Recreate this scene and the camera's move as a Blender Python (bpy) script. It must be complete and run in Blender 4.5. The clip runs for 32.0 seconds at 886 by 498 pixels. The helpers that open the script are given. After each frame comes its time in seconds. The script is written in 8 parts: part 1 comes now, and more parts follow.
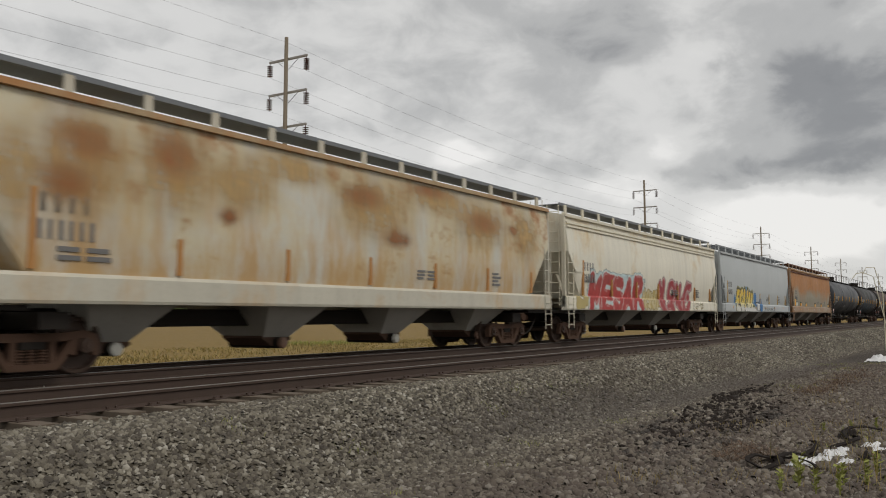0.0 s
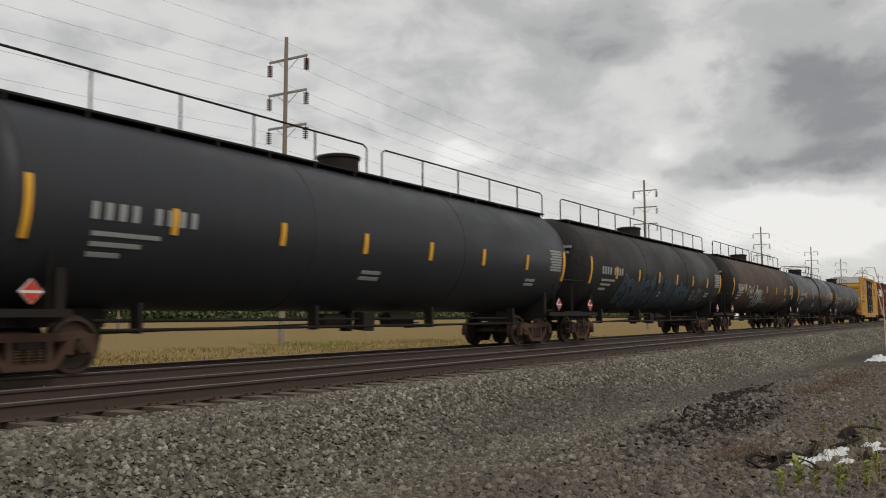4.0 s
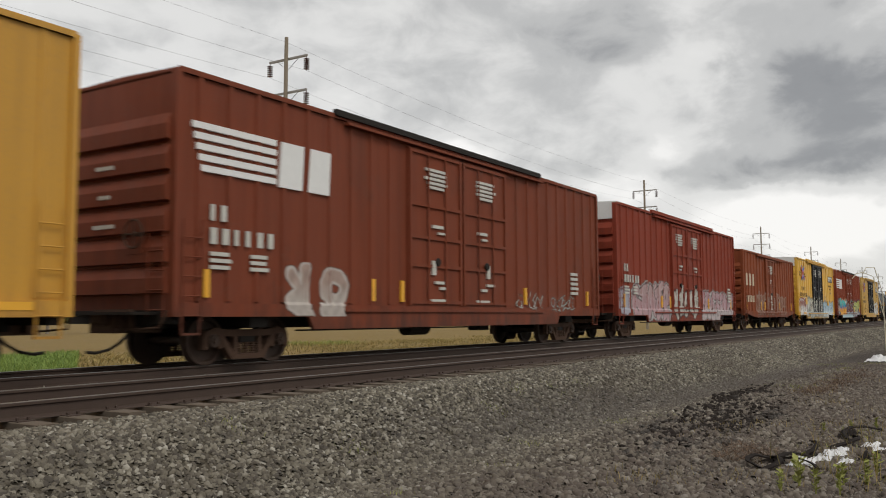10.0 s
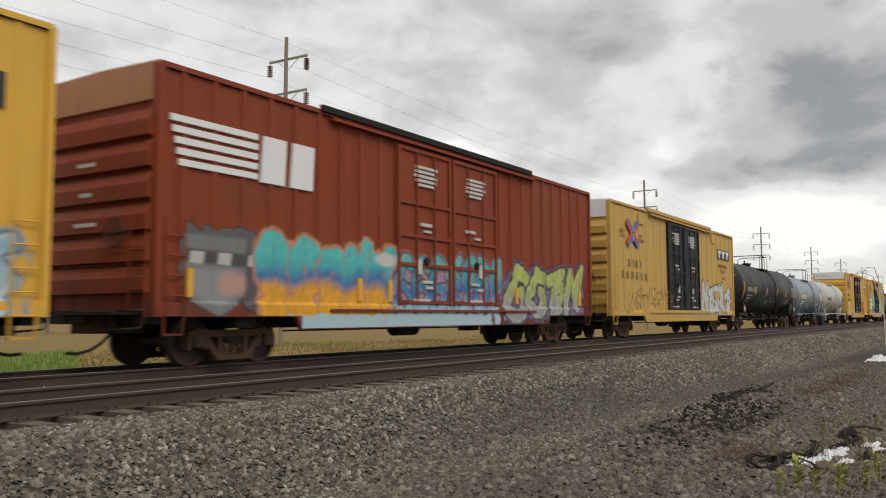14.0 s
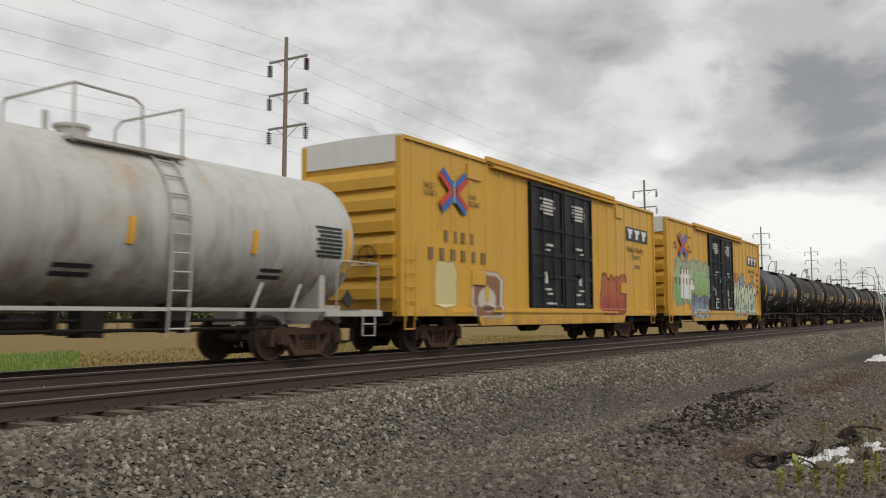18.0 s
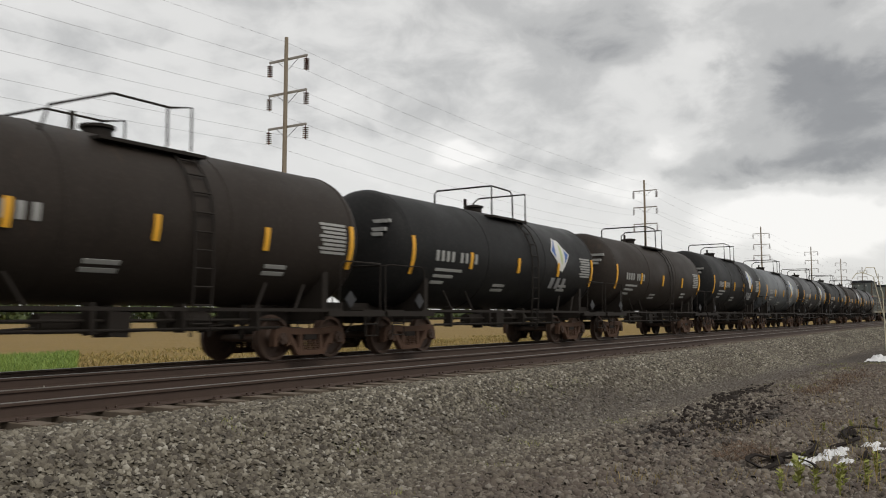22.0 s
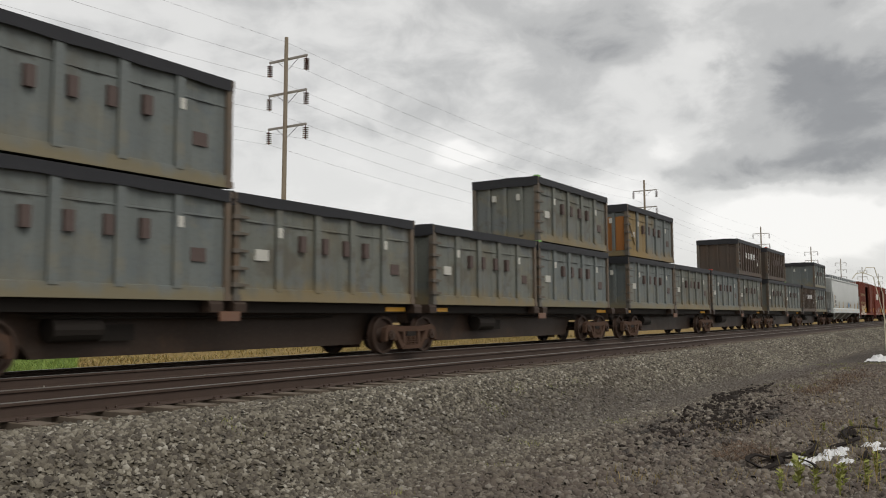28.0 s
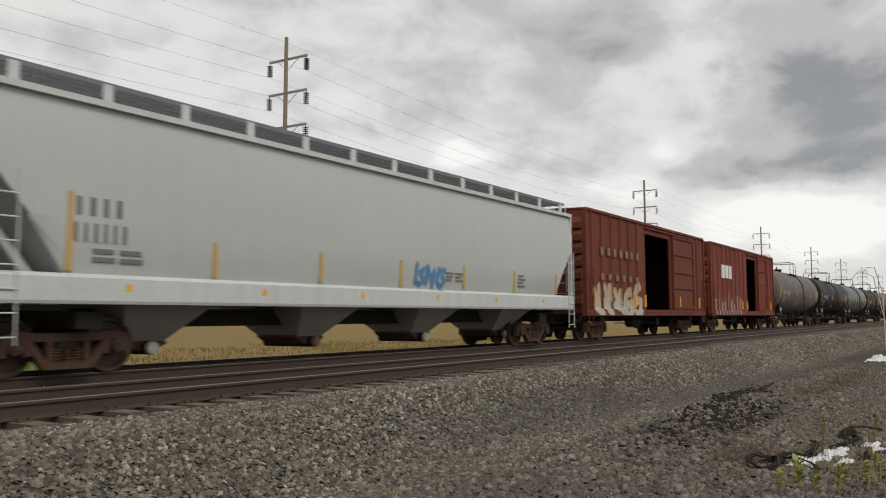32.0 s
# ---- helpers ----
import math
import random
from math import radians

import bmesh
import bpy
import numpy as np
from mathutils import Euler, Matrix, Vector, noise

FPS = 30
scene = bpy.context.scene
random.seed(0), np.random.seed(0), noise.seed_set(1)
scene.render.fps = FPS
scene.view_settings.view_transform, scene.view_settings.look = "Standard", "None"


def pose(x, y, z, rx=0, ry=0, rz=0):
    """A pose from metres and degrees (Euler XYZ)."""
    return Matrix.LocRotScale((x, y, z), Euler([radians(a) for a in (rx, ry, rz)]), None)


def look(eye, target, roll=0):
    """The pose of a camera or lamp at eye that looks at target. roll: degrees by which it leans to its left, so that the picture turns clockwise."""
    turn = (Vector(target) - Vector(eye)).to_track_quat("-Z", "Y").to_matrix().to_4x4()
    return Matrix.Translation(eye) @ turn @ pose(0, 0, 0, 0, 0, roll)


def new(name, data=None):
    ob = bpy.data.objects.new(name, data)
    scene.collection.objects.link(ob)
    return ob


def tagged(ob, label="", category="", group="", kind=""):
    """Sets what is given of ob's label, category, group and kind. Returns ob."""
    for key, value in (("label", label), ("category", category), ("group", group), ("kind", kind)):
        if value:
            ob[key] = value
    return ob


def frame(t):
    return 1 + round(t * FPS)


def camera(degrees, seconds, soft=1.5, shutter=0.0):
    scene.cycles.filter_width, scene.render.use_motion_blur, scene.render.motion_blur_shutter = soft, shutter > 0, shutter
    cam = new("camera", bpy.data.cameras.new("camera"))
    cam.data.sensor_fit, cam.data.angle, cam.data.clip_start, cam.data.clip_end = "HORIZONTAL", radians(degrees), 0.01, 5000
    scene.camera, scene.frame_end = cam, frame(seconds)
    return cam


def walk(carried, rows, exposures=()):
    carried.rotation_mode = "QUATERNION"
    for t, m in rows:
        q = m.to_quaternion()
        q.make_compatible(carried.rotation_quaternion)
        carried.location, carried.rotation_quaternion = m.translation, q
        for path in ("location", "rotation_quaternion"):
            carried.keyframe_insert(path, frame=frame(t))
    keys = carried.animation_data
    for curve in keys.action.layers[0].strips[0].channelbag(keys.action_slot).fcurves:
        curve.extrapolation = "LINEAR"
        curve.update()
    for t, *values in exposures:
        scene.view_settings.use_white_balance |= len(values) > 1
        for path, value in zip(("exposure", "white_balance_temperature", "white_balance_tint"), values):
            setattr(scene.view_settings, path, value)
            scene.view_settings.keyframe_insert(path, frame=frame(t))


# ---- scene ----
# ---- camera: stands still beside the line, 1.7 m above the gravel ----
EYE = Vector((0.0, -13.117, 0.865))
YAW, PITCH = radians(57.914), radians(4.584)
AIM = EYE + 40 * Vector((math.sin(YAW) * math.cos(PITCH), math.cos(YAW) * math.cos(PITCH), math.sin(PITCH)))
cam = camera(54.8, 32.0, soft=1.05, shutter=0.16)
walk(cam, [(0, look(EYE, AIM, -0.31)), (32, look(EYE, AIM, -0.31))], exposures=[(0, -0.2, 6650, 10), (3.5, -0.2, 6650, 10), (6, -0.03, 6650, 10), (11, -0.03, 6650, 10), (13, 0.06, 6650, 10), (14.5, 0.06, 6650, 10), (17, -0.03, 6650, 10), (32, -0.03, 6650, 10)])

# ---- sky and light: broken overcast, soft sun high behind the camera ----
SPEED = 19.9
TRACK_GAP = 3.95
GROUND = -0.85


def link(nt, a, b):
    nt.links.new(a, b)


def ramp(nt, fac, stops, mode="LINEAR"):
    r = nt.nodes.new("ShaderNodeValToRGB")
    r.color_ramp.interpolation = mode
    el = r.color_ramp.elements
    while len(el) < len(stops):
        el.new(0.5)
    for e, (p, c) in zip(el, stops):
        e.position = p
        e.color = (*c, 1) if len(c) == 3 else c
    link(nt, fac, r.inputs[0])
    return r.outputs[0]


def math_node(nt, op, a, b=None, clamp=False):
    n = nt.nodes.new("ShaderNodeMath")
    n.operation = op
    n.use_clamp = clamp
    for i, s in enumerate((a, b)):
        if s is None:
            continue
        if isinstance(s, (int, float)):
            n.inputs[i].default_value = s
        else:
            link(nt, s, n.inputs[i])
    return n.outputs[0]


def mix_col(nt, fac, a, b, blend="MIX"):
    n = nt.nodes.new("ShaderNodeMix")
    n.data_type = "RGBA"
    n.blend_type = blend
    for i, s in ((0, fac), (6, a), (7, b)):
        if isinstance(s, (int, float)):
            n.inputs[i].default_value = s
        elif isinstance(s, tuple):
            n.inputs[i].default_value = (*s, 1)
        else:
            link(nt, s, n.inputs[i])
    return n.outputs[2]


def noise_tex(nt, vec, scale, detail=4, rough=0.55, dist=0.0):
    n = nt.nodes.new("ShaderNodeTexNoise")
    n.inputs["Scale"].default_value = scale
    n.inputs["Detail"].default_value = detail
    n.inputs["Roughness"].default_value = rough
    n.inputs["Distortion"].default_value = dist
    if vec is not None:
        link(nt, vec, n.inputs["Vector"])
    return n


def mapped(nt, vec, scale=(1, 1, 1), loc=(0, 0, 0), rot=(0, 0, 0)):
    m = nt.nodes.new("ShaderNodeMapping")
    m.inputs["Scale"].default_value = scale
    m.inputs["Location"].default_value = loc
    m.inputs["Rotation"].default_value = rot
    link(nt, vec, m.inputs["Vector"])
    return m.outputs[0]


SUN_EL, SUN_AZ = radians(48), radians(200)
world = bpy.data.worlds.new("overcast_sky")
scene.world = world
world.use_nodes = True
wt = world.node_tree
wt.nodes.clear()
w_out = wt.nodes.new("ShaderNodeOutputWorld")
w_bg = wt.nodes.new("ShaderNodeBackground")
link(wt, w_bg.outputs[0], w_out.inputs[0])
sky = wt.nodes.new("ShaderNodeTexSky")
sky.sky_type = "NISHITA"
sky.sun_disc = False
sky.sun_elevation, sky.sun_rotation = SUN_EL, SUN_AZ
sky_dim = mix_col(wt, 1.0, sky.outputs[0], (0.1, 0.1, 0.1), "MULTIPLY")
tc = wt.nodes.new("ShaderNodeTexCoord")
sep = wt.nodes.new("ShaderNodeSeparateXYZ")
link(wt, tc.outputs["Generated"], sep.inputs[0])
# directions laid out on a flat cloud deck, for the cloud texture
up = math_node(wt, "ADD", math_node(wt, "MAXIMUM", sep.outputs[2], 0.0), 0.13)
deck = wt.nodes.new("ShaderNodeCombineXYZ")
link(wt, math_node(wt, "DIVIDE", sep.outputs[0], up), deck.inputs[0])
link(wt, math_node(wt, "DIVIDE", sep.outputs[1], up), deck.inputs[1])
big = noise_tex(wt, mapped(wt, deck.outputs[0], (0.42, 0.42, 1), (3.1, 1.7, 0)), 1.0, 5, 0.5, 0.3)
puff = noise_tex(wt, mapped(wt, tc.outputs["Generated"], (12, 12, 21), (0.6, 0.2, 0)), 1.0, 9, 0.56, 0.3)
# bearing and height of the direction, wobbled so that cloud edges are uneven
warp = noise_tex(wt, mapped(wt, tc.outputs["Generated"], (9, 9, 15), (2, 0, 5)), 1.0, 6, 0.55, 0.2)
wsep = wt.nodes.new("ShaderNodeSeparateColor")
link(wt, warp.outputs["Color"], wsep.inputs[0])
bearing = math_node(wt, "ARCTAN2", sep.outputs[0], sep.outputs[1])
bearing = math_node(wt, "ADD", bearing, math_node(wt, "MULTIPLY", math_node(wt, "SUBTRACT", wsep.outputs[0], 0.5), 0.13))
height = math_node(wt, "ADD", sep.outputs[2], math_node(wt, "MULTIPLY", math_node(wt, "SUBTRACT", wsep.outputs[1], 0.5), 0.065))
light = math_node(wt, "ADD", 0.61, math_node(wt, "MULTIPLY", math_node(wt, "SUBTRACT", big.outputs[0], 0.5), 0.12))
light = math_node(wt, "ADD", light, math_node(wt, "MULTIPLY", math_node(wt, "SUBTRACT", puff.outputs[0], 0.5), 0.56))
CLOUDS = [  # bearing, height, half widths, how much lighter or darker
    (1.197, 0.315, 0.085, 0.028, -0.22), (1.023, 0.321, 0.168, 0.053, -0.07), (1.3, 0.268, 0.034, 0.024, 0.2),
    (1.45, 0.225, 0.1, 0.055, -0.42), (1.4, 0.158, 0.132, 0.018, -0.27), (1.26, 0.189, 0.016, 0.015, 0.22),
    (1.123, 0.234, 0.112, 0.031, -0.07), (1.046, 0.192, 0.05, 0.013, 0.36), (1.213, 0.152, 0.042, 0.015, 0.34),
    (1.428, 0.098, 0.111, 0.026, 0.6), (1.155, 0.17, 0.039, 0.016, -0.08), (0.875, 0.25, 0.033, 0.011, 0.16),
    (0.684, 0.284, 0.039, 0.011, 0.12), (0.562, 0.294, 0.071, 0.027, -0.1), (0.574, 0.244, 0.028, 0.008, 0.12),
    (0.955, 0.223, 0.08, 0.016, -0.05), (1.4, 0.31, 0.07, 0.04, -0.16), (0.792, 0.118, 0.308, 0.038, 0.12), (0.955, 0.172, 0.067, 0.026, 0.1)]
for b0, h0, sb, sh, gain in CLOUDS:
    db = math_node(wt, "DIVIDE", math_node(wt, "SUBTRACT", bearing, b0), sb)
    dh = math_node(wt, "DIVIDE", math_node(wt, "SUBTRACT", height, h0), sh)
    rr = math_node(wt, "ADD", math_node(wt, "MULTIPLY", db, db), math_node(wt, "MULTIPLY", dh, dh))
    fall = math_node(wt, "DIVIDE", gain, math_node(wt, "ADD", 1.0, math_node(wt, "MULTIPLY", rr, rr)))
    light = math_node(wt, "ADD", light, fall)
tone = ramp(wt, light, [(0.0, (0.235, 0.242, 0.255)), (0.2, (0.31, 0.318, 0.33)), (0.42, (0.54, 0.548, 0.55)), (0.65, (0.79, 0.795, 0.79)), (1.0, (1.0, 1.0, 0.99))], "EASE")
sky_mix = mix_col(wt, 0.93, sky_dim, tone)
link(wt, sky_mix, w_bg.inputs[0])
w_bg.inputs[1].default_value = 1.0

sun_data = bpy.data.lights.new("sun", "SUN")
sun_data.energy, sun_data.angle, sun_data.color = 1.25, radians(25), (1.0, 0.97, 0.92)
sun = new("sun", sun_data)
sun.matrix_world = look((0, -60, 70), (20, 0, 2))

# ---- materials ----
def surface(name, rough=0.6, metal=0.0):
    m = bpy.data.materials.new(name)
    m.use_nodes = True
    nt = m.node_tree
    b = nt.nodes["Principled BSDF"]
    b.inputs["Roughness"].default_value = rough
    b.inputs["Metallic"].default_value = metal
    t = nt.nodes.new("ShaderNodeTexCoord")
    return m, nt, b, t.outputs["Object"]


def bump(nt, b, height, strength=0.3, dist=0.02):
    n = nt.nodes.new("ShaderNodeBump")
    n.inputs["Strength"].default_value = strength
    n.inputs["Distance"].default_value = dist
    link(nt, height, n.inputs["Height"])
    link(nt, n.outputs[0], b.inputs["Normal"])


def tint(c, k):
    return tuple(min(1.0, v * k) for v in c)


def paint(name, base, rust=0.0, rust_col=(0.2, 0.075, 0.03), streak=0.25, dust=0.3, rough=0.5, blotch=1.0, high=0.0, seed=0.0, dust_col=(0.16, 0.13, 0.1), gloss=0.5, stain=None, panels=0.0, low=None, ends=None, vary=None, wash=None):
    """Weathered wagon paint: faded patches, vertical streaks, rust blooms and road dust."""
    m, nt, b, co = surface(name, rough)
    b.inputs["Specular IOR Level"].default_value = gloss
    big = noise_tex(nt, mapped(nt, co, (0.45, 0.45, 0.6), (seed, seed, 0)), 1.0, 5, 0.6)
    col = mix_col(nt, big.outputs[0], tint(base, 0.86), tint(base, 1.1))
    if vary:
        # repainted and bleached patches with fairly crisp rims
        for k, c in enumerate(vary):
            pn = noise_tex(nt, mapped(nt, co, (0.75, 0.75, 0.9), (seed + 7 * k, k, 2 * k)), 1.0, 6, 0.6, 0.4)
            col = mix_col(nt, ramp(nt, pn.outputs[0], [(0.52, (0, 0, 0)), (0.6, (0.75, 0.75, 0.75))]), col, c)
    st = noise_tex(nt, mapped(nt, co, (3.2, 3.2, 0.16), (seed, 0, 0)), 1.0, 5, 0.65)
    stm = ramp(nt, st.outputs[0], [(0.45, (0, 0, 0)), (0.75, (1, 1, 1))])
    col = mix_col(nt, math_node(nt, "MULTIPLY", stm, streak), col, tint(base, 0.55))
    gr = noise_tex(nt, co, 14.0, 5, 0.7)
    grm = ramp(nt, gr.outputs[0], [(0.5, (0, 0, 0)), (0.72, (1, 1, 1))])
    col = mix_col(nt, math_node(nt, "MULTIPLY", grm, dust * 0.5), col, dust_col)
    if stain:
        # broad yellowed fields between the panel seams, with rust at their hearts
        n1 = noise_tex(nt, mapped(nt, co, (0.42, 0.42, 0.5), (seed + 3, 0, seed)), 1.0, 5, 0.6, 0.2)
        n2 = noise_tex(nt, mapped(nt, co, (1.3, 1.3, 2.2), (seed, 0, 2)), 1.0, 6, 0.68)
        f = math_node(nt, "ADD", math_node(nt, "MULTIPLY", n1.outputs[0], 0.7), math_node(nt, "MULTIPLY", n2.outputs[0], 0.3))
        sz = nt.nodes.new("ShaderNodeSeparateXYZ")
        link(nt, co, sz.inputs[0])
        f = math_node(nt, "ADD", f, math_node(nt, "MULTIPLY", math_node(nt, "SUBTRACT", sz.outputs[2], 2.7), high))
        if panels:
            w = math_node(nt, "PINGPONG", math_node(nt, "ADD", sz.outputs[0], math_node(nt, "MULTIPLY", n2.outputs[0], 0.3)), panels / 2)
            f = math_node(nt, "MULTIPLY", f, ramp(nt, w, [(0.1, (0.8, 0.8, 0.8)), (0.4, (1.06, 1.06, 1.06))]))
        pale = ramp(nt, f, [(0.42, (0, 0, 0)), (0.58, (1, 1, 1))])
        col = mix_col(nt, math_node(nt, "MULTIPLY", pale, 0.8), col, stain)
        core = ramp(nt, math_node(nt, "ADD", f, math_node(nt, "MULTIPLY", math_node(nt, "SUBTRACT", n2.outputs[0], 0.5), 0.35)), [(0.6, (0, 0, 0)), (0.74, (1, 1, 1))])
        col = mix_col(nt, math_node(nt, "MULTIPLY", core, 0.9), col, mix_col(nt, n2.outputs[0], tint(rust_col, 1.35), tint(rust_col, 0.6)))
    elif rust > 0:
        r1 = noise_tex(nt, mapped(nt, co, (0.5 * blotch, 0.5, 0.42), (seed * 2 + 5, 0, seed)), 1.0, 8, 0.68, 0.3)
        r2 = noise_tex(nt, mapped(nt, co, (2.0, 2.0, 0.35), (seed, 0, 0)), 1.0, 6, 0.7)
        rr = math_node(nt, "ADD", math_node(nt, "MULTIPLY", r1.outputs[0], 0.72), math_node(nt, "MULTIPLY", r2.outputs[0], 0.28))
        if high:
            sp = nt.nodes.new("ShaderNodeSeparateXYZ")
            link(nt, co, sp.inputs[0])
            rr = math_node(nt, "ADD", rr, math_node(nt, "MULTIPLY", math_node(nt, "SUBTRACT", sp.outputs[2], 2.6), high))
        lo = 0.66 - 0.3 * rust
        rm = ramp(nt, rr, [(lo, (0, 0, 0)), (lo + 0.16, (1, 1, 1))])
        deep = noise_tex(nt, co, 3.0, 5, 0.7)
        rc = mix_col(nt, deep.outputs[0], tint(rust_col, 1.7), tint(rust_col, 0.6))
        col = mix_col(nt, math_node(nt, "MULTIPLY", rm, 0.85), col, rc)
    if low:
        # grime and rust creeping up from the lower rail
        sz = nt.nodes.new("ShaderNodeSeparateXYZ")
        link(nt, co, sz.inputs[0])
        n3 = noise_tex(nt, mapped(nt, co, (2.2, 2.2, 0.5), (seed, 1, 0)), 1.0, 6, 0.7)
        f = math_node(nt, "SUBTRACT", math_node(nt, "MULTIPLY", n3.outputs[0], 1.5), math_node(nt, "DIVIDE", sz.outputs[2], low[1]))
        col = mix_col(nt, ramp(nt, f, [(0.2, (0, 0, 0)), (0.6, (0.85, 0.85, 0.85))]), col, low[0])
    if wash:
        # ochre stain spreading along the sides from one end
        sz = nt.nodes.new("ShaderNodeSeparateXYZ")
        link(nt, co, sz.inputs[0])
        n5 = noise_tex(nt, mapped(nt, co, (0.9, 0.9, 0.8), (seed, 4, 0)), 1.0, 6, 0.65)
        f = math_node(nt, "DIVIDE", math_node(nt, "SUBTRACT", wash[0], sz.outputs[0]), wash[1])
        f = math_node(nt, "ADD", f, math_node(nt, "MULTIPLY", math_node(nt, "SUBTRACT", n5.outputs[0], 0.5), 2.6))
        f = math_node(nt, "MULTIPLY", ramp(nt, f, [(0.0, (0, 0, 0)), (0.7, (0.85, 0.85, 0.85))]), math_node(nt, "GREATER_THAN", sz.outputs[0], 0.125))
        col = mix_col(nt, f, col, wash[2])
    if ends:
        # black coating over both ends, with a run-down lower edge along the belly
        sz = nt.nodes.new("ShaderNodeSeparateXYZ")
        link(nt, co, sz.inputs[0])
        n4 = noise_tex(nt, mapped(nt, co, (1.1, 1.1, 1.4), (seed, 2, 0)), 1.0, 5, 0.65)
        wob = math_node(nt, "MULTIPLY", math_node(nt, "SUBTRACT", n4.outputs[0], 0.5), 1.2)
        far = math_node(nt, "ABSOLUTE", math_node(nt, "SUBTRACT", sz.outputs[0], ends[0] / 2))
        f = math_node(nt, "ADD", math_node(nt, "SUBTRACT", far, ends[0] / 2 - ends[1]), wob)
        g2 = math_node(nt, "ADD", math_node(nt, "SUBTRACT", 1.75, sz.outputs[2]), wob)
        f = math_node(nt, "MAXIMUM", f, math_node(nt, "MULTIPLY", g2, 0.8))
        col = mix_col(nt, ramp(nt, f, [(0.0, (0, 0, 0)), (0.35, (0.9, 0.9, 0.9))]), col, ends[2])
    link(nt, col, b.inputs["Base Color"])
    rv = ramp(nt, big.outputs[0], [(0.3, (rough - 0.1,) * 3), (0.7, (min(1, rough + 0.15),) * 3)])
    link(nt, rv, b.inputs["Roughness"])
    wave = noise_tex(nt, mapped(nt, co, (1.1, 1.1, 0.8)), 1.0, 2, 0.4)
    h = math_node(nt, "ADD", math_node(nt, "MULTIPLY", gr.outputs[0], 0.12), wave.outputs[0])
    bump(nt, b, h, 0.18, 0.03)
    return m


def plain(name, base, rough=0.6, metal=0.0, vary=0.3, scale=8.0, bumpy=0.15, gloss=0.5):
    m, nt, b, co = surface(name, rough, metal)
    b.inputs["Specular IOR Level"].default_value = gloss
    n = noise_tex(nt, co, scale, 5, 0.65)
    n2 = noise_tex(nt, co, scale * 0.18, 3, 0.6)
    f = math_node(nt, "ADD", math_node(nt, "MULTIPLY", n.outputs[0], 0.6), math_node(nt, "MULTIPLY", n2.outputs[0], 0.4))
    col = mix_col(nt, f, tint(base, 1 - vary), tint(base, 1 + vary))
    link(nt, col, b.inputs["Base Color"])
    bump(nt, b, n.outputs[0], bumpy, 0.01)
    return m


M = {}
M["steel_dark"] = plain("grimy_black_steel", (0.02, 0.016, 0.013), 0.7, gloss=0.2)
M["truck"] = plain("rusty_cast_steel", (0.078, 0.044, 0.029), 0.85, 0.0, 0.45, 12, gloss=0.25)
M["wheel"] = plain("wheel_steel", (0.058, 0.036, 0.026), 0.6, 0.1, 0.3, 10, gloss=0.3)
M["tread"] = plain("polished_tread", (0.45, 0.44, 0.42), 0.3, 0.9, 0.1)
M["rail"] = plain("rusty_rail_side", (0.05, 0.03, 0.021), 0.75, 0.0, 0.3, 6)
M["railhead"] = plain("worn_rail_head", (0.2, 0.185, 0.17), 0.5, 0.6, 0.12, 5)
M["tie"] = plain("weathered_tie_wood", (0.115, 0.088, 0.064), 0.9, 0.0, 0.45, 5, 0.4)
M["pole"] = plain("weathered_pole_wood", (0.24, 0.2, 0.15), 0.9, 0.0, 0.3, 4, 0.3)
M["arm"] = plain("silvered_crossarm_wood", (0.3, 0.285, 0.26), 0.9, 0.0, 0.3, 4, 0.3)
M["insulator"] = plain("brown_glazed_insulator", (0.1, 0.028, 0.022), 0.3)
M["wire"] = plain("grey_aluminium_wire", (0.22, 0.22, 0.23), 0.5, 0.4)
M["white"] = plain("white_marking_paint", (0.72, 0.72, 0.7), 0.6, 0, 0.12, 6)
M["grey_mark"] = plain("faded_grey_marking", (0.22, 0.22, 0.22), 0.6, 0, 0.15, 6)
M["black_mark"] = plain("black_marking_paint", (0.02, 0.02, 0.022), 0.55, 0, 0.15, 6)
M["dark_mark"] = plain("dark_grey_marking", (0.15, 0.145, 0.14), 0.6, 0, 0.2, 6)
M["orange_strip"] = plain("rusted_orange_strip", (0.42, 0.2, 0.06), 0.7, 0, 0.3, 6)
M["tan_strip"] = plain("faded_tan_strip", (0.5, 0.33, 0.11), 0.65, 0, 0.2, 6)
M["pale_mark"] = plain("weathered_white_marking", (0.3, 0.3, 0.285), 0.6, 0, 0.25, 8)
M["yellow"] = plain("yellow_reflective_strip", (0.75, 0.38, 0.03), 0.5, 0, 0.12, 6)
M["red"] = plain("red_paint", (0.52, 0.05, 0.028), 0.5, 0, 0.15, 6)
M["blue"] = plain("blue_paint", (0.03, 0.12, 0.42), 0.5, 0, 0.15, 6)
M["green"] = plain("green_paint", (0.2, 0.42, 0.12), 0.5, 0, 0.15, 6)
M["galv"] = plain("galvanised_grating", (0.17, 0.18, 0.19), 0.55, 0.3, 0.2, 6)
M["brown_faint"] = plain("faded_brown_lettering", (0.22, 0.135, 0.05), 0.6, 0, 0.2, 8)
M["tarp"] = plain("black_tarpaulin", (0.021, 0.0215, 0.025), 0.6, 0, 0.35, 5, 0.3, 0.35)


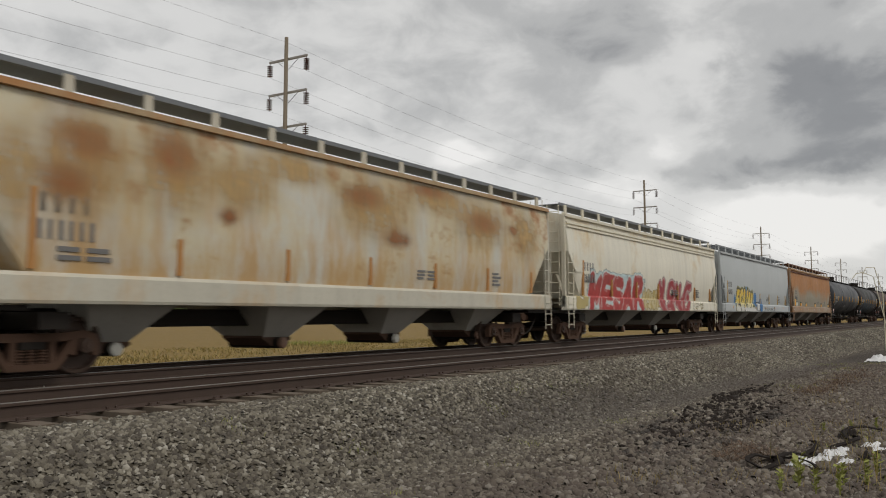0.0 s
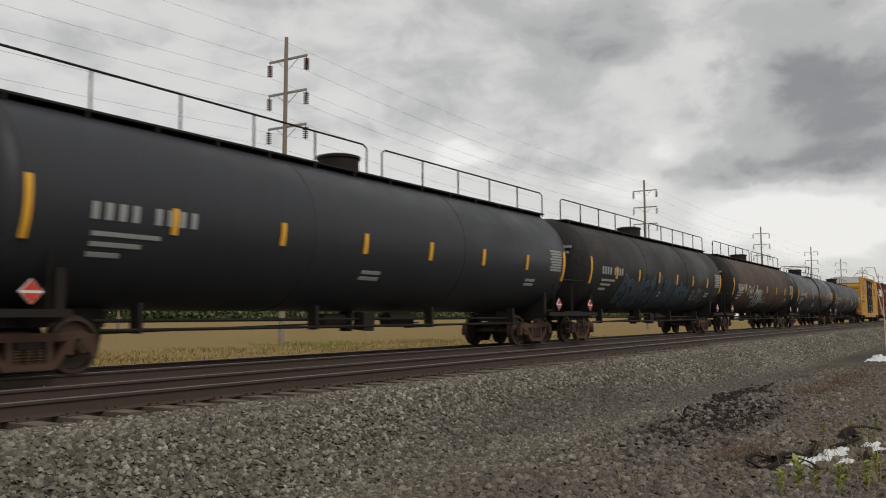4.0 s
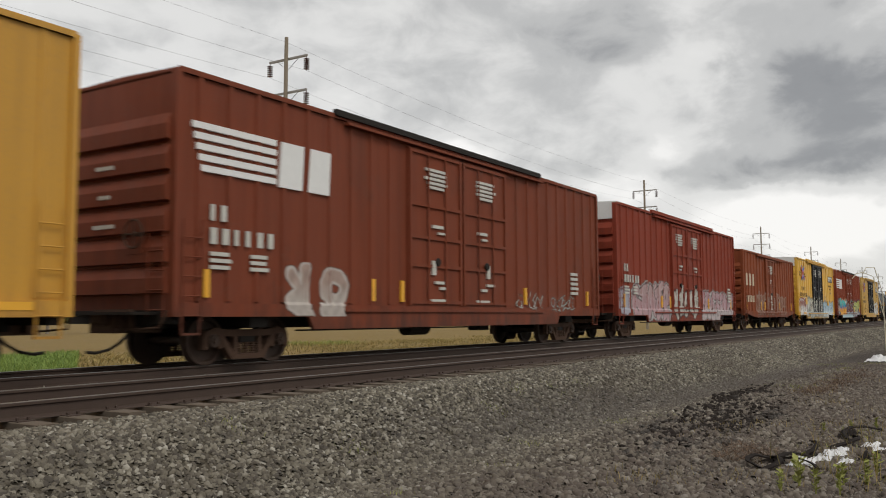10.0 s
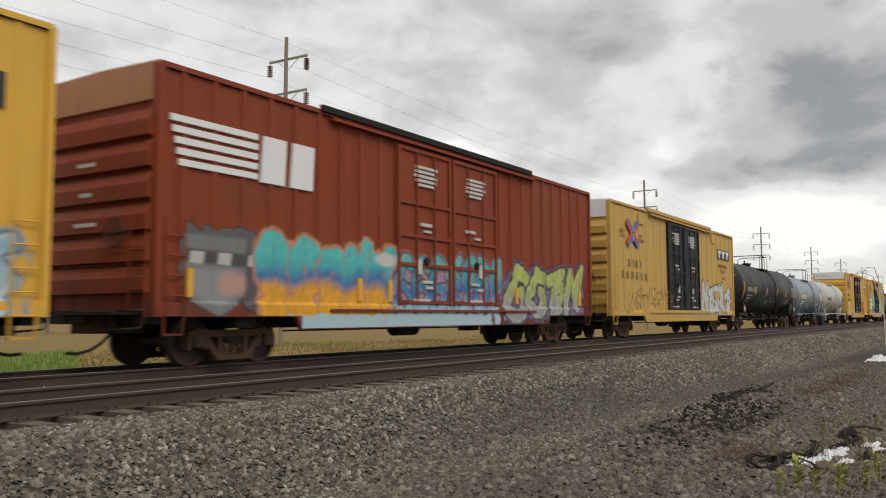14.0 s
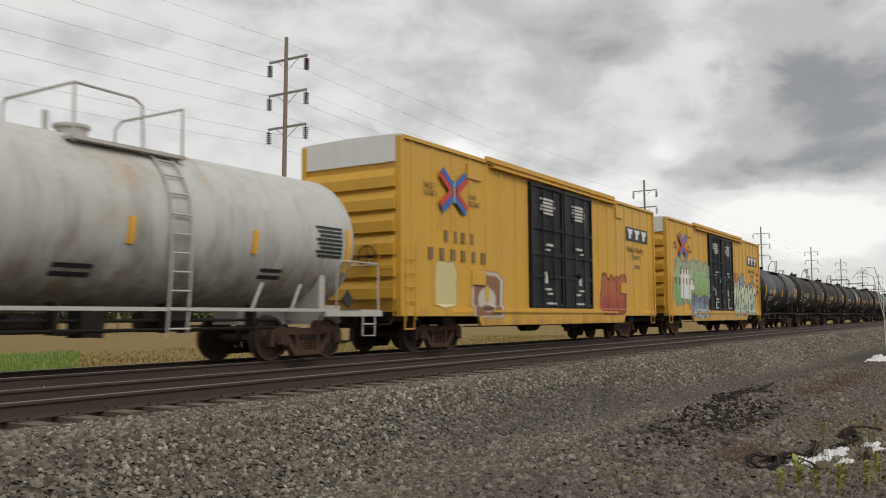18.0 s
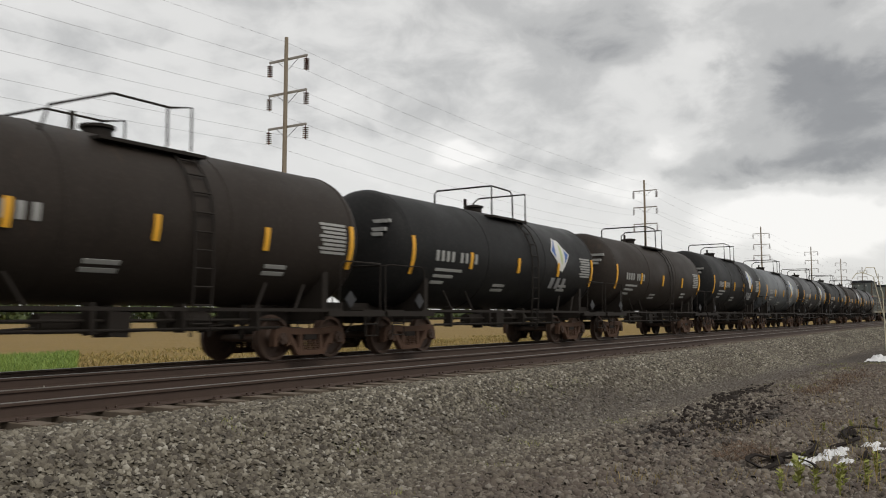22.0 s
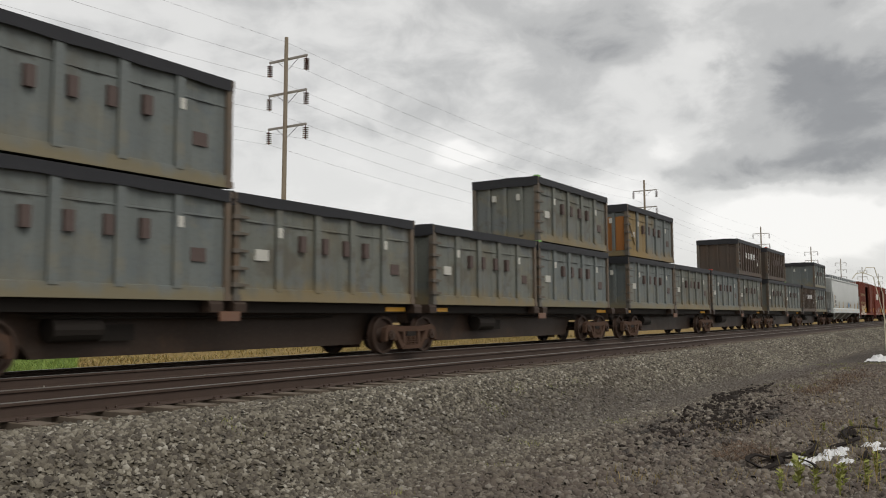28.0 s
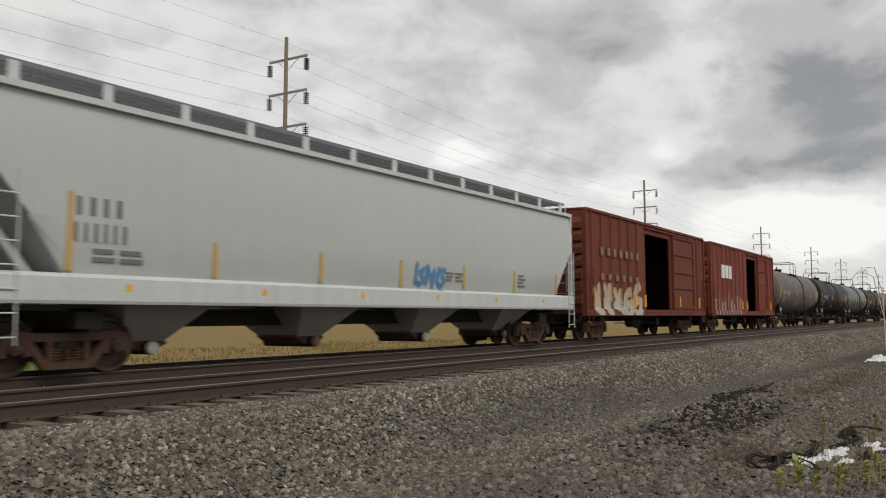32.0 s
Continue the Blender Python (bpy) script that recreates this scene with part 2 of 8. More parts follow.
# ---- mesh building ----
class Geo:
    """Collects vertices and faces of one mesh."""

    def __init__(self):
        self.v, self.f = [], []

    def box(self, x0, x1, y0, y1, z0, z1):
        n = len(self.v)
        self.v += [(x, y, z) for x in (x0, x1) for y in (y0, y1) for z in (z0, z1)]
        self.f += [tuple(n + i for i in q) for q in ((0, 1, 3, 2), (4, 6, 7, 5), (0, 4, 5, 1), (2, 3, 7, 6), (0, 2, 6, 4), (1, 5, 7, 3))]
        return self

    def prism(self, pts, a, b, axis="y"):
        """A polygon pulled from a to b along an axis; pts are (x, z) for y, (y, z) for x, (x, y) for z."""
        n, k = len(self.v), len(pts)
        put = {"y": lambda p, s: (p[0], s, p[1]), "x": lambda p, s: (s, p[0], p[1]), "z": lambda p, s: (p[0], p[1], s)}[axis]
        self.v += [put(p, s) for s in (a, b) for p in pts]
        self.f.append(tuple(range(n, n + k)))
        self.f.append(tuple(range(n + 2 * k - 1, n + k - 1, -1)))
        self.f += [(n + i, n + k + i, n + k + (i + 1) % k, n + (i + 1) % k) for i in range(k)]
        return self

    def rod(self, a, b, r, sides=8, r2=None):
        a, b = Vector(a), Vector(b)
        q = (b - a).to_track_quat("Z", "Y")
        n = len(self.v)
        for p, rr in ((a, r), (b, r if r2 is None else r2)):
            for i in range(sides):
                t = 2 * math.pi * i / sides
                self.v.append(tuple(p + q @ Vector((rr * math.cos(t), rr * math.sin(t), 0))))
        self.f += [(n + i, n + (i + 1) % sides, n + sides + (i + 1) % sides, n + sides + i) for i in range(sides)]
        self.f.append(tuple(n + sides - 1 - i for i in range(sides)))
        self.f.append(tuple(n + sides + i for i in range(sides)))
        return self

    def path(self, pts, r, sides=6):
        """One bent tube through the points."""
        pts = [Vector(p) for p in pts]
        n = len(self.v)
        ref = None
        for i, p in enumerate(pts):
            d = (pts[min(i + 1, len(pts) - 1)] - pts[max(i - 1, 0)]).normalized()
            if ref is None:
                ref = d.orthogonal().normalized()
            ref = (ref - d * ref.dot(d)).normalized()
            side = d.cross(ref)
            for k in range(sides):
                t = 2 * math.pi * k / sides
                self.v.append(tuple(p + r * (math.cos(t) * ref + math.sin(t) * side)))
        for i in range(len(pts) - 1):
            for k in range(sides):
                k2 = (k + 1) % sides
                self.f.append((n + i * sides + k, n + i * sides + k2, n + (i + 1) * sides + k2, n + (i + 1) * sides + k))
        m = n + (len(pts) - 1) * sides
        self.f.append(tuple(n + sides - 1 - k for k in range(sides)))
        self.f.append(tuple(m + k for k in range(sides)))
        return self

    def stroke(self, pts, w, y, lift):
        """A flat painted stroke through (x, z) points on a side at y."""
        left, right = [], []
        for i, (x, z) in enumerate(pts):
            xa, za = pts[max(i - 1, 0)]
            xb, zb = pts[min(i + 1, len(pts) - 1)]
            d = Vector((xb - xa, zb - za)).normalized()
            nx, nz = -d.y * w / 2, d.x * w / 2
            left.append((x + nx, z + nz))
            right.append((x - nx, z - nz))
        for i in range(len(pts) - 1):
            self.prism([left[i], left[i + 1], right[i + 1], right[i]], y - lift, y + 0.01)
        return self

    def lathe(self, prof, centre, axis="x", sides=28):
        """Turns a profile of (along, radius) about an axis through centre."""
        n, k = len(self.v), len(prof)
        cx, cy, cz = centre
        for s, r in prof:
            for i in range(sides):
                t = 2 * math.pi * i / sides
                c, d = r * math.cos(t), r * math.sin(t)
                self.v.append({"x": (cx + s, cy + c, cz + d), "y": (cx + d, cy + s, cz + c), "z": (cx + c, cy + d, cz + s)}[axis])
        for j in range(k - 1):
            for i in range(sides):
                i2 = (i + 1) % sides
                self.f.append((n + j * sides + i, n + j * sides + i2, n + (j + 1) * sides + i2, n + (j + 1) * sides + i))
        self.f.append(tuple(n + sides - 1 - i for i in range(sides)))
        self.f.append(tuple(n + (k - 1) * sides + i for i in range(sides)))
        return self

    def mesh(self, name, mat, smooth=False):
        me = bpy.data.meshes.new(name)
        me.from_pydata(self.v, [], self.f)
        bm = bmesh.new()
        bm.from_mesh(me)
        bmesh.ops.recalc_face_normals(bm, faces=bm.faces)
        bm.to_mesh(me)
        bm.free()
        me.materials.append(mat)
        if smooth:
            me.polygons.foreach_set("use_smooth", [True] * len(me.polygons))
            me.set_sharp_from_angle(angle=radians(38))
        return me


def part(name, geo, mat, parent, label="", smooth=False, at=None):
    """One mesh object under a thing or a part; geo is a Geo, a mesh that alike pieces share, or a list of Geos, each a part."""
    if isinstance(geo, list):
        return [part(name, one, mat, parent, label, smooth, at) for one in geo]
    me = geo if isinstance(geo, bpy.types.Mesh) else geo.mesh(name, mat, smooth)
    ob = new(name, me)
    ob.parent = parent
    if at:
        ob.location = at
    if label:
        ob["label"] = label
    return ob


def thing(name, label, category, group="", at=(0, 0, 0)):
    ob = new(name)
    ob.empty_display_size = 0.3
    ob.location = at
    return tagged(ob, label, category, group)


# ---- sprayed and painted pieces: soft-edged paint laid over the wagon's own surface ----
SIDE = {}  # the near side of each wagon: the surface's y at (x, z)


def spray_material(name, rough):
    m, nt, b, co = surface(name, rough)
    at = nt.nodes.new("ShaderNodeAttribute")
    at.attribute_name = "paint"
    wear = noise_tex(nt, co, 9.0, 5, 0.7)
    col = mix_col(nt, math_node(nt, "MULTIPLY", wear.outputs[0], 0.3), at.outputs["Color"], (0.16, 0.13, 0.1))
    link(nt, col, b.inputs["Base Color"])
    b.inputs["Specular IOR Level"].default_value = 0.3
    link(nt, at.outputs["Alpha"], b.inputs["Alpha"])
    return m


M["spray"] = spray_material("spray_paint", 0.55)


def waves(x, z, size, seed):
    """Smooth uneven field between -1 and 1."""
    rng = random.Random(seed)
    total = np.zeros_like(x)
    for k in range(7):
        a, p, q = rng.uniform(0, 6.28), rng.uniform(0, 6.28), rng.uniform(0.6, 2.2) / size
        total += np.sin((x * math.cos(a) + z * math.sin(a)) * q * 6.28 + p)
    return total / 4.0


def arc(cx, cz, rx, rz, a0, a1, n=9):
    return [(cx + rx * math.cos(radians(a0 + (a1 - a0) * i / n)), cz + rz * math.sin(radians(a0 + (a1 - a0) * i / n))) for i in range(n + 1)]


LETTERS = {
    "M": [[(0.08, 0.0), (0.14, 1.0), (0.5, 0.35), (0.86, 1.0), (0.95, 0.0)]],
    "E": [[(0.9, 0.95), (0.15, 0.95), (0.1, 0.05), (0.92, 0.05)], [(0.12, 0.5), (0.75, 0.52)]],
    "S": [arc(0.5, 0.74, 0.4, 0.24, 30, 250) + arc(0.5, 0.26, 0.42, 0.25, 90, -150)],
    "A": [[(0.02, 0.0), (0.5, 1.0), (0.95, 0.0)], [(0.2, 0.35), (0.8, 0.35)]],
    "R": [[(0.12, 0.0), (0.12, 0.98)], arc(0.2, 0.72, 0.6, 0.26, 90, -90), [(0.4, 0.46), (0.92, 0.0)]],
    "Q": [arc(0.5, 0.5, 0.42, 0.47, 0, 360, 16), [(0.55, 0.3), (0.98, -0.05)]],
    "U": [[(0.1, 1.0), (0.12, 0.3)] + arc(0.5, 0.3, 0.38, 0.28, 180, 360) + [(0.9, 1.0)]],
    "L": [[(0.15, 1.0), (0.12, 0.05), (0.92, 0.05)]],
    "C": [arc(0.52, 0.5, 0.42, 0.47, 50, 310, 14)],
    "N": [[(0.1, 0.0), (0.12, 1.0), (0.85, 0.02), (0.9, 1.0)]],
}
# loops, hooks and zigzags of wild lettering that cannot be read
WILD = [
    [arc(0.5, 0.68, 0.36, 0.28, 200, -160, 14), [(0.3, 0.45), (0.85, 0.0)], [(0.2, 0.1), (0.7, 0.2)]],
    [[(0.05, 0.9), (0.45, 0.55), (0.15, 0.3), (0.9, 0.0)], [(0.5, 1.0), (0.6, 0.3)]],
    [arc(0.45, 0.3, 0.4, 0.3, 120, 420, 12), [(0.2, 0.55), (0.35, 1.0), (0.9, 0.85)]],
    [[(0.1, 0.0), (0.2, 0.95), (0.55, 0.4), (0.9, 1.0), (0.8, 0.1)]],
    [arc(0.5, 0.5, 0.4, 0.46, 60, 330, 12), [(0.45, 0.5), (0.95, 0.45), (0.85, 0.0)]],
    [[(0.05, 0.75), (0.85, 1.0)], [(0.5, 0.9), (0.3, 0.0), (0.9, 0.2)], arc(0.65, 0.5, 0.25, 0.2, 0, 300, 9)],
    [[(0.15, 1.0), (0.1, 0.1), (0.6, 0.0), (0.9, 0.35), (0.5, 0.6), (0.85, 0.95)]],
]


class Canvas:
    """A stretch of a wagon's side that is painted layer by layer; colour and cover at the points of a fine grid."""

    def __init__(self, x0, x1, z0, z1, step=0.03, seed=1):
        self.box, self.seed, self.step = (x0, x1, z0, z1), seed, step
        nx, nz = max(2, int((x1 - x0) / step)), max(2, int((z1 - z0) / step))
        self.x, self.z = np.meshgrid(np.linspace(x0, x1, nx + 1), np.linspace(z0, z1, nz + 1))
        self.c, self.a = np.zeros(self.x.shape + (3,)), np.zeros(self.x.shape)

    def lay(self, cover, col):
        """One coat: cover between 0 and 1 at each point, col one colour or a field of colours."""
        cover = np.clip(cover, 0, 1)
        a = cover + self.a * (1 - cover)
        k = np.where(a > 1e-4, cover / np.maximum(a, 1e-4), 0)[..., None]
        self.c = self.c * (1 - k) + np.asarray(col) * k
        self.a = a
        return self

    def away(self, pts):
        """Distance of each grid point from a run of strokes."""
        best = np.full(self.x.shape, 9.0)
        for (xa, za), (xb, zb) in zip(pts, pts[1:]):
            dx, dz = xb - xa, zb - za
            t = np.clip(((self.x - xa) * dx + (self.z - za) * dz) / max(1e-6, dx * dx + dz * dz), 0, 1)
            best = np.minimum(best, np.hypot(self.x - xa - t * dx, self.z - za - t * dz))
        return best

    def band(self, z0, z1, cols):
        """Colours that follow one another from below upward with a wavy border."""
        f = (self.z + 0.12 * waves(self.x, self.z, 1.6, self.seed + 3) - z0) / (z1 - z0)
        pos = np.linspace(0.0, 1.0, len(cols) + 1)[:-1] + 0.5 / len(cols)
        f = np.clip(f, 0, 1)
        out = np.stack([np.interp(f, pos, [c[i] for c in cols]) for i in range(3)], -1)
        return out * (1 + 0.14 * waves(self.x, self.z, 0.45, self.seed + 5))[..., None]

    def stroke(self, pts, w, col, soft=0.025, cover=1.0):
        return self.lay(cover * (w / 2 - self.away(pts)) / soft + 0.5 * cover, col)

    def poly(self, pts, col, soft=0.02):
        """A filled convex outline, given clockwise or not."""
        cx, cz = sum(p[0] for p in pts) / len(pts), sum(p[1] for p in pts) / len(pts)
        inside_by = np.full(self.x.shape, 9.0)
        for (xa, za), (xb, zb) in zip(pts, pts[1:] + pts[:1]):
            n = Vector((zb - za, xa - xb)).normalized()
            s = 1 if (cx - xa) * n.x + (cz - za) * n.y > 0 else -1
            inside_by = np.minimum(inside_by, s * ((self.x - xa) * n.x + (self.z - za) * n.y))
        return self.lay(inside_by / soft + 0.5, col)

    def oval(self, cx, cz, rx, rz, col, soft=0.08):
        return self.lay((1 - np.hypot((self.x - cx) / rx, (self.z - cz) / rz)) / soft + 0.5, col)

    def cloud(self, x0, x1, z0, z1, col, rag=0.5, soft=0.25, cover=1.0):
        """A ragged sprayed ground."""
        ex = np.abs((self.x - (x0 + x1) / 2) / ((x1 - x0) / 2)) ** 6 + np.abs((self.z - (z0 + z1) / 2) / ((z1 - z0) / 2)) ** 4
        return self.lay(cover * ((1 - ex - rag * (0.5 + waves(self.x, self.z, 0.7, self.seed + 9))) / soft + 0.5), col)

    def bloom(self, cx, cz, rx, rz, col, cover=0.7):
        """A rust or dirt bloom that fades outward and breaks up into specks and runs."""
        r2 = ((self.x - cx) / rx) ** 2 + ((self.z - cz) / rz) ** 2
        grain = 0.78 + 0.2 * waves(self.x, self.z, 0.9, self.seed + 31) + 0.14 * waves(self.x * 3.0, self.z * 0.4, 0.8, self.seed + 37) + 0.1 * waves(self.x * 0.5, self.z * 2.0, 0.5, self.seed + 43)
        return self.lay(cover * np.exp(-r2 ** 1.3) * np.clip(grain, 0, 1.2), col)

    def letters(self, word, x0, x1, z0, z1, cols, edge, halo=None, thick=0.3, rim=0.05, glow=0.12, slant=0.15, shine=None, jig=0.08, inner=None, drop=None):
        """A row of fat letters; word is a text of known letters or a number of wild ones."""
        rng = random.Random(self.seed)
        n = word if isinstance(word, int) else len(word)
        w = (x1 - x0) / n
        runs = []
        for i in range(n):
            shape = WILD[rng.randrange(len(WILD))] if isinstance(word, int) else LETTERS[word[i]]
            lo, hi = z0 + rng.uniform(-jig, jig) * (z1 - z0), z1 + rng.uniform(-jig, jig) * (z1 - z0)
            xa, ww = x0 + i * w + 0.04 * w, w * rng.uniform(0.86, 1.06)
            lean = slant + rng.uniform(-0.1, 0.1)
            runs.append([[(xa + px * ww + (pz - 0.5) * lean * (hi - lo), lo + pz * (hi - lo) + 0.06 * math.sin(5 * px + i)) for px, pz in run] for run in shape])
        t = 0.74 * thick * min(w, z1 - z0) / 2
        bend = 0.03 * waves(self.x, self.z, 0.5, self.seed + 1)
        far = [np.minimum.reduce([self.away(run) for run in letter]) + bend for letter in runs]
        every = np.minimum.reduce(far)
        if halo:
            self.lay((t + rim + glow - every) / 0.1 + 0.3, halo)
        if drop:
            low = [[(px + 0.13, pz - 0.1) for px, pz in run] for letter in runs for run in letter]
            self.lay((t + rim * 0.5 - np.minimum.reduce([self.away(run) for run in low])) / 0.03 + 0.5, drop)
        fill = self.band(z0, z1, cols)
        for d in far:
            self.lay((t + rim - d) / 0.03 + 0.5, edge)
            self.lay((t - d) / 0.03 + 0.5, fill)
            if inner:
                self.lay(0.8 * (0.35 * t - d) / 0.04 + 0.3, inner)
            if shine:
                ring = 1 - np.abs(d - t * 0.66) / 0.03
                self.lay(0.8 * ring * (waves(self.x, self.z, 0.9, self.seed + 21) > 0.15), shine)
        return self

    def scribble(self, x0, x1, z0, z1, col, w=0.035, turns=5, cover=0.85):
        """A quick looping tag in one line."""
        rng = random.Random(self.seed + int(x0 * 10))
        w1 = (x1 - x0) / turns
        for i in range(turns):
            lo, hi = z0 + rng.uniform(-0.1, 0.25) * (z1 - z0), z1 - rng.uniform(-0.1, 0.25) * (z1 - z0)
            ww, lean = w1 * rng.uniform(0.9, 1.5), rng.uniform(0.1, 0.5)
            for run in WILD[rng.randrange(len(WILD))]:
                pts = [(x0 + i * w1 + px * ww + pz * lean * (hi - lo), lo + pz * (hi - lo) + 0.05 * (hi - lo) * math.sin(7 * px + i)) for px, pz in run]
                self.stroke(pts, w * rng.uniform(0.7, 1.2), col, 0.03, cover * rng.uniform(0.6, 1.0))
        return self

    def put(self, car, label):
        """Lays the paint 4 mm off the wagon's side and drops what is bare."""
        side = SIDE[car.name]
        y, keep = side(self.x, self.z)
        a = np.where(keep, self.a, 0.0)
        full = (a[:-1, :-1] + a[1:, :-1] + a[:-1, 1:] + a[1:, 1:]) > 0.04
        h, w = self.x.shape
        q = (np.arange(h)[:, None] * w + np.arange(w)[None])[:-1, :-1][full]
        f = np.stack([q, q + 1, q + w + 1, q + w], 1)
        used, f = np.unique(f, return_inverse=True)
        f = f.reshape(-1, 4)
        v = np.stack([self.x, y - 0.004, self.z], -1).reshape(-1, 3)[used]
        rgba = np.concatenate([np.clip(self.c, 0.005, 1), a[..., None]], -1).reshape(-1, 4)[used]
        me = bpy.data.meshes.new("spray_paint")
        me.vertices.add(len(v))
        me.vertices.foreach_set("co", v.ravel())
        me.loops.add(f.size)
        me.loops.foreach_set("vertex_index", f.ravel())
        me.polygons.add(len(f))
        me.polygons.foreach_set("loop_start", np.arange(0, f.size, 4))
        me.polygons.foreach_set("loop_total", np.full(len(f), 4))
        me.update()
        me.polygons.foreach_set("use_smooth", np.ones(len(f), dtype=bool))
        at = me.color_attributes.new("paint", "FLOAT_COLOR", "POINT")
        at.data.foreach_set("color", rgba.astype(np.float32).ravel())
        me.materials.append(M["spray"])
        return part("spray_paint", me, None, car, label)


def boxcar_side(L, half, ribs, rib_depth, d0, d1, zs, top, fish, truck):
    def side(x, z):
        y = np.full(x.shape, -half)
        k = np.round((x - 0.5) / ribs)
        off = np.abs(x - 0.5 - k * ribs)
        rx = 0.5 + k * ribs
        free = ~((rx > d0 - 0.15) & (rx < d1 + 0.15)) & (rx < L - 0.3) & (k >= 0)
        y = np.where(free, y - rib_depth * np.clip((0.075 - off) / 0.03, 0, 1), y)
        y = np.where((x > d0) & (x < d1), -half - 0.061, y)
        y = np.where(z < zs + 0.26, -half - 0.071, y)
        low = np.where((x > truck + 1.35) & (x < L - truck - 1.35), zs - 0.25 if fish else zs, zs + 0.01)
        return y, (z > low) & (x > 0.0) & (x < L - 0.02) & (z < top - 0.17)
    return side


def hopper_side(sec):
    zs = [p[1] for p in sec[:6]]
    ys = [p[0] for p in sec[:6]]

    def side(x, z):
        y = np.interp(z, zs, ys)
        return np.where(z < 1.57, np.minimum(y, -1.622), y), z > 1.11
    return side


def tank_side(r, zc):
    def side(x, z):
        s = np.clip((z - zc) / r, -0.98, 0.98)
        return -(r + 0.014) * np.sqrt(1 - s * s), np.abs(z - zc) < r * 0.97
    return side


MOVING = []  # (thing, place along the train)
WHEELS = []  # (wheelset, place in its truck)

# ---- ground ----
def ground_height(x, y):
    """Rail top is 0; both tracks lie on one ballast bed, gravel in front, a field behind."""
    near, far = -TRACK_GAP - 2.0, 2.0
    if near <= y <= far:
        # the cribs between the ties lie lower than the shoulder
        z = -0.2 - 0.14 * max(0.0, min(1.0, (y + TRACK_GAP + 1.3) / 0.25, (2.6 - TRACK_GAP - y - 1.3) / 0.25))
    elif y < near:
        t = min(1.0, (near - y) / 2.0)
        z = -0.2 + (GROUND + 0.2) * (t * t * (3 - 2 * t))
    else:
        t = min(1.0, (y - far) / 2.2)
        z = -0.2 + (-0.95 + 0.2) * (t * t * (3 - 2 * t))
    if y < near - 1.4 or y > far + 1.5:
        z += 0.035 * noise.noise((x * 0.35, y * 0.5, 0)) + 0.012 * noise.noise((x * 1.7, y * 1.9, 3))
    # low uneven heap of dark spoil on the gravel
    z += (0.07 + 0.06 * noise.noise((x * 1.3, y * 2.1, 7))) * math.exp(-((x - 18.2) / 2.2) ** 2 - ((y + 8.75) / 0.5) ** 2)
    return z


def spoil_mask(nt, co):
    """Where black dirt lies on the gravel: a few ragged streaks."""
    s = nt.nodes.new("ShaderNodeSeparateXYZ")
    link(nt, co, s.inputs[0])
    n1 = noise_tex(nt, mapped(nt, co, (1.6, 4.2, 0), (1, 6, 0)), 1.0, 9, 0.78, 0.5)
    total = math_node(nt, "MULTIPLY", math_node(nt, "SUBTRACT", n1.outputs[0], 0.5), 4.2)
    for x, y, a, b, gain in ((18.4, -8.7, 2.2, 0.28, 0.38), (15.6, -9.9, 1.7, 0.3, 0.5), (12.8, -8.75, 1.1, 0.28, 0.4), (13.4, -9.4, 3.4, 1.0, 0.3), (10.6, -10.2, 2.0, 0.9, 0.28), (22.0, -9.6, 2.5, 0.4, 0.3)):
        dx = math_node(nt, "DIVIDE", math_node(nt, "SUBTRACT", s.outputs[0], x), a)
        dy = math_node(nt, "DIVIDE", math_node(nt, "SUBTRACT", s.outputs[1], y), b)
        rr = math_node(nt, "ADD", math_node(nt, "MULTIPLY", dx, dx), math_node(nt, "MULTIPLY", dy, dy))
        total = math_node(nt, "ADD", total, math_node(nt, "DIVIDE", gain, math_node(nt, "ADD", 1.0, math_node(nt, "MULTIPLY", rr, rr))))
    return ramp(nt, total, [(0.42, (0, 0, 0)), (0.8, (0.9, 0.9, 0.9))])


def lane_mask(nt, co):
    """The worn lane of fine dark dirt that runs along the gravel."""
    s = nt.nodes.new("ShaderNodeSeparateXYZ")
    link(nt, co, s.inputs[0])
    n1 = noise_tex(nt, mapped(nt, co, (0.5, 1.1, 0), (3, 8, 0)), 1.0, 6, 0.65, 0.3)
    mid = math_node(nt, "SUBTRACT", math_node(nt, "MULTIPLY", s.outputs[0], -0.06), 6.6)
    off = math_node(nt, "ABSOLUTE", math_node(nt, "SUBTRACT", s.outputs[1], mid))
    f = math_node(nt, "ADD", off, math_node(nt, "MULTIPLY", math_node(nt, "SUBTRACT", n1.outputs[0], 0.5), 1.6))
    start = ramp(nt, math_node(nt, "MULTIPLY", s.outputs[0], 0.05), [(0.35, (0, 0, 0)), (0.55, (1, 1, 1))])
    return math_node(nt, "MULTIPLY", start, ramp(nt, f, [(0.2, (0.6, 0.6, 0.6)), (0.8, (0, 0, 0))]))


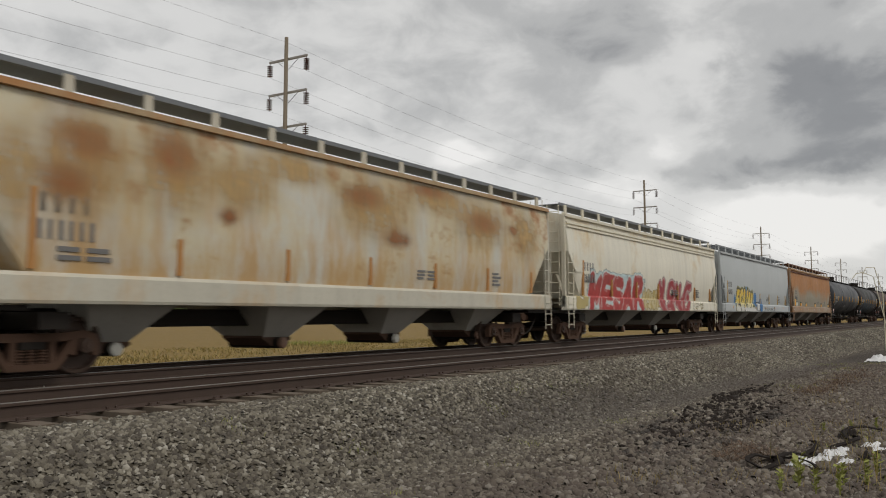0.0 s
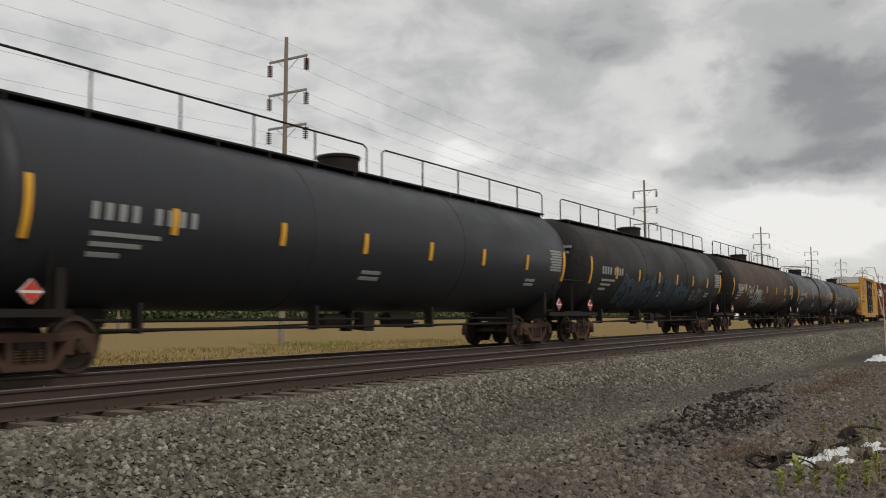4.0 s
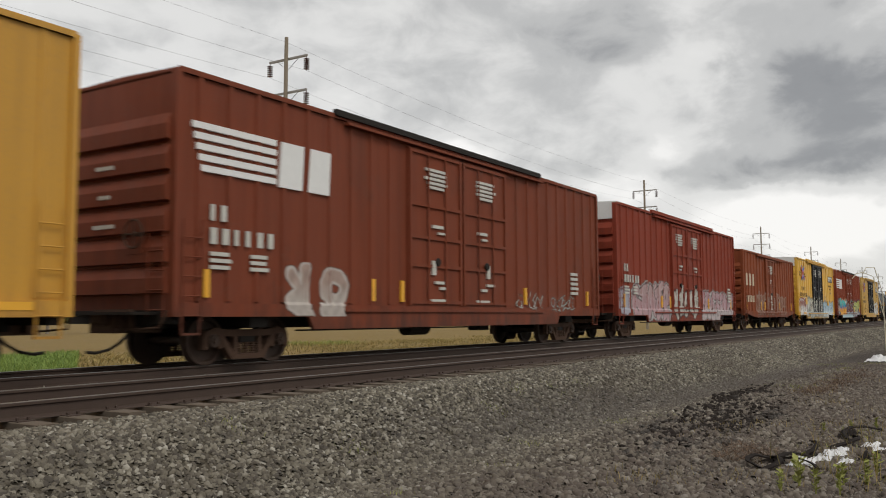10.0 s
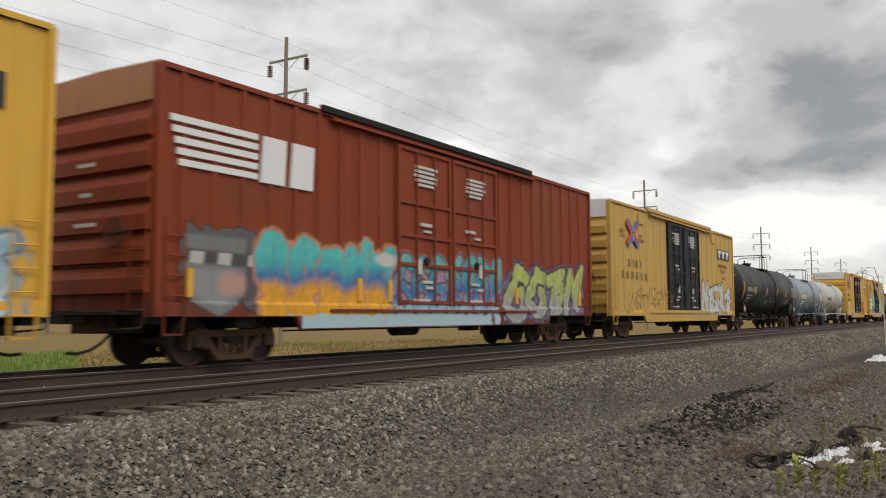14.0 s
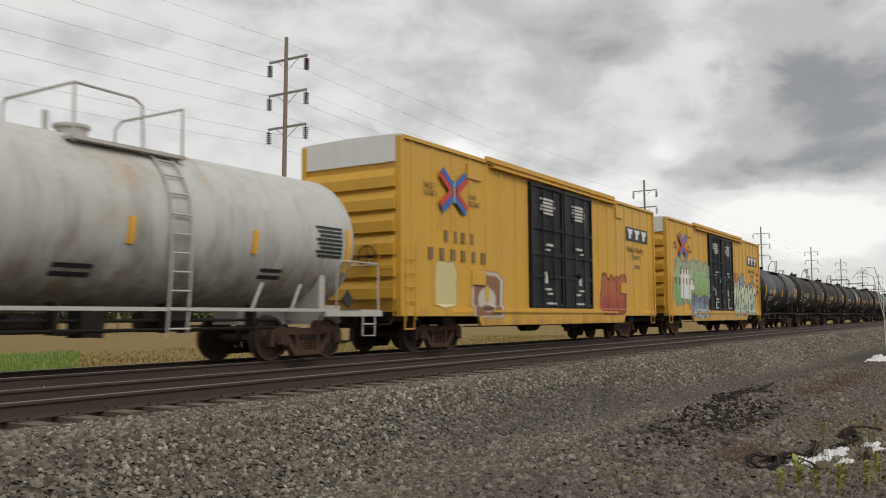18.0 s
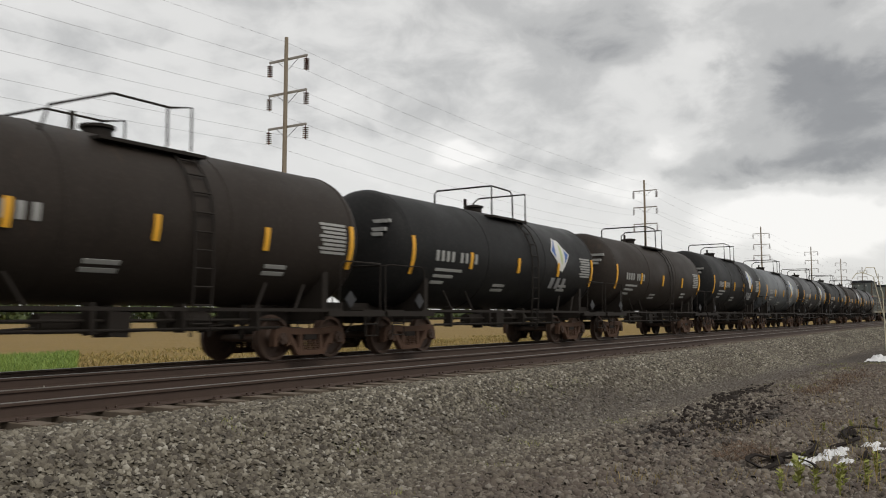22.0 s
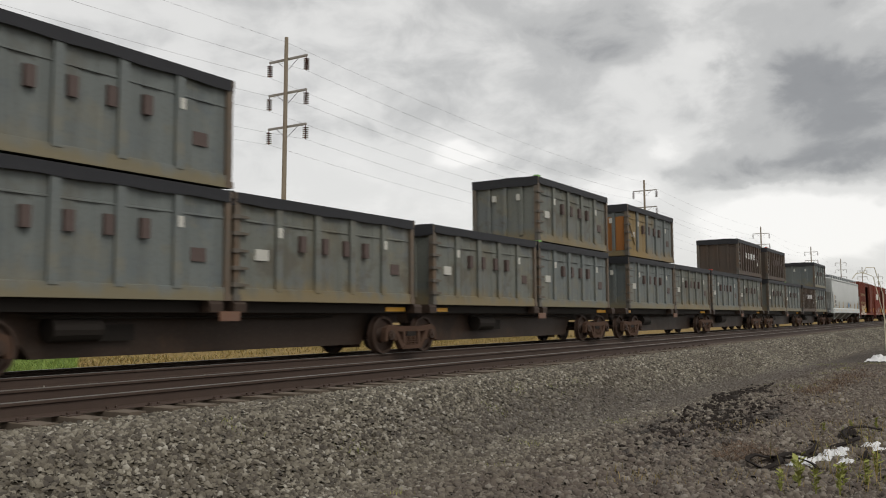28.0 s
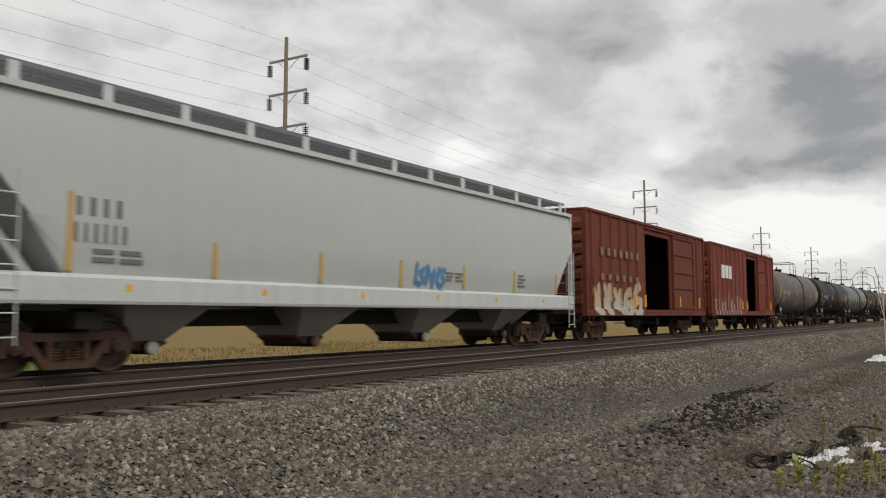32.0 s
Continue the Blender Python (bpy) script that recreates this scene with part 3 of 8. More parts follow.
def ground_material():
    m, nt, b, co = surface("gravel_and_field", 0.9)
    b.inputs["Specular IOR Level"].default_value = 0.15
    s = nt.nodes.new("ShaderNodeSeparateXYZ")
    link(nt, co, s.inputs[0])
    y = s.outputs[1]
    edge = noise_tex(nt, mapped(nt, co, (0.35, 0.7, 1)), 1.0, 4, 0.6)
    yy = math_node(nt, "ADD", y, math_node(nt, "MULTIPLY", math_node(nt, "SUBTRACT", edge.outputs[0], 0.5), 1.6))
    st = nt.nodes.new("ShaderNodeTexVoronoi")
    link(nt, co, st.inputs["Vector"])
    st.inputs["Scale"].default_value = 17.0
    sc = nt.nodes.new("ShaderNodeSeparateColor")
    link(nt, st.outputs["Color"], sc.inputs[0])
    # ballast and fine tones are darkened: shade between the loose stones, put into colour
    ballast = ramp(nt, sc.outputs[0], [(0.0, (0.03, 0.025, 0.018)), (0.5, (0.075, 0.063, 0.046)), (0.85, (0.15, 0.13, 0.1)), (1.0, (0.3, 0.28, 0.24))])
    st2 = nt.nodes.new("ShaderNodeTexVoronoi")
    link(nt, co, st2.inputs["Vector"])
    st2.inputs["Scale"].default_value = 24.0
    sc2 = nt.nodes.new("ShaderNodeSeparateColor")
    link(nt, st2.outputs["Color"], sc2.inputs[0])
    fine = ramp(nt, sc2.outputs[0], [(0.0, (0.022, 0.018, 0.014)), (0.6, (0.055, 0.043, 0.033)), (1.0, (0.16, 0.135, 0.105))])
    patch = noise_tex(nt, mapped(nt, co, (0.25, 0.5, 1), (4, 0, 0)), 1.0, 5, 0.6)
    fine = mix_col(nt, ramp(nt, patch.outputs[0], [(0.4, (0, 0, 0)), (0.65, (0.8, 0.8, 0.8))]), fine, ballast)
    fine = mix_col(nt, lane_mask(nt, co), fine, (0.05, 0.041, 0.037))
    # black dirt lying on the gravel
    fine = mix_col(nt, spoil_mask(nt, co), fine, (0.02, 0.017, 0.015))
    dry = noise_tex(nt, mapped(nt, co, (0.3, 0.8, 1), (9, 2, 0)), 1.0, 5, 0.65)
    near_y = ramp(nt, math_node(nt, "MULTIPLY", math_node(nt, "ADD", y, 14.0), 0.2), [(0.35, (1, 1, 1)), (0.75, (0, 0, 0))])
    fine = mix_col(nt, math_node(nt, "MULTIPLY", ramp(nt, dry.outputs[0], [(0.52, (0, 0, 0)), (0.66, (0.8, 0.8, 0.8))]), near_y), fine, (0.16, 0.1, 0.055))
    on_bed = ramp(nt, math_node(nt, "MULTIPLY", math_node(nt, "ADD", yy, 9.0), 0.25), [(0.1, (0, 0, 0)), (0.35, (1, 1, 1))])
    col = mix_col(nt, on_bed, fine, ballast)
    g1 = noise_tex(nt, mapped(nt, co, (0.35, 0.09, 1)), 1.0, 6, 0.65)
    g2 = noise_tex(nt, mapped(nt, co, (4, 1.2, 1)), 1.0, 5, 0.7)
    grass = mix_col(nt, g1.outputs[0], (0.17, 0.11, 0.036), (0.3, 0.2, 0.075))
    grass = mix_col(nt, math_node(nt, "MULTIPLY", ramp(nt, g2.outputs[0], [(0.42, (0, 0, 0)), (0.62, (1, 1, 1))]), 0.5), grass, (0.12, 0.1, 0.028))
    far_y = math_node(nt, "MULTIPLY", y, 0.01)
    soil = ramp(nt, far_y, [(0.3, (0, 0, 0)), (0.5, (1, 1, 1))])
    grass = mix_col(nt, math_node(nt, "MULTIPLY", soil, 0.45), grass, (0.22, 0.15, 0.062))
    field = ramp(nt, math_node(nt, "MULTIPLY", yy, 0.1), [(0.33, (0, 0, 0)), (0.42, (1, 1, 1))])
    col = mix_col(nt, field, col, grass)
    link(nt, col, b.inputs["Base Color"])
    h = math_node(nt, "ADD", math_node(nt, "MULTIPLY", st.outputs["Distance"], -1.0), math_node(nt, "MULTIPLY", sc.outputs[1], 0.6))
    bump(nt, b, h, 0.7, 0.03)
    return m


M["ground"] = ground_material()


def build_ground():
    xs = [-400, -120, -40, -15] + [-10 + 0.5 * i for i in range(121)] + [55, 62, 75, 95, 130, 200, 300, 450, 700, 1100, 1800, 3500]
    ys = [-600, -150, -50, -25, -18] + [-16 + 0.25 * i for i in range(81)] + [5, 6, 8, 11, 15, 20, 27, 40, 60, 100, 160, 260, 420, 700, 1200, 2000, 3500]
    g = Geo()
    g.v = [(x, y, ground_height(x, y)) for y in ys for x in xs]
    w = len(xs)
    g.f = [(j * w + i, j * w + i + 1, (j + 1) * w + i + 1, (j + 1) * w + i) for j in range(len(ys) - 1) for i in range(w - 1)]
    me = g.mesh("ground", M["ground"], True)
    ob = new("ground", me)
    tagged(ob, "grey gravel beside the ballast bed and a dry field", "ground", "", "structure")


build_ground()

# ---- tracks ----
RAIL_PROFILE = [(-0.075, -0.18), (0.075, -0.18), (0.07, -0.165), (0.012, -0.145), (0.01, -0.05), (0.036, -0.035), (0.037, -0.006), (-0.037, -0.006), (-0.036, -0.035), (-0.01, -0.05), (-0.012, -0.145), (-0.07, -0.165)]
RAIL_HEAD = [(-0.037, -0.007), (0.037, -0.007), (0.036, -0.002), (0.03, 0.0), (-0.03, 0.0), (-0.036, -0.002)]


def build_track(name, y0, label, near, lift=0.0):
    t = thing(name, label, "railway track")
    t["kind"] = "structure"
    for side in (-0.7525, 0.7525):
        g = Geo().prism([(y0 + side + a, z) for a, z in RAIL_PROFILE], -80, 900, "x")
        r = part("rail", g, M["rail"], t)
        h = Geo().prism([(y0 + side + a, z) for a, z in RAIL_HEAD], -80, 900, "x")
        part("running_surface", h, M["railhead"], r)
    rng = random.Random(7)
    tie = Geo().prism([(-0.115, -0.42), (0.115, -0.42), (0.115, -0.185), (0.1, -0.178), (-0.1, -0.178), (-0.115, -0.185)], -1.3, 1.3).mesh("tie", M["tie"])
    plate = Geo()
    for s in (-0.7525, 0.7525):
        plate.box(-0.095, 0.095, s - 0.17, s + 0.17, -0.179, -0.168)
        for a in (-0.06, 0.06):
            plate.box(a - 0.012, a + 0.012, s - 0.11, s - 0.08, -0.17, -0.14)
            plate.box(a - 0.012, a + 0.012, s + 0.08, s + 0.11, -0.17, -0.14)
    plate = plate.mesh("tie_plate", M["rail"])
    x = -6.0
    for i in range(130 if near else 60):
        tp = part("tie", tie, None, t, at=(x, y0 + rng.uniform(-0.06, 0.06), rng.uniform(-0.012, 0.006)))
        tp.rotation_euler = (0, 0, rng.uniform(-0.012, 0.012))
        if near and i < 70:
            part("tie_plate", plate, None, tp)
        x += 0.533 + rng.uniform(-0.03, 0.03)
    rest = Geo()
    while x < 500:
        rest.box(x - 0.115, x + 0.115, y0 - 1.3, y0 + 1.3, -0.3, -0.18)
        x += 0.533
    tagged(part("far_ties", rest, M["tie"], t), kind="stuff")
    t.location.z = lift


build_track("near_track", -TRACK_GAP, "empty track with rusty rails on wooden ties", True, 0.025)
build_track("far_track", 0.0, "track carrying the freight train", False)

# ---- wagon running gear ----
def make_meshes():
    d = {}
    w = Geo().rod((0, -0.95, 0), (0, 0.95, 0), 0.085, 14)
    for s in (-1, 1):
        w.lathe([(s * 0.68, 0.1), (s * 0.69, 0.15), (s * 0.735, 0.36), (s * 0.715, 0.385), (s * 0.70, 0.485), (s * 0.725, 0.49), (s * 0.73, 0.457), (s * 0.845, 0.45), (s * 0.845, 0.39), (s * 0.775, 0.37), (s * 0.76, 0.2), (s * 0.85, 0.14), (s * 0.85, 0.1)], (0, 0, 0), "y", 32)
        w.rod((0, s * 0.9, 0), (0, s * 1.1, 0), 0.12, 14)
        w.rod((0, s * 1.1, 0), (0, s * 1.13, 0), 0.06, 8)
    d["wheelset"] = w.mesh("wheelset", M["wheel"], True)
    t = Geo()
    for s in (-1, 1):
        t.lathe([(s * 0.74, 0.4575), (s * 0.84, 0.4515)], (0, 0, 0), "y", 32)
    d["tread"] = t.mesh("tread", M["tread"], True)
    f = Geo()
    # cast side frame: top chord, diagonals, bottom chord, columns and pedestals
    f.prism([(-1.12, 0.5), (-1.08, 0.63), (-0.85, 0.7), (-0.5, 0.66), (0.5, 0.66), (0.85, 0.7), (1.08, 0.63), (1.12, 0.5), (0.98, 0.52), (0.82, 0.57), (0.5, 0.53), (-0.5, 0.53), (-0.82, 0.57), (-0.98, 0.52)], -0.07, 0.07)
    for s in (-1, 1):
        f.prism([(s * 1.12, 0.52), (s * 1.12, 0.3), (s * 1.03, 0.3), (s * 1.0, 0.52)], -0.07, 0.07)
        f.prism([(s * 0.78, 0.56), (s * 0.63, 0.56), (s * 0.36, 0.2), (s * 0.3, 0.12), (s * 0.42, 0.1)], -0.075, 0.075)
        f.prism([(s * 0.78, 0.56), (s * 0.72, 0.3), (s * 0.62, 0.33), (s * 0.63, 0.56)], -0.06, 0.06)
        f.prism([(s * 0.37, 0.56), (s * 0.27, 0.56), (s * 0.27, 0.18), (s * 0.37, 0.18)], -0.07, 0.07)
    f.prism([(-0.42, 0.1), (0.42, 0.1), (0.36, 0.2), (-0.36, 0.2)], -0.085, 0.085)
    d["side_frame"] = f.mesh("side_frame", M["truck"])
    coil = []
    for k in range(5):
        z = 0.2 + k * 0.046
        coil += [(z, 0.055), (z + 0.006, 0.078), (z + 0.022, 0.078), (z + 0.028, 0.055)]
    d["spring"] = Geo().lathe(coil, (0, 0, 0), "z", 10).mesh("spring", M["truck"])
    bo = Geo().prism([(-1.05, 0.42), (1.05, 0.42), (1.05, 0.53), (0.6, 0.68), (-0.6, 0.68), (-1.05, 0.53)], -0.2, 0.2, "x")
    bo.box(-0.75, 0.75, -0.08, 0.08, 0.4, 0.5)
    for s in (-1, 1):
        bo.box(s * 0.38 - 0.06, s * 0.38 + 0.06, -0.72, 0.72, 0.38, 0.46)
        for y in (-0.72, 0.72):
            bo.box(s * 0.38 - 0.05, s * 0.38 + 0.06, y - 0.08, y + 0.08, 0.32, 0.6)
    d["bolster"] = bo.mesh("truck", M["steel_dark"])
    c = Geo().box(-0.2, 0.55, -0.09, 0.09, 0.78, 0.95).prism([(-0.2, 0.74), (-0.34, 0.76), (-0.42, 0.82), (-0.42, 0.98), (-0.2, 1.0)], -0.16, 0.13)
    d["coupler"] = c.mesh("coupler", M["truck"])
    h = Geo().path([(0.2, -0.35, 0.8), (0.02, -0.35, 0.64), (-0.16, -0.33, 0.46), (-0.36, -0.3, 0.34), (-0.6, -0.28, 0.29), (-0.78, -0.25, 0.31)], 0.028, 8)
    d["air_hose"] = h.mesh("air_hose", M["steel_dark"], True)
    return d


GEAR = make_meshes()


def add_truck(car, x):
    t = part("truck", GEAR["bolster"], None, car, at=(x, 0, 0))
    for s in (-0.99, 0.99):
        part("side_frame", GEAR["side_frame"], None, t, at=(0, s, 0))
        for x in (-0.18, 0.0, 0.18):
            part("spring", GEAR["spring"], None, t, at=(x, s, 0))
    for s in (-0.89, 0.89):
        w = part("wheelset", GEAR["wheelset"], None, t, "rusty steel wheels on one axle", at=(s, 0, 0.457))
        WHEELS.append((w, s))


def add_couplers(car, length, ends=(True, True)):
    if ends[0]:
        part("coupler", GEAR["coupler"], None, car)
        part("air_hose", GEAR["air_hose"], None, car)
    if ends[1]:
        c = part("coupler", GEAR["coupler"], None, car, at=(length, 0, 0))
        c.rotation_euler = (0, 0, math.pi)
        c = part("air_hose", GEAR["air_hose"], None, car, at=(length, 0, 0))
        c.rotation_euler = (0, 0, math.pi)


def wagon(name, label, category, u):
    ob = thing(name, label, category, "wagons of the freight train", (u, 0, 0))
    MOVING.append((ob, u))
    return ob


def ladder(x, y, z0, z1, width=0.42, step=0.34, along="x", r=0.014):
    g = Geo()
    for s in (0, width):
        a = (x + s, y, z0) if along == "x" else (x, y + s, z0)
        g.rod(a, (a[0], a[1], z1), r, 6)
    z = z0 + 0.12
    while z < z1:
        g.rod((x, y, z), (x + width, y, z) if along == "x" else (x, y + width, z), r, 6)
        z += step
    return g


def bars(x, z, width, height, lines, y=-1.6, seed=1, words=3):
    """Rows of short painted bars, each a part, where small lettering stands."""
    out = []
    rng = random.Random(seed)
    h = height / (lines * 1.7)
    for k in range(lines):
        zz = z + height - (k + 1) * height / lines
        a = x
        for _ in range(words):
            w = width / words * rng.uniform(0.55, 0.88)
            if h > 0.2:
                # large characters become single upright bars
                out.append(Geo().box(a, a + w * 0.6, y - 0.004, y + 0.03, zz, zz + h))
            else:
                out.append(Geo().box(a, a + w, y - 0.004, y + 0.03, zz, zz + h))
            a += width / words
    return out


# ---- covered hopper ----
def hopper_section(bulge):
    pts = [(-1.52, 1.5), (-1.56, 1.75), (-1.58 - bulge, 2.4), (-1.58 - bulge, 3.2), (-1.55, 3.9), (-1.5, 4.22), (-1.38, 4.3), (-0.75, 4.42), (0.75, 4.42), (1.38, 4.3), (1.5, 4.22), (1.55, 3.9), (1.58 + bulge, 3.2), (1.58 + bulge, 2.4), (1.56, 1.75), (1.52, 1.5)]
    return pts


def covered_hopper(u, L, body_mat, trim_mat, label, bulge=0.0, bays=4, mark="black_mark", sprayed=False, chords=False, strips="yellow", low_strips=False, bay_mat=None, rail_mat=None, grate=False, board_mat=None):
    car = wagon("covered_hopper", label, "hopper wagon", u)
    b = Geo()
    sec = hopper_section(bulge)
    # slope sheets cut the lower corners of both ends
    stations = [(0.12, 3.05), (0.7, 2.38), (1.35, 1.5), (L - 1.35, 1.5), (L - 0.7, 2.38), (L - 0.12, 3.05)]
    rows = []
    for x, zc in stations:
        rows.append([(x, y, max(z, zc)) for y, z in sec])
    k = len(sec)
    for r in rows:
        b.v += r
    for j in range(len(rows) - 1):
        b.f += [(j * k + i, j * k + (i + 1) % k, (j + 1) * k + (i + 1) % k, (j + 1) * k + i) for i in range(k)]
    b.f += [tuple(range(k)), tuple(range(len(rows) * k - 1, (len(rows) - 1) * k - 1, -1))]
    part("body", b, body_mat, car, smooth=True)
    SIDE[car.name] = hopper_side(sec)
    for s in (-1, 1):
        part("side_sill", Geo().prism([(s * 1.42, 1.1), (s * 1.6, 1.1), (s * 1.62, 1.15), (s * 1.62, 1.5), (s * 1.56, 1.56), (s * 1.42, 1.56)], 0.0, L, "x"), body_mat if sprayed else trim_mat, car)
        part("roof_rail", Geo().prism([(s * 1.46, 4.2), (s * 1.6, 4.2), (s * 1.6, 4.3), (s * 1.46, 4.34)], 0.05, L - 0.05, "x"), rail_mat or trim_mat, car)
        walk_board = Geo().prism([(s * 0.58, 4.63), (s * 1.33, 4.63), (s * 1.33, 4.6), (s * 1.345, 4.6), (s * 1.345, 4.69), (s * 1.33, 4.69), (s * 1.33, 4.65), (s * 0.58, 4.65)], 0.1, L - 0.1, "x")
        if grate:
            # light open grating between two edge rails
            walk_board = Geo()
            for a in (0.58, 0.83, 1.08, 1.33):
                walk_board.box(0.1, L - 0.1, s * a - 0.015, s * a + 0.015, 4.6, 4.68)
            x = 0.1
            while x < L - 0.15:
                walk_board.box(x, x + 0.03, min(s * 0.58, s * 1.33), max(s * 0.58, s * 1.33), 4.62, 4.65)
                x += 0.16
        part("running_board", walk_board, board_mat or M["galv"], car)
        nst = 13
        stand = Geo().prism([(-0.09, 4.3), (0.09, 4.3), (0.08, 4.63), (-0.08, 4.63)], -0.02, 0.02).mesh("bracket", trim_mat)
        for i in range(nst):
            part("bracket", stand, None, car, at=(0.5 + i * (L - 1.0) / (nst - 1), s * 1.38, 0))
        if chords:
            # with low_strips, one dark bar draws the line below the top band
            for z, yy in ((4.03, 1.56),) if low_strips else ((3.86, 1.575), (3.98, 1.56)):
                part("chord", Geo().prism([(s * (yy - 0.03), z), (s * (yy + 0.035), z), (s * (yy + 0.03), z + 0.07), (s * (yy - 0.03), z + 0.07)], 0.15, L - 0.15, "x"), board_mat or trim_mat, car)
    hatch = Geo().box(0.8, L - 0.8, -0.32, 0.32, 4.4, 4.55)
    part("hatch_cover", hatch, trim_mat, car)
    # end cages: corner posts, ladder, platform
    for e, sx in ((0.0, 1), (L, -1)):
        for s in (-1, 1):
            part("corner_post", Geo().box(min(e, e + sx * 0.1), max(e, e + sx * 0.1), s * 1.5 - 0.06, s * 1.5 + 0.06, 1.2, 4.25), trim_mat, car)
            x = e + sx * 0.08 if sx > 0 else e - 0.5
            part("ladder", ladder(x, s * 1.64, 0.5, 3.0), trim_mat, car)
        part("end_ladder", ladder(e + sx * 0.02, -1.35, 1.2, 4.6, along="y"), trim_mat, car)
        part("end_platform", Geo().box(min(e, e + sx * 1.4), max(e, e + sx * 1.4), -1.48, 1.48, 1.0, 1.08), M["steel_dark"], car)
        part("slope_brace", Geo().prism([(e + sx * 1.3, 1.08), (e + sx * 1.5, 1.08), (e + sx * 0.45, 2.3), (e + sx * 0.3, 2.3)], -1.1, -0.95), trim_mat, car)
        part("slope_brace", Geo().prism([(e + sx * 1.3, 1.08), (e + sx * 1.5, 1.08), (e + sx * 0.45, 2.3), (e + sx * 0.3, 2.3)], 0.95, 1.1), trim_mat, car)
        part("bolster_beam", Geo().box(e + sx * 1.9 - 0.25, e + sx * 1.9 + 0.25, -1.35, 1.35, 0.72, 0.98), M["steel_dark"], car)
    part("centre_sill", Geo().box(0.2, L - 0.2, -0.35, 0.35, 0.72, 1.05), M["steel_dark"], car)
    # discharge bays
    x0, x1 = 1.4, L - 1.2
    w = (x1 - x0) / bays
    for i in range(bays):
        c = x0 + (i + 0.5) * w
        g = Geo()
        top, bot = w * 0.24, w * 0.09
        g.v = [(c - top, -1.3, 1.2), (c + top, -1.3, 1.2), (c + top, 1.3, 1.2), (c - top, 1.3, 1.2), (c - bot, -0.55, 0.46), (c + bot, -0.55, 0.46), (c + bot, 0.55, 0.46), (c - bot, 0.55, 0.46)]
        g.f = [(0, 1, 2, 3), (4, 5, 6, 7), (0, 1, 5, 4), (1, 2, 6, 5), (2, 3, 7, 6), (3, 0, 4, 7)]
        bay = part("discharge_bay", g, bay_mat or trim_mat, car)
        part("outlet_gate", Geo().prism([(c - bot - 0.06, 0.51), (c - bot - 0.06, 0.46), (c - 0.16, 0.3), (c + 0.16, 0.3), (c + bot + 0.06, 0.42), (c + bot + 0.06, 0.47)], -0.57, 0.57), M["truck"], bay)
        part("outlet_pipe", Geo().rod((c, -0.72, 0.36), (c, 0.72, 0.36), 0.12, 16), M["steel_dark"], bay, smooth=True)
        part("outlet_cap", Geo().lathe([(-0.8, 0.08), (-0.79, 0.11), (-0.72, 0.12), (-0.71, 0.1)], (c, 0, 0.36), "y", 18), M["rust_plate"] if i % 2 else M["old_white"], bay, smooth=True)
    yb = -1.58 - bulge
    part("marking", bars(1.45, 2.45, 0.95, 0.5, 1, yb, 3, 4), M[mark], car)
    part("marking", bars(1.42, 2.05, 1.05, 0.5, 1, yb, 4, 6), M[mark], car)
    if not sprayed:
        part("marking", bars(1.75, 1.75, 1.0, 0.26, 2, yb, 5, 2), M[mark], car)
    part("marking", bars(L * 0.6, 1.8, 0.9, 0.26, 3, yb, 6, 2), M[mark], car)
    part("marking", bars(L * 0.8, 1.75, 0.55, 0.4, 4, yb, 8, 1), M[mark], car)
    for i, a in enumerate((1.48, 3.78, 6.1, 10.3, 13.55, 17.4) if low_strips else [1.35 + k * (L - 2.7) / 6 for k in range(7)]):
        hgt = 1.2 if i == 0 else 0.62
        if low_strips:
            # broad low strips with black tops
            half_w, hgt = (0.13, 0.48) if i == 0 else (0.17, 0.2)
            part("reflector", Geo().box(a - half_w, a + half_w, yb - 0.012, yb + 0.05, 1.6, 1.6 + hgt), M["yellow"], car)
            part("reflector_top", Geo().box(a - half_w, a + half_w, yb - 0.014, yb + 0.05, 1.602 + hgt, 1.68 + hgt), M["black_mark"], car)
            continue
        part("reflector", Geo().box(a - 0.05, a + 0.05, yb - 0.012, yb + 0.05, 1.6, 1.6 + hgt), M[strips], car)
    if low_strips:
        part("label_patch", Geo().box(1.68, 2.45, yb - 0.008, yb + 0.05, 1.6, 1.84), M["old_white"], car, "pale painted panel with worn lettering")
        for k, a in enumerate((0.75, 2.6, 3.5, 6.6, 7.3, 9.6, 12.0, 16.0)):
            part("sill_reflector", Geo().lathe([(-1.635, 0.05), (-1.635, 0.055), (-1.6, 0.055)], (a, 0, 1.33), "y", 10), M["yellow" if k in (2, 4) else "old_white"], car)
    if strips == "tan_strip":
        for i in range(6):
            a = 2.4 + i * (L - 4.8) / 5
            part("sill_reflector", Geo().box(a - 0.06, a + 0.06, -1.626, -1.6, 1.3, 1.42), M["yellow"], car)
    add_truck(car, 1.75)
    add_truck(car, L - 1.95)
    add_couplers(car, L)
    return car


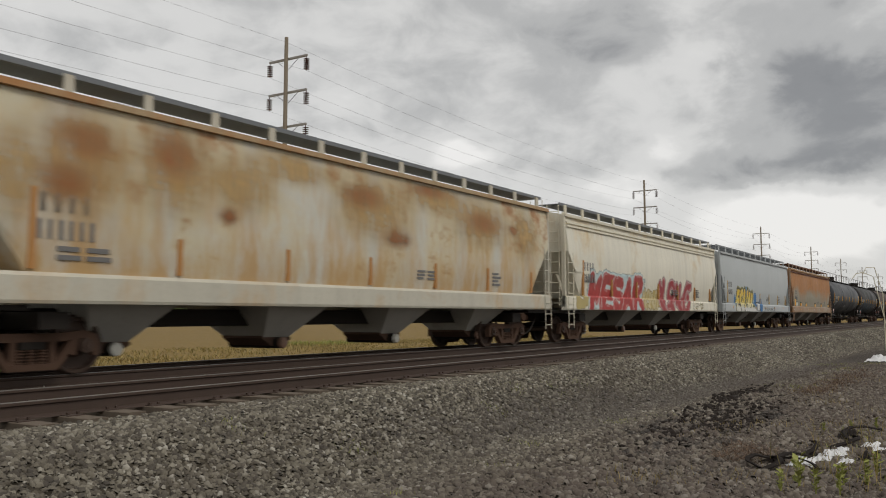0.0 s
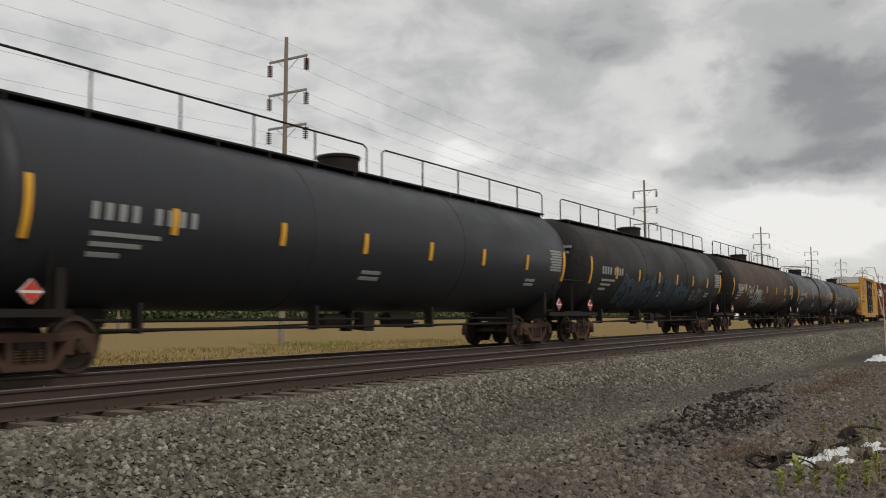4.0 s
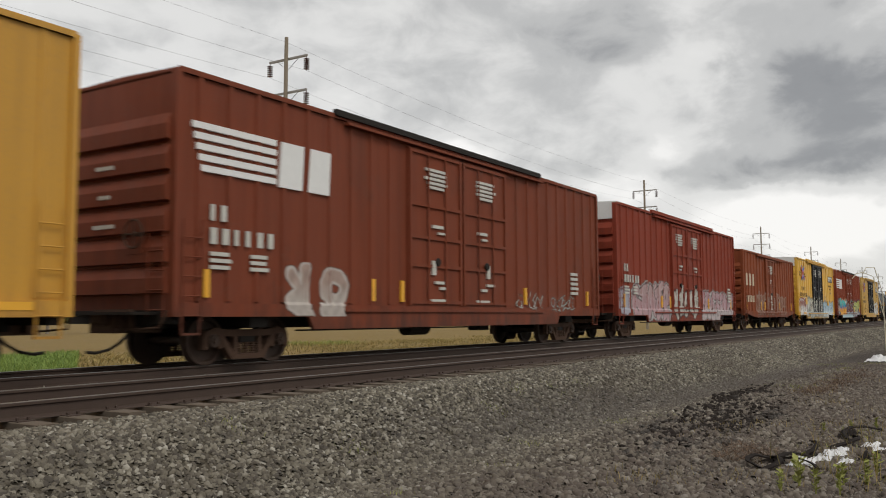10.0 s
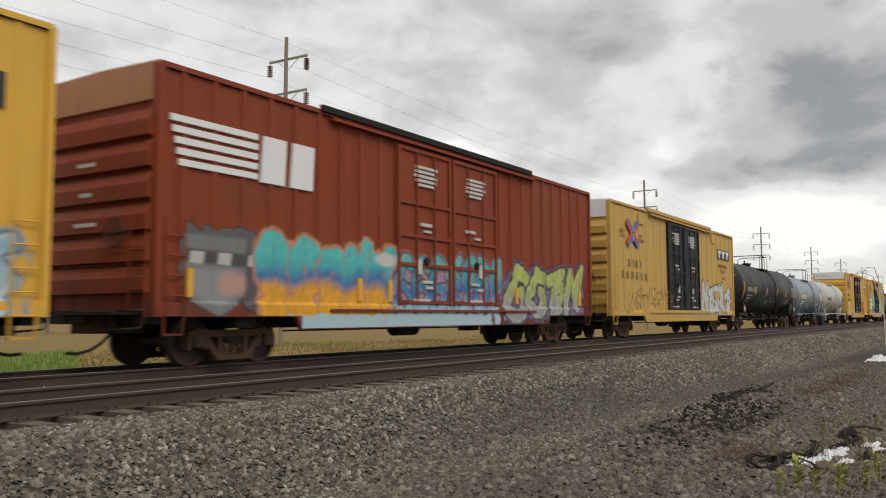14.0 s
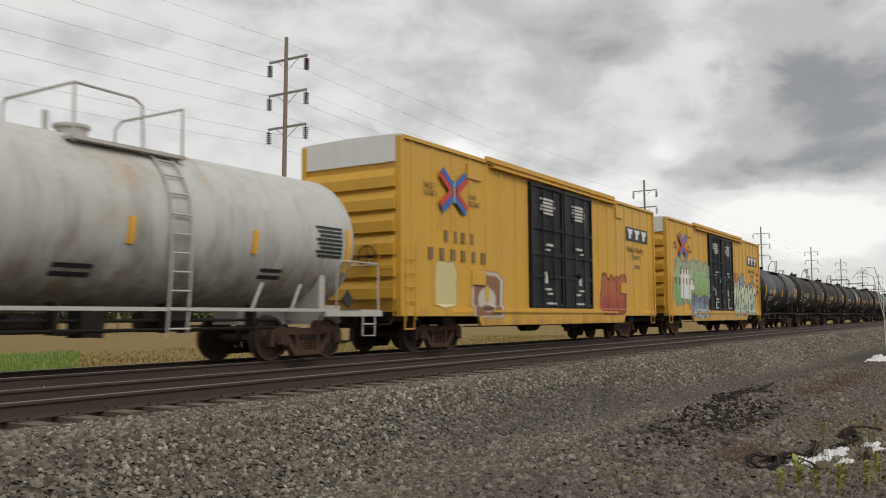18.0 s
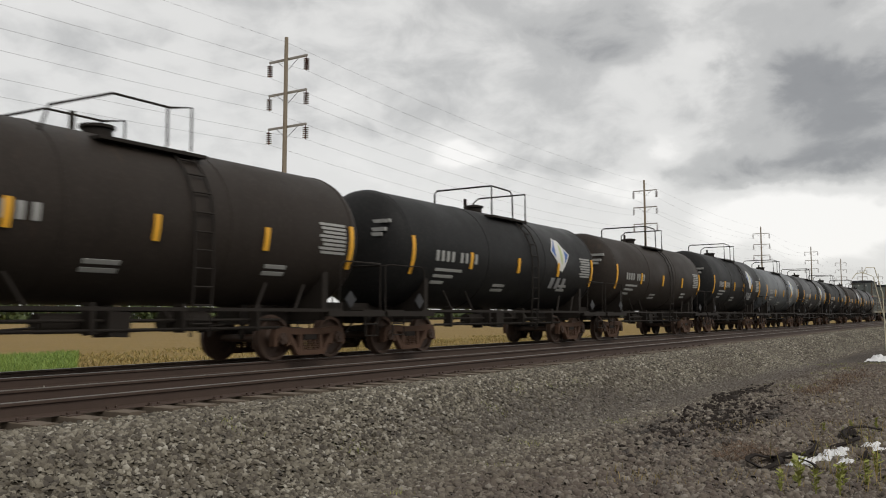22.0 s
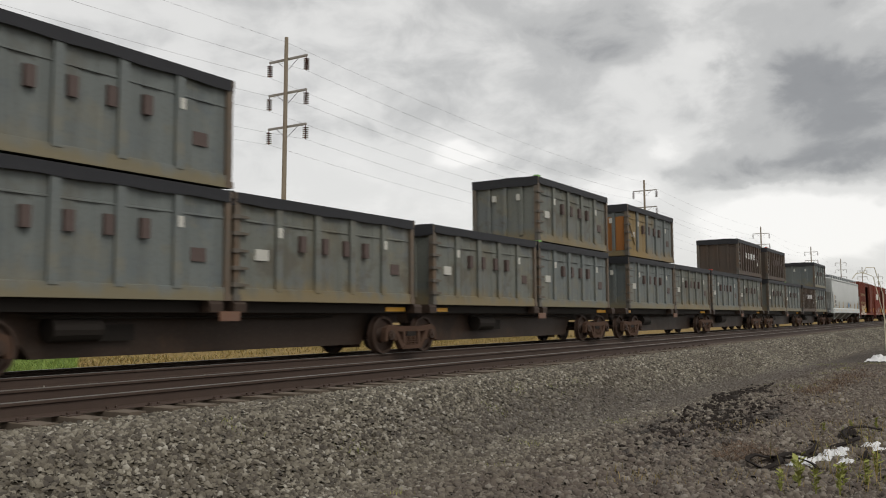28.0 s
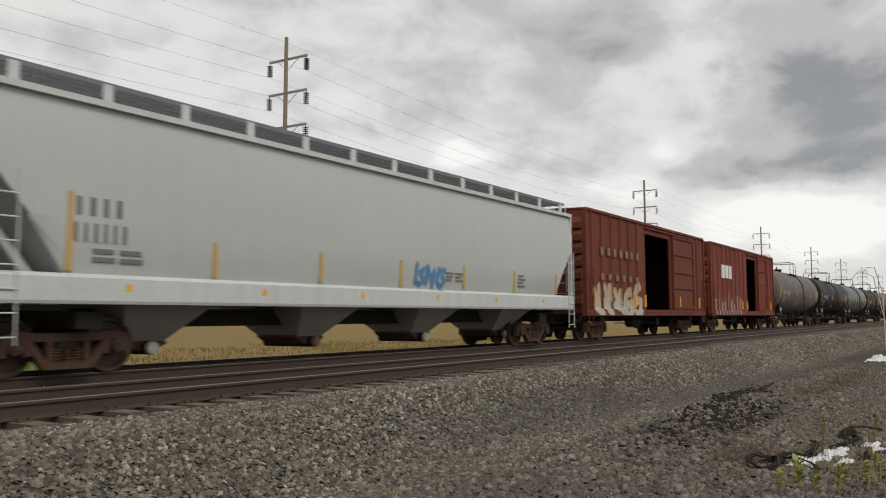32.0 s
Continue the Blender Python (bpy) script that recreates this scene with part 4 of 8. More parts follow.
# ---- tank wagon ----
def tank_car(u, L, tank_mat, label, r=1.5, zc=2.58, rail="dome", framed=False, mark="pale_mark", logo=False, strips=5, fit=None, patch=False, band=False, side_rail=None, plate=None):
    car = wagon("tank_wagon", label, "tank wagon", u)
    fit = fit or M["steel_dark"]
    SIDE[car.name] = tank_side(r, zc)
    x0, x1 = 1.0, L - 1.14
    h = 0.62
    prof = [(x0 - h * math.cos(a), r * math.sin(a)) for a in [0.02, 0.25, 0.5, 0.75, 1.0, 1.25, 1.45]] + [(x0, r), (x0 + (x1 - x0) * 0.33, r), (x0 + (x1 - x0) * 0.67, r), (x1, r)]
    prof += [(x1 + h * math.cos(a), r * math.sin(a)) for a in [1.45, 1.25, 1.0, 0.75, 0.5, 0.25, 0.02]]
    part("tank", Geo().lathe(prof, (0, 0, zc), "x", 48), tank_mat, car, smooth=True)
    mid = L * 0.5
    for xs in (x0 + 0.05, x0 + (x1 - x0) * 0.34, x0 + (x1 - x0) * 0.66, x1 - 0.05):
        seam = Geo().lathe([(xs - 0.03, r), (xs - 0.02, r + 0.012), (xs + 0.02, r + 0.012), (xs + 0.03, r)], (0, 0, zc), "x", 48)
        part("weld_seam", seam, tank_mat, car, smooth=True)
    # stub sills, saddles and end platforms
    for e, sx in ((0.0, 1), (L, -1)):
        part("stub_sill", Geo().box(min(e + sx * 0.1, e + sx * 3.4), max(e + sx * 0.1, e + sx * 3.4), -0.34, 0.34, 0.74, zc - r + 0.12), fit, car)
        sad = Geo().prism([(-1.25, 0.82), (1.25, 0.82), (1.3, 1.0), (1.32, zc - 0.75), (1.15, zc - 1.0), (0.7, zc - r + 0.2), (-0.7, zc - r + 0.2), (-1.15, zc - 1.0), (-1.32, zc - 0.75), (-1.3, 1.0)], e + sx * 1.82, e + sx * 2.0, "x")
        part("saddle", sad, fit, car)
        part("end_platform", Geo().box(min(e, e + sx * 0.75), max(e, e + sx * 0.75), -1.45, 1.45, 0.98, 1.05).box(min(e, e + sx * 2.0), max(e, e + sx * 2.0), -1.5, -1.36, 0.9, 1.02).box(min(e, e + sx * 2.0), max(e, e + sx * 2.0), 1.36, 1.5, 0.9, 1.02), fit, car)
        for s in (-1, 1):
            g = Geo()
            g.path([(e + sx * 1.6, s * 1.45, 1.02), (e + sx * 1.6, s * 1.48, 2.0), (e + sx * 1.45, s * 1.48, 2.1), (e + sx * 0.15, s * 1.48, 2.1), (e + sx * 0.05, s * 1.4, 2.08), (e + sx * 0.05, s * 0.4, 2.08)], 0.018)
            g.path([(e + sx * 0.05, s * 1.4, 2.08), (e + sx * 0.05, s * 1.4, 1.05)], 0.018)
            part("end_handrail", g, fit, car, smooth=True)
        for s in (-1, 1):
            a, c = e + sx * 0.25, e + sx * 0.7
            part("step", Geo().path([(a, s * 1.47, 1.0), (a, s * 1.47, 0.47), (c, s * 1.47, 0.47), (c, s * 1.47, 1.0)], 0.02), fit, car)
            part("step", Geo().rod((a, s * 1.47, 0.73), (c, s * 1.47, 0.73), 0.018, 6), fit, car)
    # long pipes under the belly with hangers
    run = Geo()
    for y, z in ((-0.85, 0.84), (-1.0, 0.68)):
        run.rod((2.8, y, z), (L - 2.8, y, z), 0.03, 8)
    part("brake_pipe", run, M["steel_dark"], car, smooth=True)
    hang = Geo().prism([(-0.04, 0.62), (0.04, 0.62), (0.05, 1.14), (-0.05, 1.14)], -1.04, -0.8).mesh("pipe_hanger", M["steel_dark"])
    for i in range(4):
        part("pipe_hanger", hang, None, car, at=(3.6 + i * (L - 7.2) / 3, 0, 0))
    part("brake_cylinder", Geo().rod((mid - 1.6, -0.5, 0.8), (mid - 0.8, -0.5, 0.8), 0.17, 14), M["steel_dark"], car, smooth=True)
    part("air_reservoir", Geo().rod((mid + 0.8, -0.6, 0.82), (mid + 1.8, -0.6, 0.82), 0.19, 14), M["steel_dark"], car, smooth=True)
    part("valve_box", Geo().prism([(mid - 0.6, 0.6), (mid - 0.2, 0.56), (mid - 0.15, 0.98), (mid - 0.6, 1.0)], -1.0, -0.7), M["steel_dark"], car)
    for k, (xa, xb) in enumerate(((2.9, mid - 1.5), (mid + 1.7, L - 2.9), (mid - 0.9, mid + 2.4))):
        part("brake_rod", Geo().rod((xa, -0.35 - 0.2 * k, 0.62), (xb, -0.5, 0.74), 0.022, 6), M["steel_dark"], car, smooth=True)
    for x in (3.3, L - 3.3):
        part("lever", Geo().prism([(x - 0.05, 0.45), (x + 0.05, 0.45), (x + 0.12, 1.1), (x - 0.02, 1.1)], -0.3, -0.24), M["steel_dark"], car)
    part("bottom_outlet", Geo().rod((mid, 0, 0.55), (mid, 0, zc - r + 0.1), 0.16, 14).box(mid - 0.3, mid + 0.3, -0.3, 0.3, 0.62, 0.7), M["steel_dark"], car)
    top = zc + r
    if rail == "long":
        for a, c in ((0.9, L * 0.5), (L * 0.53, L - 0.6)):
            g = Geo()
            n = 5
            g.path([(a, -0.62, top - 0.12), (a, -0.62, top + 0.6), (a + 0.15, -0.62, top + 0.68), (c - 0.15, -0.62, top + 0.68), (c, -0.62, top + 0.6), (c, -0.62, top - 0.12)], 0.022)
            for i in range(1, n):
                x = a + i * (c - a) / n
                g.rod((x, -0.62, top - 0.12), (x, -0.62, top + 0.68), 0.022, 6)
            part("top_handrail", g, fit, car, smooth=True)
        w = Geo()
        for s in (-1, 1):
            w.box(0.9, L - 0.9, s * 0.62 - 0.22, s * 0.62 + 0.22, top - 0.1, top - 0.06)
        for i in range(14):
            x = 1.2 + i * (L - 2.4) / 13
            for s in (-1, 1):
                w.prism([(s * 0.45, top - 0.1), (s * 0.84, top - 0.1), (s * 0.82, top - 0.3)], x - 0.03, x + 0.03, "x")
        part("catwalk", w, fit, car)
    if rail in ("long", "low"):
        dx = L * 0.485 if rail == "long" else mid
        part("dome", Geo().lathe([(top - 0.1, 0.5), (top + 0.32, 0.5), (top + 0.34, 0.54), (top + 0.4, 0.54), (top + 0.44, 0.4)], (dx, 0, 0), "z", 24), fit, car, smooth=True)
    if side_rail:
        # rail along the near edge of the top, on short posts
        a, c, hr = side_rail[0] if side_rail[0] > 0.8 else side_rail[0] * L, side_rail[1] * L, side_rail[2]
        ys, zb = -0.72, zc + math.sqrt(r * r - 0.72 ** 2) - 0.04
        g = Geo().path([(a, ys, zb), (a, ys, zb + hr), (a + 0.12, ys, zb + hr + 0.06), (c - 0.12, ys, zb + hr + 0.06), (c, ys, zb + hr), (c, ys, zb)], 0.022)
        n = max(3, int((c - a) / 1.7))
        for i in range(1, n):
            x = a + i * (c - a) / n
            g.rod((x, ys, zb), (x, ys, zb + hr + 0.06), 0.02, 6)
        part("top_handrail", g, fit, car, smooth=True)
        if hr > 0.5:
            part("catwalk", Geo().box(a, c, ys - 0.15, ys + 0.2, zb + 0.02, zb + 0.06), fit, car)
    if rail in ("dome", "low", "bent") and not (side_rail and side_rail[2] > 0.5):
        plat = Geo()
        for s in (-1, 1):
            plat.box(mid - 0.9, mid + 1.4, s * 0.8 - 0.25, s * 0.8 + 0.25, top - 0.26, top - 0.2)
        part("platform", plat, fit, car)
        hz = 0.66
        for s in (-1, 1):
            g = Geo()
            if rail == "bent":
                g.path([(mid - 1.9, s * 0.95, top - 0.3), (mid - 1.75, s * 0.95, top + 0.12), (mid - 0.6, s * 0.95, top + hz - 0.1), (mid + 0.6, s * 0.95, top + hz - 0.1), (mid + 1.1, s * 0.95, top + hz), (mid + 1.1, s * 0.95, top - 0.15)], 0.024)
                g.rod((mid + 0.55, s * 0.95, top - 0.15), (mid + 0.55, s * 0.95, top + hz - 0.1), 0.024, 6)
            elif s < 0:
                g.path([(mid - 0.85, -1.0, top + hz), (mid + 0.3, -1.0, top + hz - 0.02), (mid + 0.46, -1.0, top + hz - 0.12), (mid + 0.5, -1.0, top - 0.3)], 0.024)
            if g.v:
                part("top_handrail", g, fit, car, smooth=True)
        if rail != "bent":
            g = Geo()
            g.path([(mid - 0.85, -1.0, top - 0.3), (mid - 0.85, -1.0, top + hz), (mid - 0.85, 0.9, top + hz), (mid - 0.85, 1.0, top + hz - 0.08), (mid - 0.85, 1.0, top - 0.3)], 0.028)
            part("top_handrail", g, fit, car, smooth=True)
            g = Geo()
            g.path([(mid + 1.35, -1.0, top - 0.3), (mid + 1.35, -1.0, top + hz), (mid + 1.35, 0.7, top + hz), (mid + 1.35, 0.9, top + hz - 0.14), (mid + 1.35, 0.95, top - 0.3)], 0.026)
            part("top_handrail", g, fit, car, smooth=True)
        if rail != "low":
            part("manway", Geo().lathe([(top - 0.12, 0.26), (top + 0.12, 0.26), (top + 0.14, 0.31), (top + 0.19, 0.31), (top + 0.22, 0.18)], (mid - 0.2, 0, 0), "z", 20).rod((mid - 0.7, 0, top), (mid - 0.7, 0, top + 0.36), 0.05, 8), fit, car, smooth=True)
        # side ladder that follows the shell down to the frame
        lad = Geo()
        for x in (mid + 0.7, mid + 1.13):
            pts = [(x, -(r + 0.06) * math.cos(a), zc + (r + 0.06) * math.sin(a)) for a in [1.1, 0.85, 0.6, 0.3, 0.0]]
            pts += [(x, -(r + 0.06), zc - 0.9), (x, -(r - 0.02), 0.55)]
            lad.path(pts, 0.02)
        for k in range(11):
            a = 1.05 - k * 0.24
            if a > 0:
                y, z = -(r + 0.06) * math.cos(a), zc + (r + 0.06) * math.sin(a)
            else:
                y, z = -(r + 0.05), zc + a * 1.35
            lad.rod((mid + 0.7, y, z), (mid + 1.13, y, z), 0.018, 6)
        part("side_ladder", lad, fit, car, smooth=True)
    if framed:
        for s in (-1, 1):
            part("side_rail", Geo().box(1.5, L - 1.5, s * 1.45 - 0.03, s * 1.45 + 0.03, 1.0, 1.065), fit, car)
            for x in (3.0, 4.1, L - 4.1, L - 3.0):
                part("strut", Geo().rod((x, s * 1.42, 1.0), (x - 0.35 if x < mid else x + 0.35, s * 1.36, 1.55), 0.03, 6), fit, car)

    def at_height(z, lift):
        """A point of the shell's near side at a height, lifted off the plate: (y, z)."""
        a = math.asin(max(-0.999, min(0.999, (z - zc) / r)))
        return -(r + lift) * math.cos(a), zc + (r + lift) * math.sin(a)

    def on_shell(xa, xb, za, zb, mat, name="marking", lift=0.012):
        """A thin plate that follows the shell between two heights."""
        zs = [za + (zb - za) * i / 8 for i in range(9)]
        prof = [at_height(z, lift) for z in zs] + [at_height(z, -0.01) for z in reversed(zs)]
        part(name, Geo().prism(prof, xa, xb, "x"), mat, car)

    if plate:
        on_shell(plate[0], plate[0] + 0.85, plate[1], plate[1] + 0.26, M["yellow"], "warning_plate", 0.02)
        for k in range(2):
            on_shell(plate[0] + 0.08, plate[0] + 0.75, plate[1] + 0.06 + 0.1 * k, plate[1] + 0.1 + 0.1 * k, M["black_mark"], "marking", 0.024)
    if patch:
        on_shell(mid + 1.9, x1 - 0.55, zc - 0.45, zc + 0.85, M["olive_panel"], "patch_panel", 0.014)
    if band:
        part("painted_band", Geo().lathe([(mid + 1.2, r + 0.001), (mid + 1.22, r + 0.007), (mid + 2.3, r + 0.007), (mid + 2.32, r + 0.001)], (0, 0, zc), "x", 48), M["olive_panel"], car, "dusty olive-grey band round the shell", smooth=True)
    for i in range(strips):
        a = x0 + 0.1 + i * (x1 - x0 - 0.2) / (strips - 1)
        hh = 0.56 if i in (0, strips - 1) else 0.32
        on_shell(a - 0.062, a + 0.062, zc - 0.35 - hh + 0.25, zc - 0.35 + hh + 0.05, M["yellow"], "reflector", 0.03)
    ml = M[mark]
    z = zc - 0.02
    for a in (1.15, 1.4, 1.65, 1.9, 2.35, 2.6, 2.85, 3.1):
        on_shell(x0 + a, x0 + a + 0.13, z - 0.27, z, ml)
    for k in range(3):
        on_shell(x0 + 1.2, x0 + 2.5 - 0.35 * k, z - 0.52 - 0.16 * k, z - 0.45 - 0.16 * k, ml)
    for k in range(8):
        on_shell(x1 - 1.15 + 0.06 * (k % 3), x1 - 0.3, zc + 0.22 - 0.085 * k, zc + 0.275 - 0.085 * k, ml)
    for k in range(2):
        on_shell(x1 - 2.6, x1 - 2.0, zc - 0.75 - 0.13 * k, zc - 0.68 - 0.13 * k, ml)
        on_shell(mid - 1.3, mid - 0.6, zc - 0.85 - 0.13 * k, zc - 0.78 - 0.13 * k, ml)
    if logo:
        for k in range(3):
            on_shell(x1 - 3.3 + k * 0.44, x1 - 3.06 + k * 0.44, zc - 0.8, zc - 0.47, M["grey_mark"], "emblem")
    # hazard placard in its frame, brake wheel and end lettering
    for e, sx in ((0.0, 1), (L, -1)):
        a = e + sx * 1.3
        holder = part("placard", Geo().prism([(a - 0.19, 1.27), (a, 1.08), (a + 0.19, 1.27), (a, 1.46)], -1.53, -1.5), M["black_mark"] if framed else M["white"], car, "diamond hazard placard")
        if not framed:
            part("placard_band", Geo().prism([(a - 0.16, 1.29), (a, 1.45), (a + 0.16, 1.29)], -1.534, -1.52), M["red"], holder)
            part("placard_band", Geo().prism([(a - 0.16, 1.25), (a, 1.09), (a + 0.16, 1.25)], -1.534, -1.52), M["red"], holder)
    end = []
    for k, zz in enumerate((zc + 0.62, zc + 0.42, zc + 0.3)):
        yy = -0.75
        xx = x0 - h * math.sqrt(max(0.0, 1 - (yy * yy + (zz - zc) ** 2) / (r * r)))
        end.append(Geo().box(xx - 0.012, xx + 0.08, yy - 0.42 + 0.1 * k, yy + 0.42 - 0.1 * k, zz - 0.06, zz + 0.03))
    part("marking", end, ml, car)
    add_truck(car, 1.6)
    add_truck(car, L - 2.05)
    add_couplers(car, L)
    return car


# ---- boxcar ----
def boxcar(u, L, body_mat, door_mat, label, top=5.2, roof_mat=None, end_top=None, ribs=0.62, rib_depth=0.05, doors=(0.365, 0.63), plug=True, open_door=0.0, fish=True, truck=2.2, tabs=False, gable=0.0, leaves=2):
    car = wagon("boxcar", label, "boxcar", u)
    roof_mat = roof_mat or body_mat
    zs = 0.9
    d0, d1 = doors[0] * L, doors[1] * L
    half = 1.5
    wall = 0.08
    SIDE[car.name] = boxcar_side(L, half, ribs, rib_depth, d0, d1, zs, top, fish, truck)
    # side walls, with the door opening left free where a door stands open
    for s in (-1, 1):
        g = Geo()
        ya, yb = sorted((s * half, s * (half - wall)))
        hole = open_door and s < 0
        if hole:
            g.box(0.05, d0, ya, yb, zs + 0.2, top - 0.1).box(d1, L - 0.05, ya, yb, zs + 0.2, top - 0.1).box(d0, d1, ya, yb, top - 0.45, top - 0.1)
        else:
            g.box(0.05, L - 0.05, ya, yb, zs + 0.2, top - 0.1)
        part("side_wall", g, body_mat, car)
        x = 0.5
        while x < L - 0.3:
            if not (d0 - 0.15 < x < d1 + 0.15):
                y0, y1 = s * (half - 0.003), s * (half + rib_depth)
                part("rib", Geo().prism([(x - 0.07, y0), (x - 0.04, y1), (x + 0.04, y1), (x + 0.07, y0)], zs + 0.28, top - 0.1, "z"), body_mat, car)
            x += ribs
        part("top_chord", Geo().prism([(s * half, top - 0.1), (s * (half + 0.05), top - 0.1), (s * (half + 0.05), top), (s * half, top)], 0.0, L, "x"), body_mat, car)
        sill = [(0, zs), (L, zs), (L, zs + 0.24), (0, zs + 0.24)]
        if fish:
            sill = [(0, zs), (truck + 1.2, zs), (truck + 1.35, zs - 0.26), (L - truck - 1.35, zs - 0.26), (L - truck - 1.2, zs), (L, zs), (L, zs + 0.24), (0, zs + 0.24)]
        if fish == "long":
            sill = [(0, zs + 0.12), (0.4, zs + 0.12), (2.9, zs - 0.13), (L - 2.9, zs - 0.13), (L - 0.4, zs + 0.12), (L, zs + 0.12), (L, zs + 0.24), (0, zs + 0.24)]
        a, b = sorted((s * (half - 0.02), s * (half + 0.07)))
        part("side_sill", Geo().prism(sill, a, b), body_mat, car)
        for e in (0.0, L):
            part("corner_post", Geo().box(e - 0.06, e + 0.06, min(s * (half - 0.1), s * (half + 0.06)), max(s * (half - 0.1), s * (half + 0.06)), zs, top - 0.05), body_mat, car)
    part("floor", Geo().box(0.1, L - 0.1, -half + wall, half - wall, zs + 0.12, zs + 0.22), M["steel_dark"], car)
    part("centre_sill", Geo().box(0.2, L - 0.2, -0.35, 0.35, 0.68, zs + 0.12), M["steel_dark"], car)
    # roof: shallow gable of cross panels
    part("roof", Geo().prism([(-half - 0.06, top - 0.03), (0, top + 0.015 + gable), (half + 0.06, top - 0.03), (half + 0.06, top - 0.1), (-half - 0.06, top - 0.1)], 0.02, L - 0.02, "x"), roof_mat, car)
    seam = Geo().prism([(-half - 0.02, top - 0.01), (0, top + 0.035 + gable), (half + 0.02, top - 0.01), (half, top - 0.06), (-half, top - 0.06)], -0.05, 0.05, "x").mesh("roof_seam", roof_mat)
    n = max(8, int(L / 1.25))
    for i in range(n + 1):
        part("roof_seam", seam, None, car, at=(0.06 + i * (L - 0.12) / n, 0, 0))
    # ends with pressed horizontal ribs
    for e, sx in ((0.0, 1), (L, -1)):
        part("end_wall", Geo().box(min(e + sx * 0.02, e + sx * 0.09), max(e + sx * 0.02, e + sx * 0.09), -half + 0.06, half - 0.06, zs + 0.1, top - 0.02), body_mat, car)
        zz = zs + 0.4
        pitch = (top - 0.75 - zz) / 6.0
        mesh = Geo()
        while zz < top - 0.75:
            mesh.prism([(e + sx * 0.03, zz), (e - sx * 0.13, zz + pitch * 0.02), (e - sx * 0.14, zz + pitch * 0.5), (e - sx * 0.05, zz + pitch * 0.86), (e + sx * 0.03, zz + pitch * 0.92)], -half + 0.1, half - 0.1)
            zz += pitch
        part("end_ribs", mesh, body_mat, car)
        if sx > 0 and body_mat not in (Y_OLD, Y_14, Y_16, Y_20, Y_21):
            for k, wd in ((4, 0.5), (3, 0.32), (2, 0.6)):
                zm = zs + 0.4 + (k + 0.22) * pitch
                part("marking", Geo().box(-0.148, -0.1, 0.25 - wd / 2, 0.25 + wd / 2, zm, zm + 0.07), M["old_white"], car)
        if end_top:
            xa, xb = sorted((e - sx * 0.05, e + sx * 0.02))
            # the tan version carries the brightness of the light falling on that end
            part("end_panel", Geo().prism([(-half + 0.0, top - 0.66), (half - 0.0, top - 0.66), (half + 0.05, top + 0.0), (0, top + 0.04), (-half - 0.05, top + 0.0)], xa, xb, "x"), end_top, car, "oxide upper end panel, lightened for the light it faces" if end_top is TAN_ENDTOP else "white upper end panel")
        lad_x = e + 0.12 if sx > 0 else e - 0.55
        part("ladder", ladder(lad_x, -half - 0.08, 0.8, 2.6), body_mat, car)
        part("end_ladder", ladder(e - sx * 0.14, -1.4, 0.9, 2.6, along="y"), body_mat, car)
        st = Geo().box(lad_x, lad_x + 0.42, -half - 0.06, -half, 0.58, 0.62)
        for q in (lad_x, lad_x + 0.4):
            st.box(q, q + 0.03, -half - 0.05, -half - 0.02, 0.58, 0.95)
        part("step", st, body_mat, car)
        part("end_beam", Geo().box(min(e, e + sx * 0.25), max(e, e + sx * 0.25), -1.4, 1.4, zs - 0.12, zs + 0.12), M["steel_dark"], car)
        part("bolster_beam", Geo().box(e + sx * truck - 0.25, e + sx * truck + 0.25, -1.35, 1.35, 0.7, 0.98), M["steel_dark"], car)
        xa, xb = sorted((e - sx * 0.3, e + sx * 0.7))
        part("draft_gear", Geo().box(xa, xb, -0.34, 0.34, 0.62, 1.0).box(min(e, e - sx * 0.12), max(e, e - sx * 0.12), -0.5, 0.5, 0.66, 1.04), M["truck"], car)
        part("uncoupling_lever", Geo().path([(e - sx * 0.1, -1.45, 1.0), (e - sx * 0.14, -1.3, 0.72), (e - sx * 0.2, -0.5, 0.68), (e - sx * 0.32, -0.1, 0.8)], 0.018, 6), M["truck"], car)
    ring = [(-0.2, -0.65 + 0.25 * math.cos(q * math.pi / 8), 2.35 + 0.25 * math.sin(q * math.pi / 8)) for q in range(17)]
    spokes = Geo().path(ring, 0.018, 6).rod((-0.2, -0.65, 2.35), (0.0, -0.65, 2.35), 0.04, 8)
    for q in range(4):
        spokes.rod((-0.19, -0.65, 2.35), ring[q * 4], 0.012, 5)
    part("brake_wheel", spokes, M["truck"], car)
    part("brake_housing", Geo().box(-0.15, 0.0, -0.85, -0.45, 2.0, 2.3), body_mat, car)
    part("crossover_platform", Geo().box(-0.55, -0.02, -1.1, 1.1, zs + 0.04, zs + 0.09), M["steel_dark"], car)
    # raised eave over the doors
    if plug and not gable:
        for s in (-1, 1):
            ya, yb = sorted((s * (half + 0.02), s * (half + 0.12)))
            part("eave", Geo().box(0.22 * L, 0.75 * L, ya, yb, top - 0.05, top + 0.085), body_mat if end_top is WHITE_ENDTOP else M["steel_dark"], car)
    # doors
    yd = -half - 0.06
    leaves = leaves if plug else 1
    dw = (d1 - d0) / leaves
    for i in range(leaves):
        a = d0 + i * dw + (open_door if not plug else 0)
        dd = Geo().box(a + 0.03, a + dw - 0.03, yd, yd + 0.07, zs + 0.22, top - 0.24)
        door = part("door", dd, door_mat, car, "plug door" if plug else "sliding door")
        fr = Geo()
        for z in (zs + 0.3, zs + 1.2, zs + 1.9, zs + 2.7, top - 0.36):
            fr.box(a + 0.06, a + dw - 0.06, yd - 0.05, yd + 0.01, z, z + 0.08)
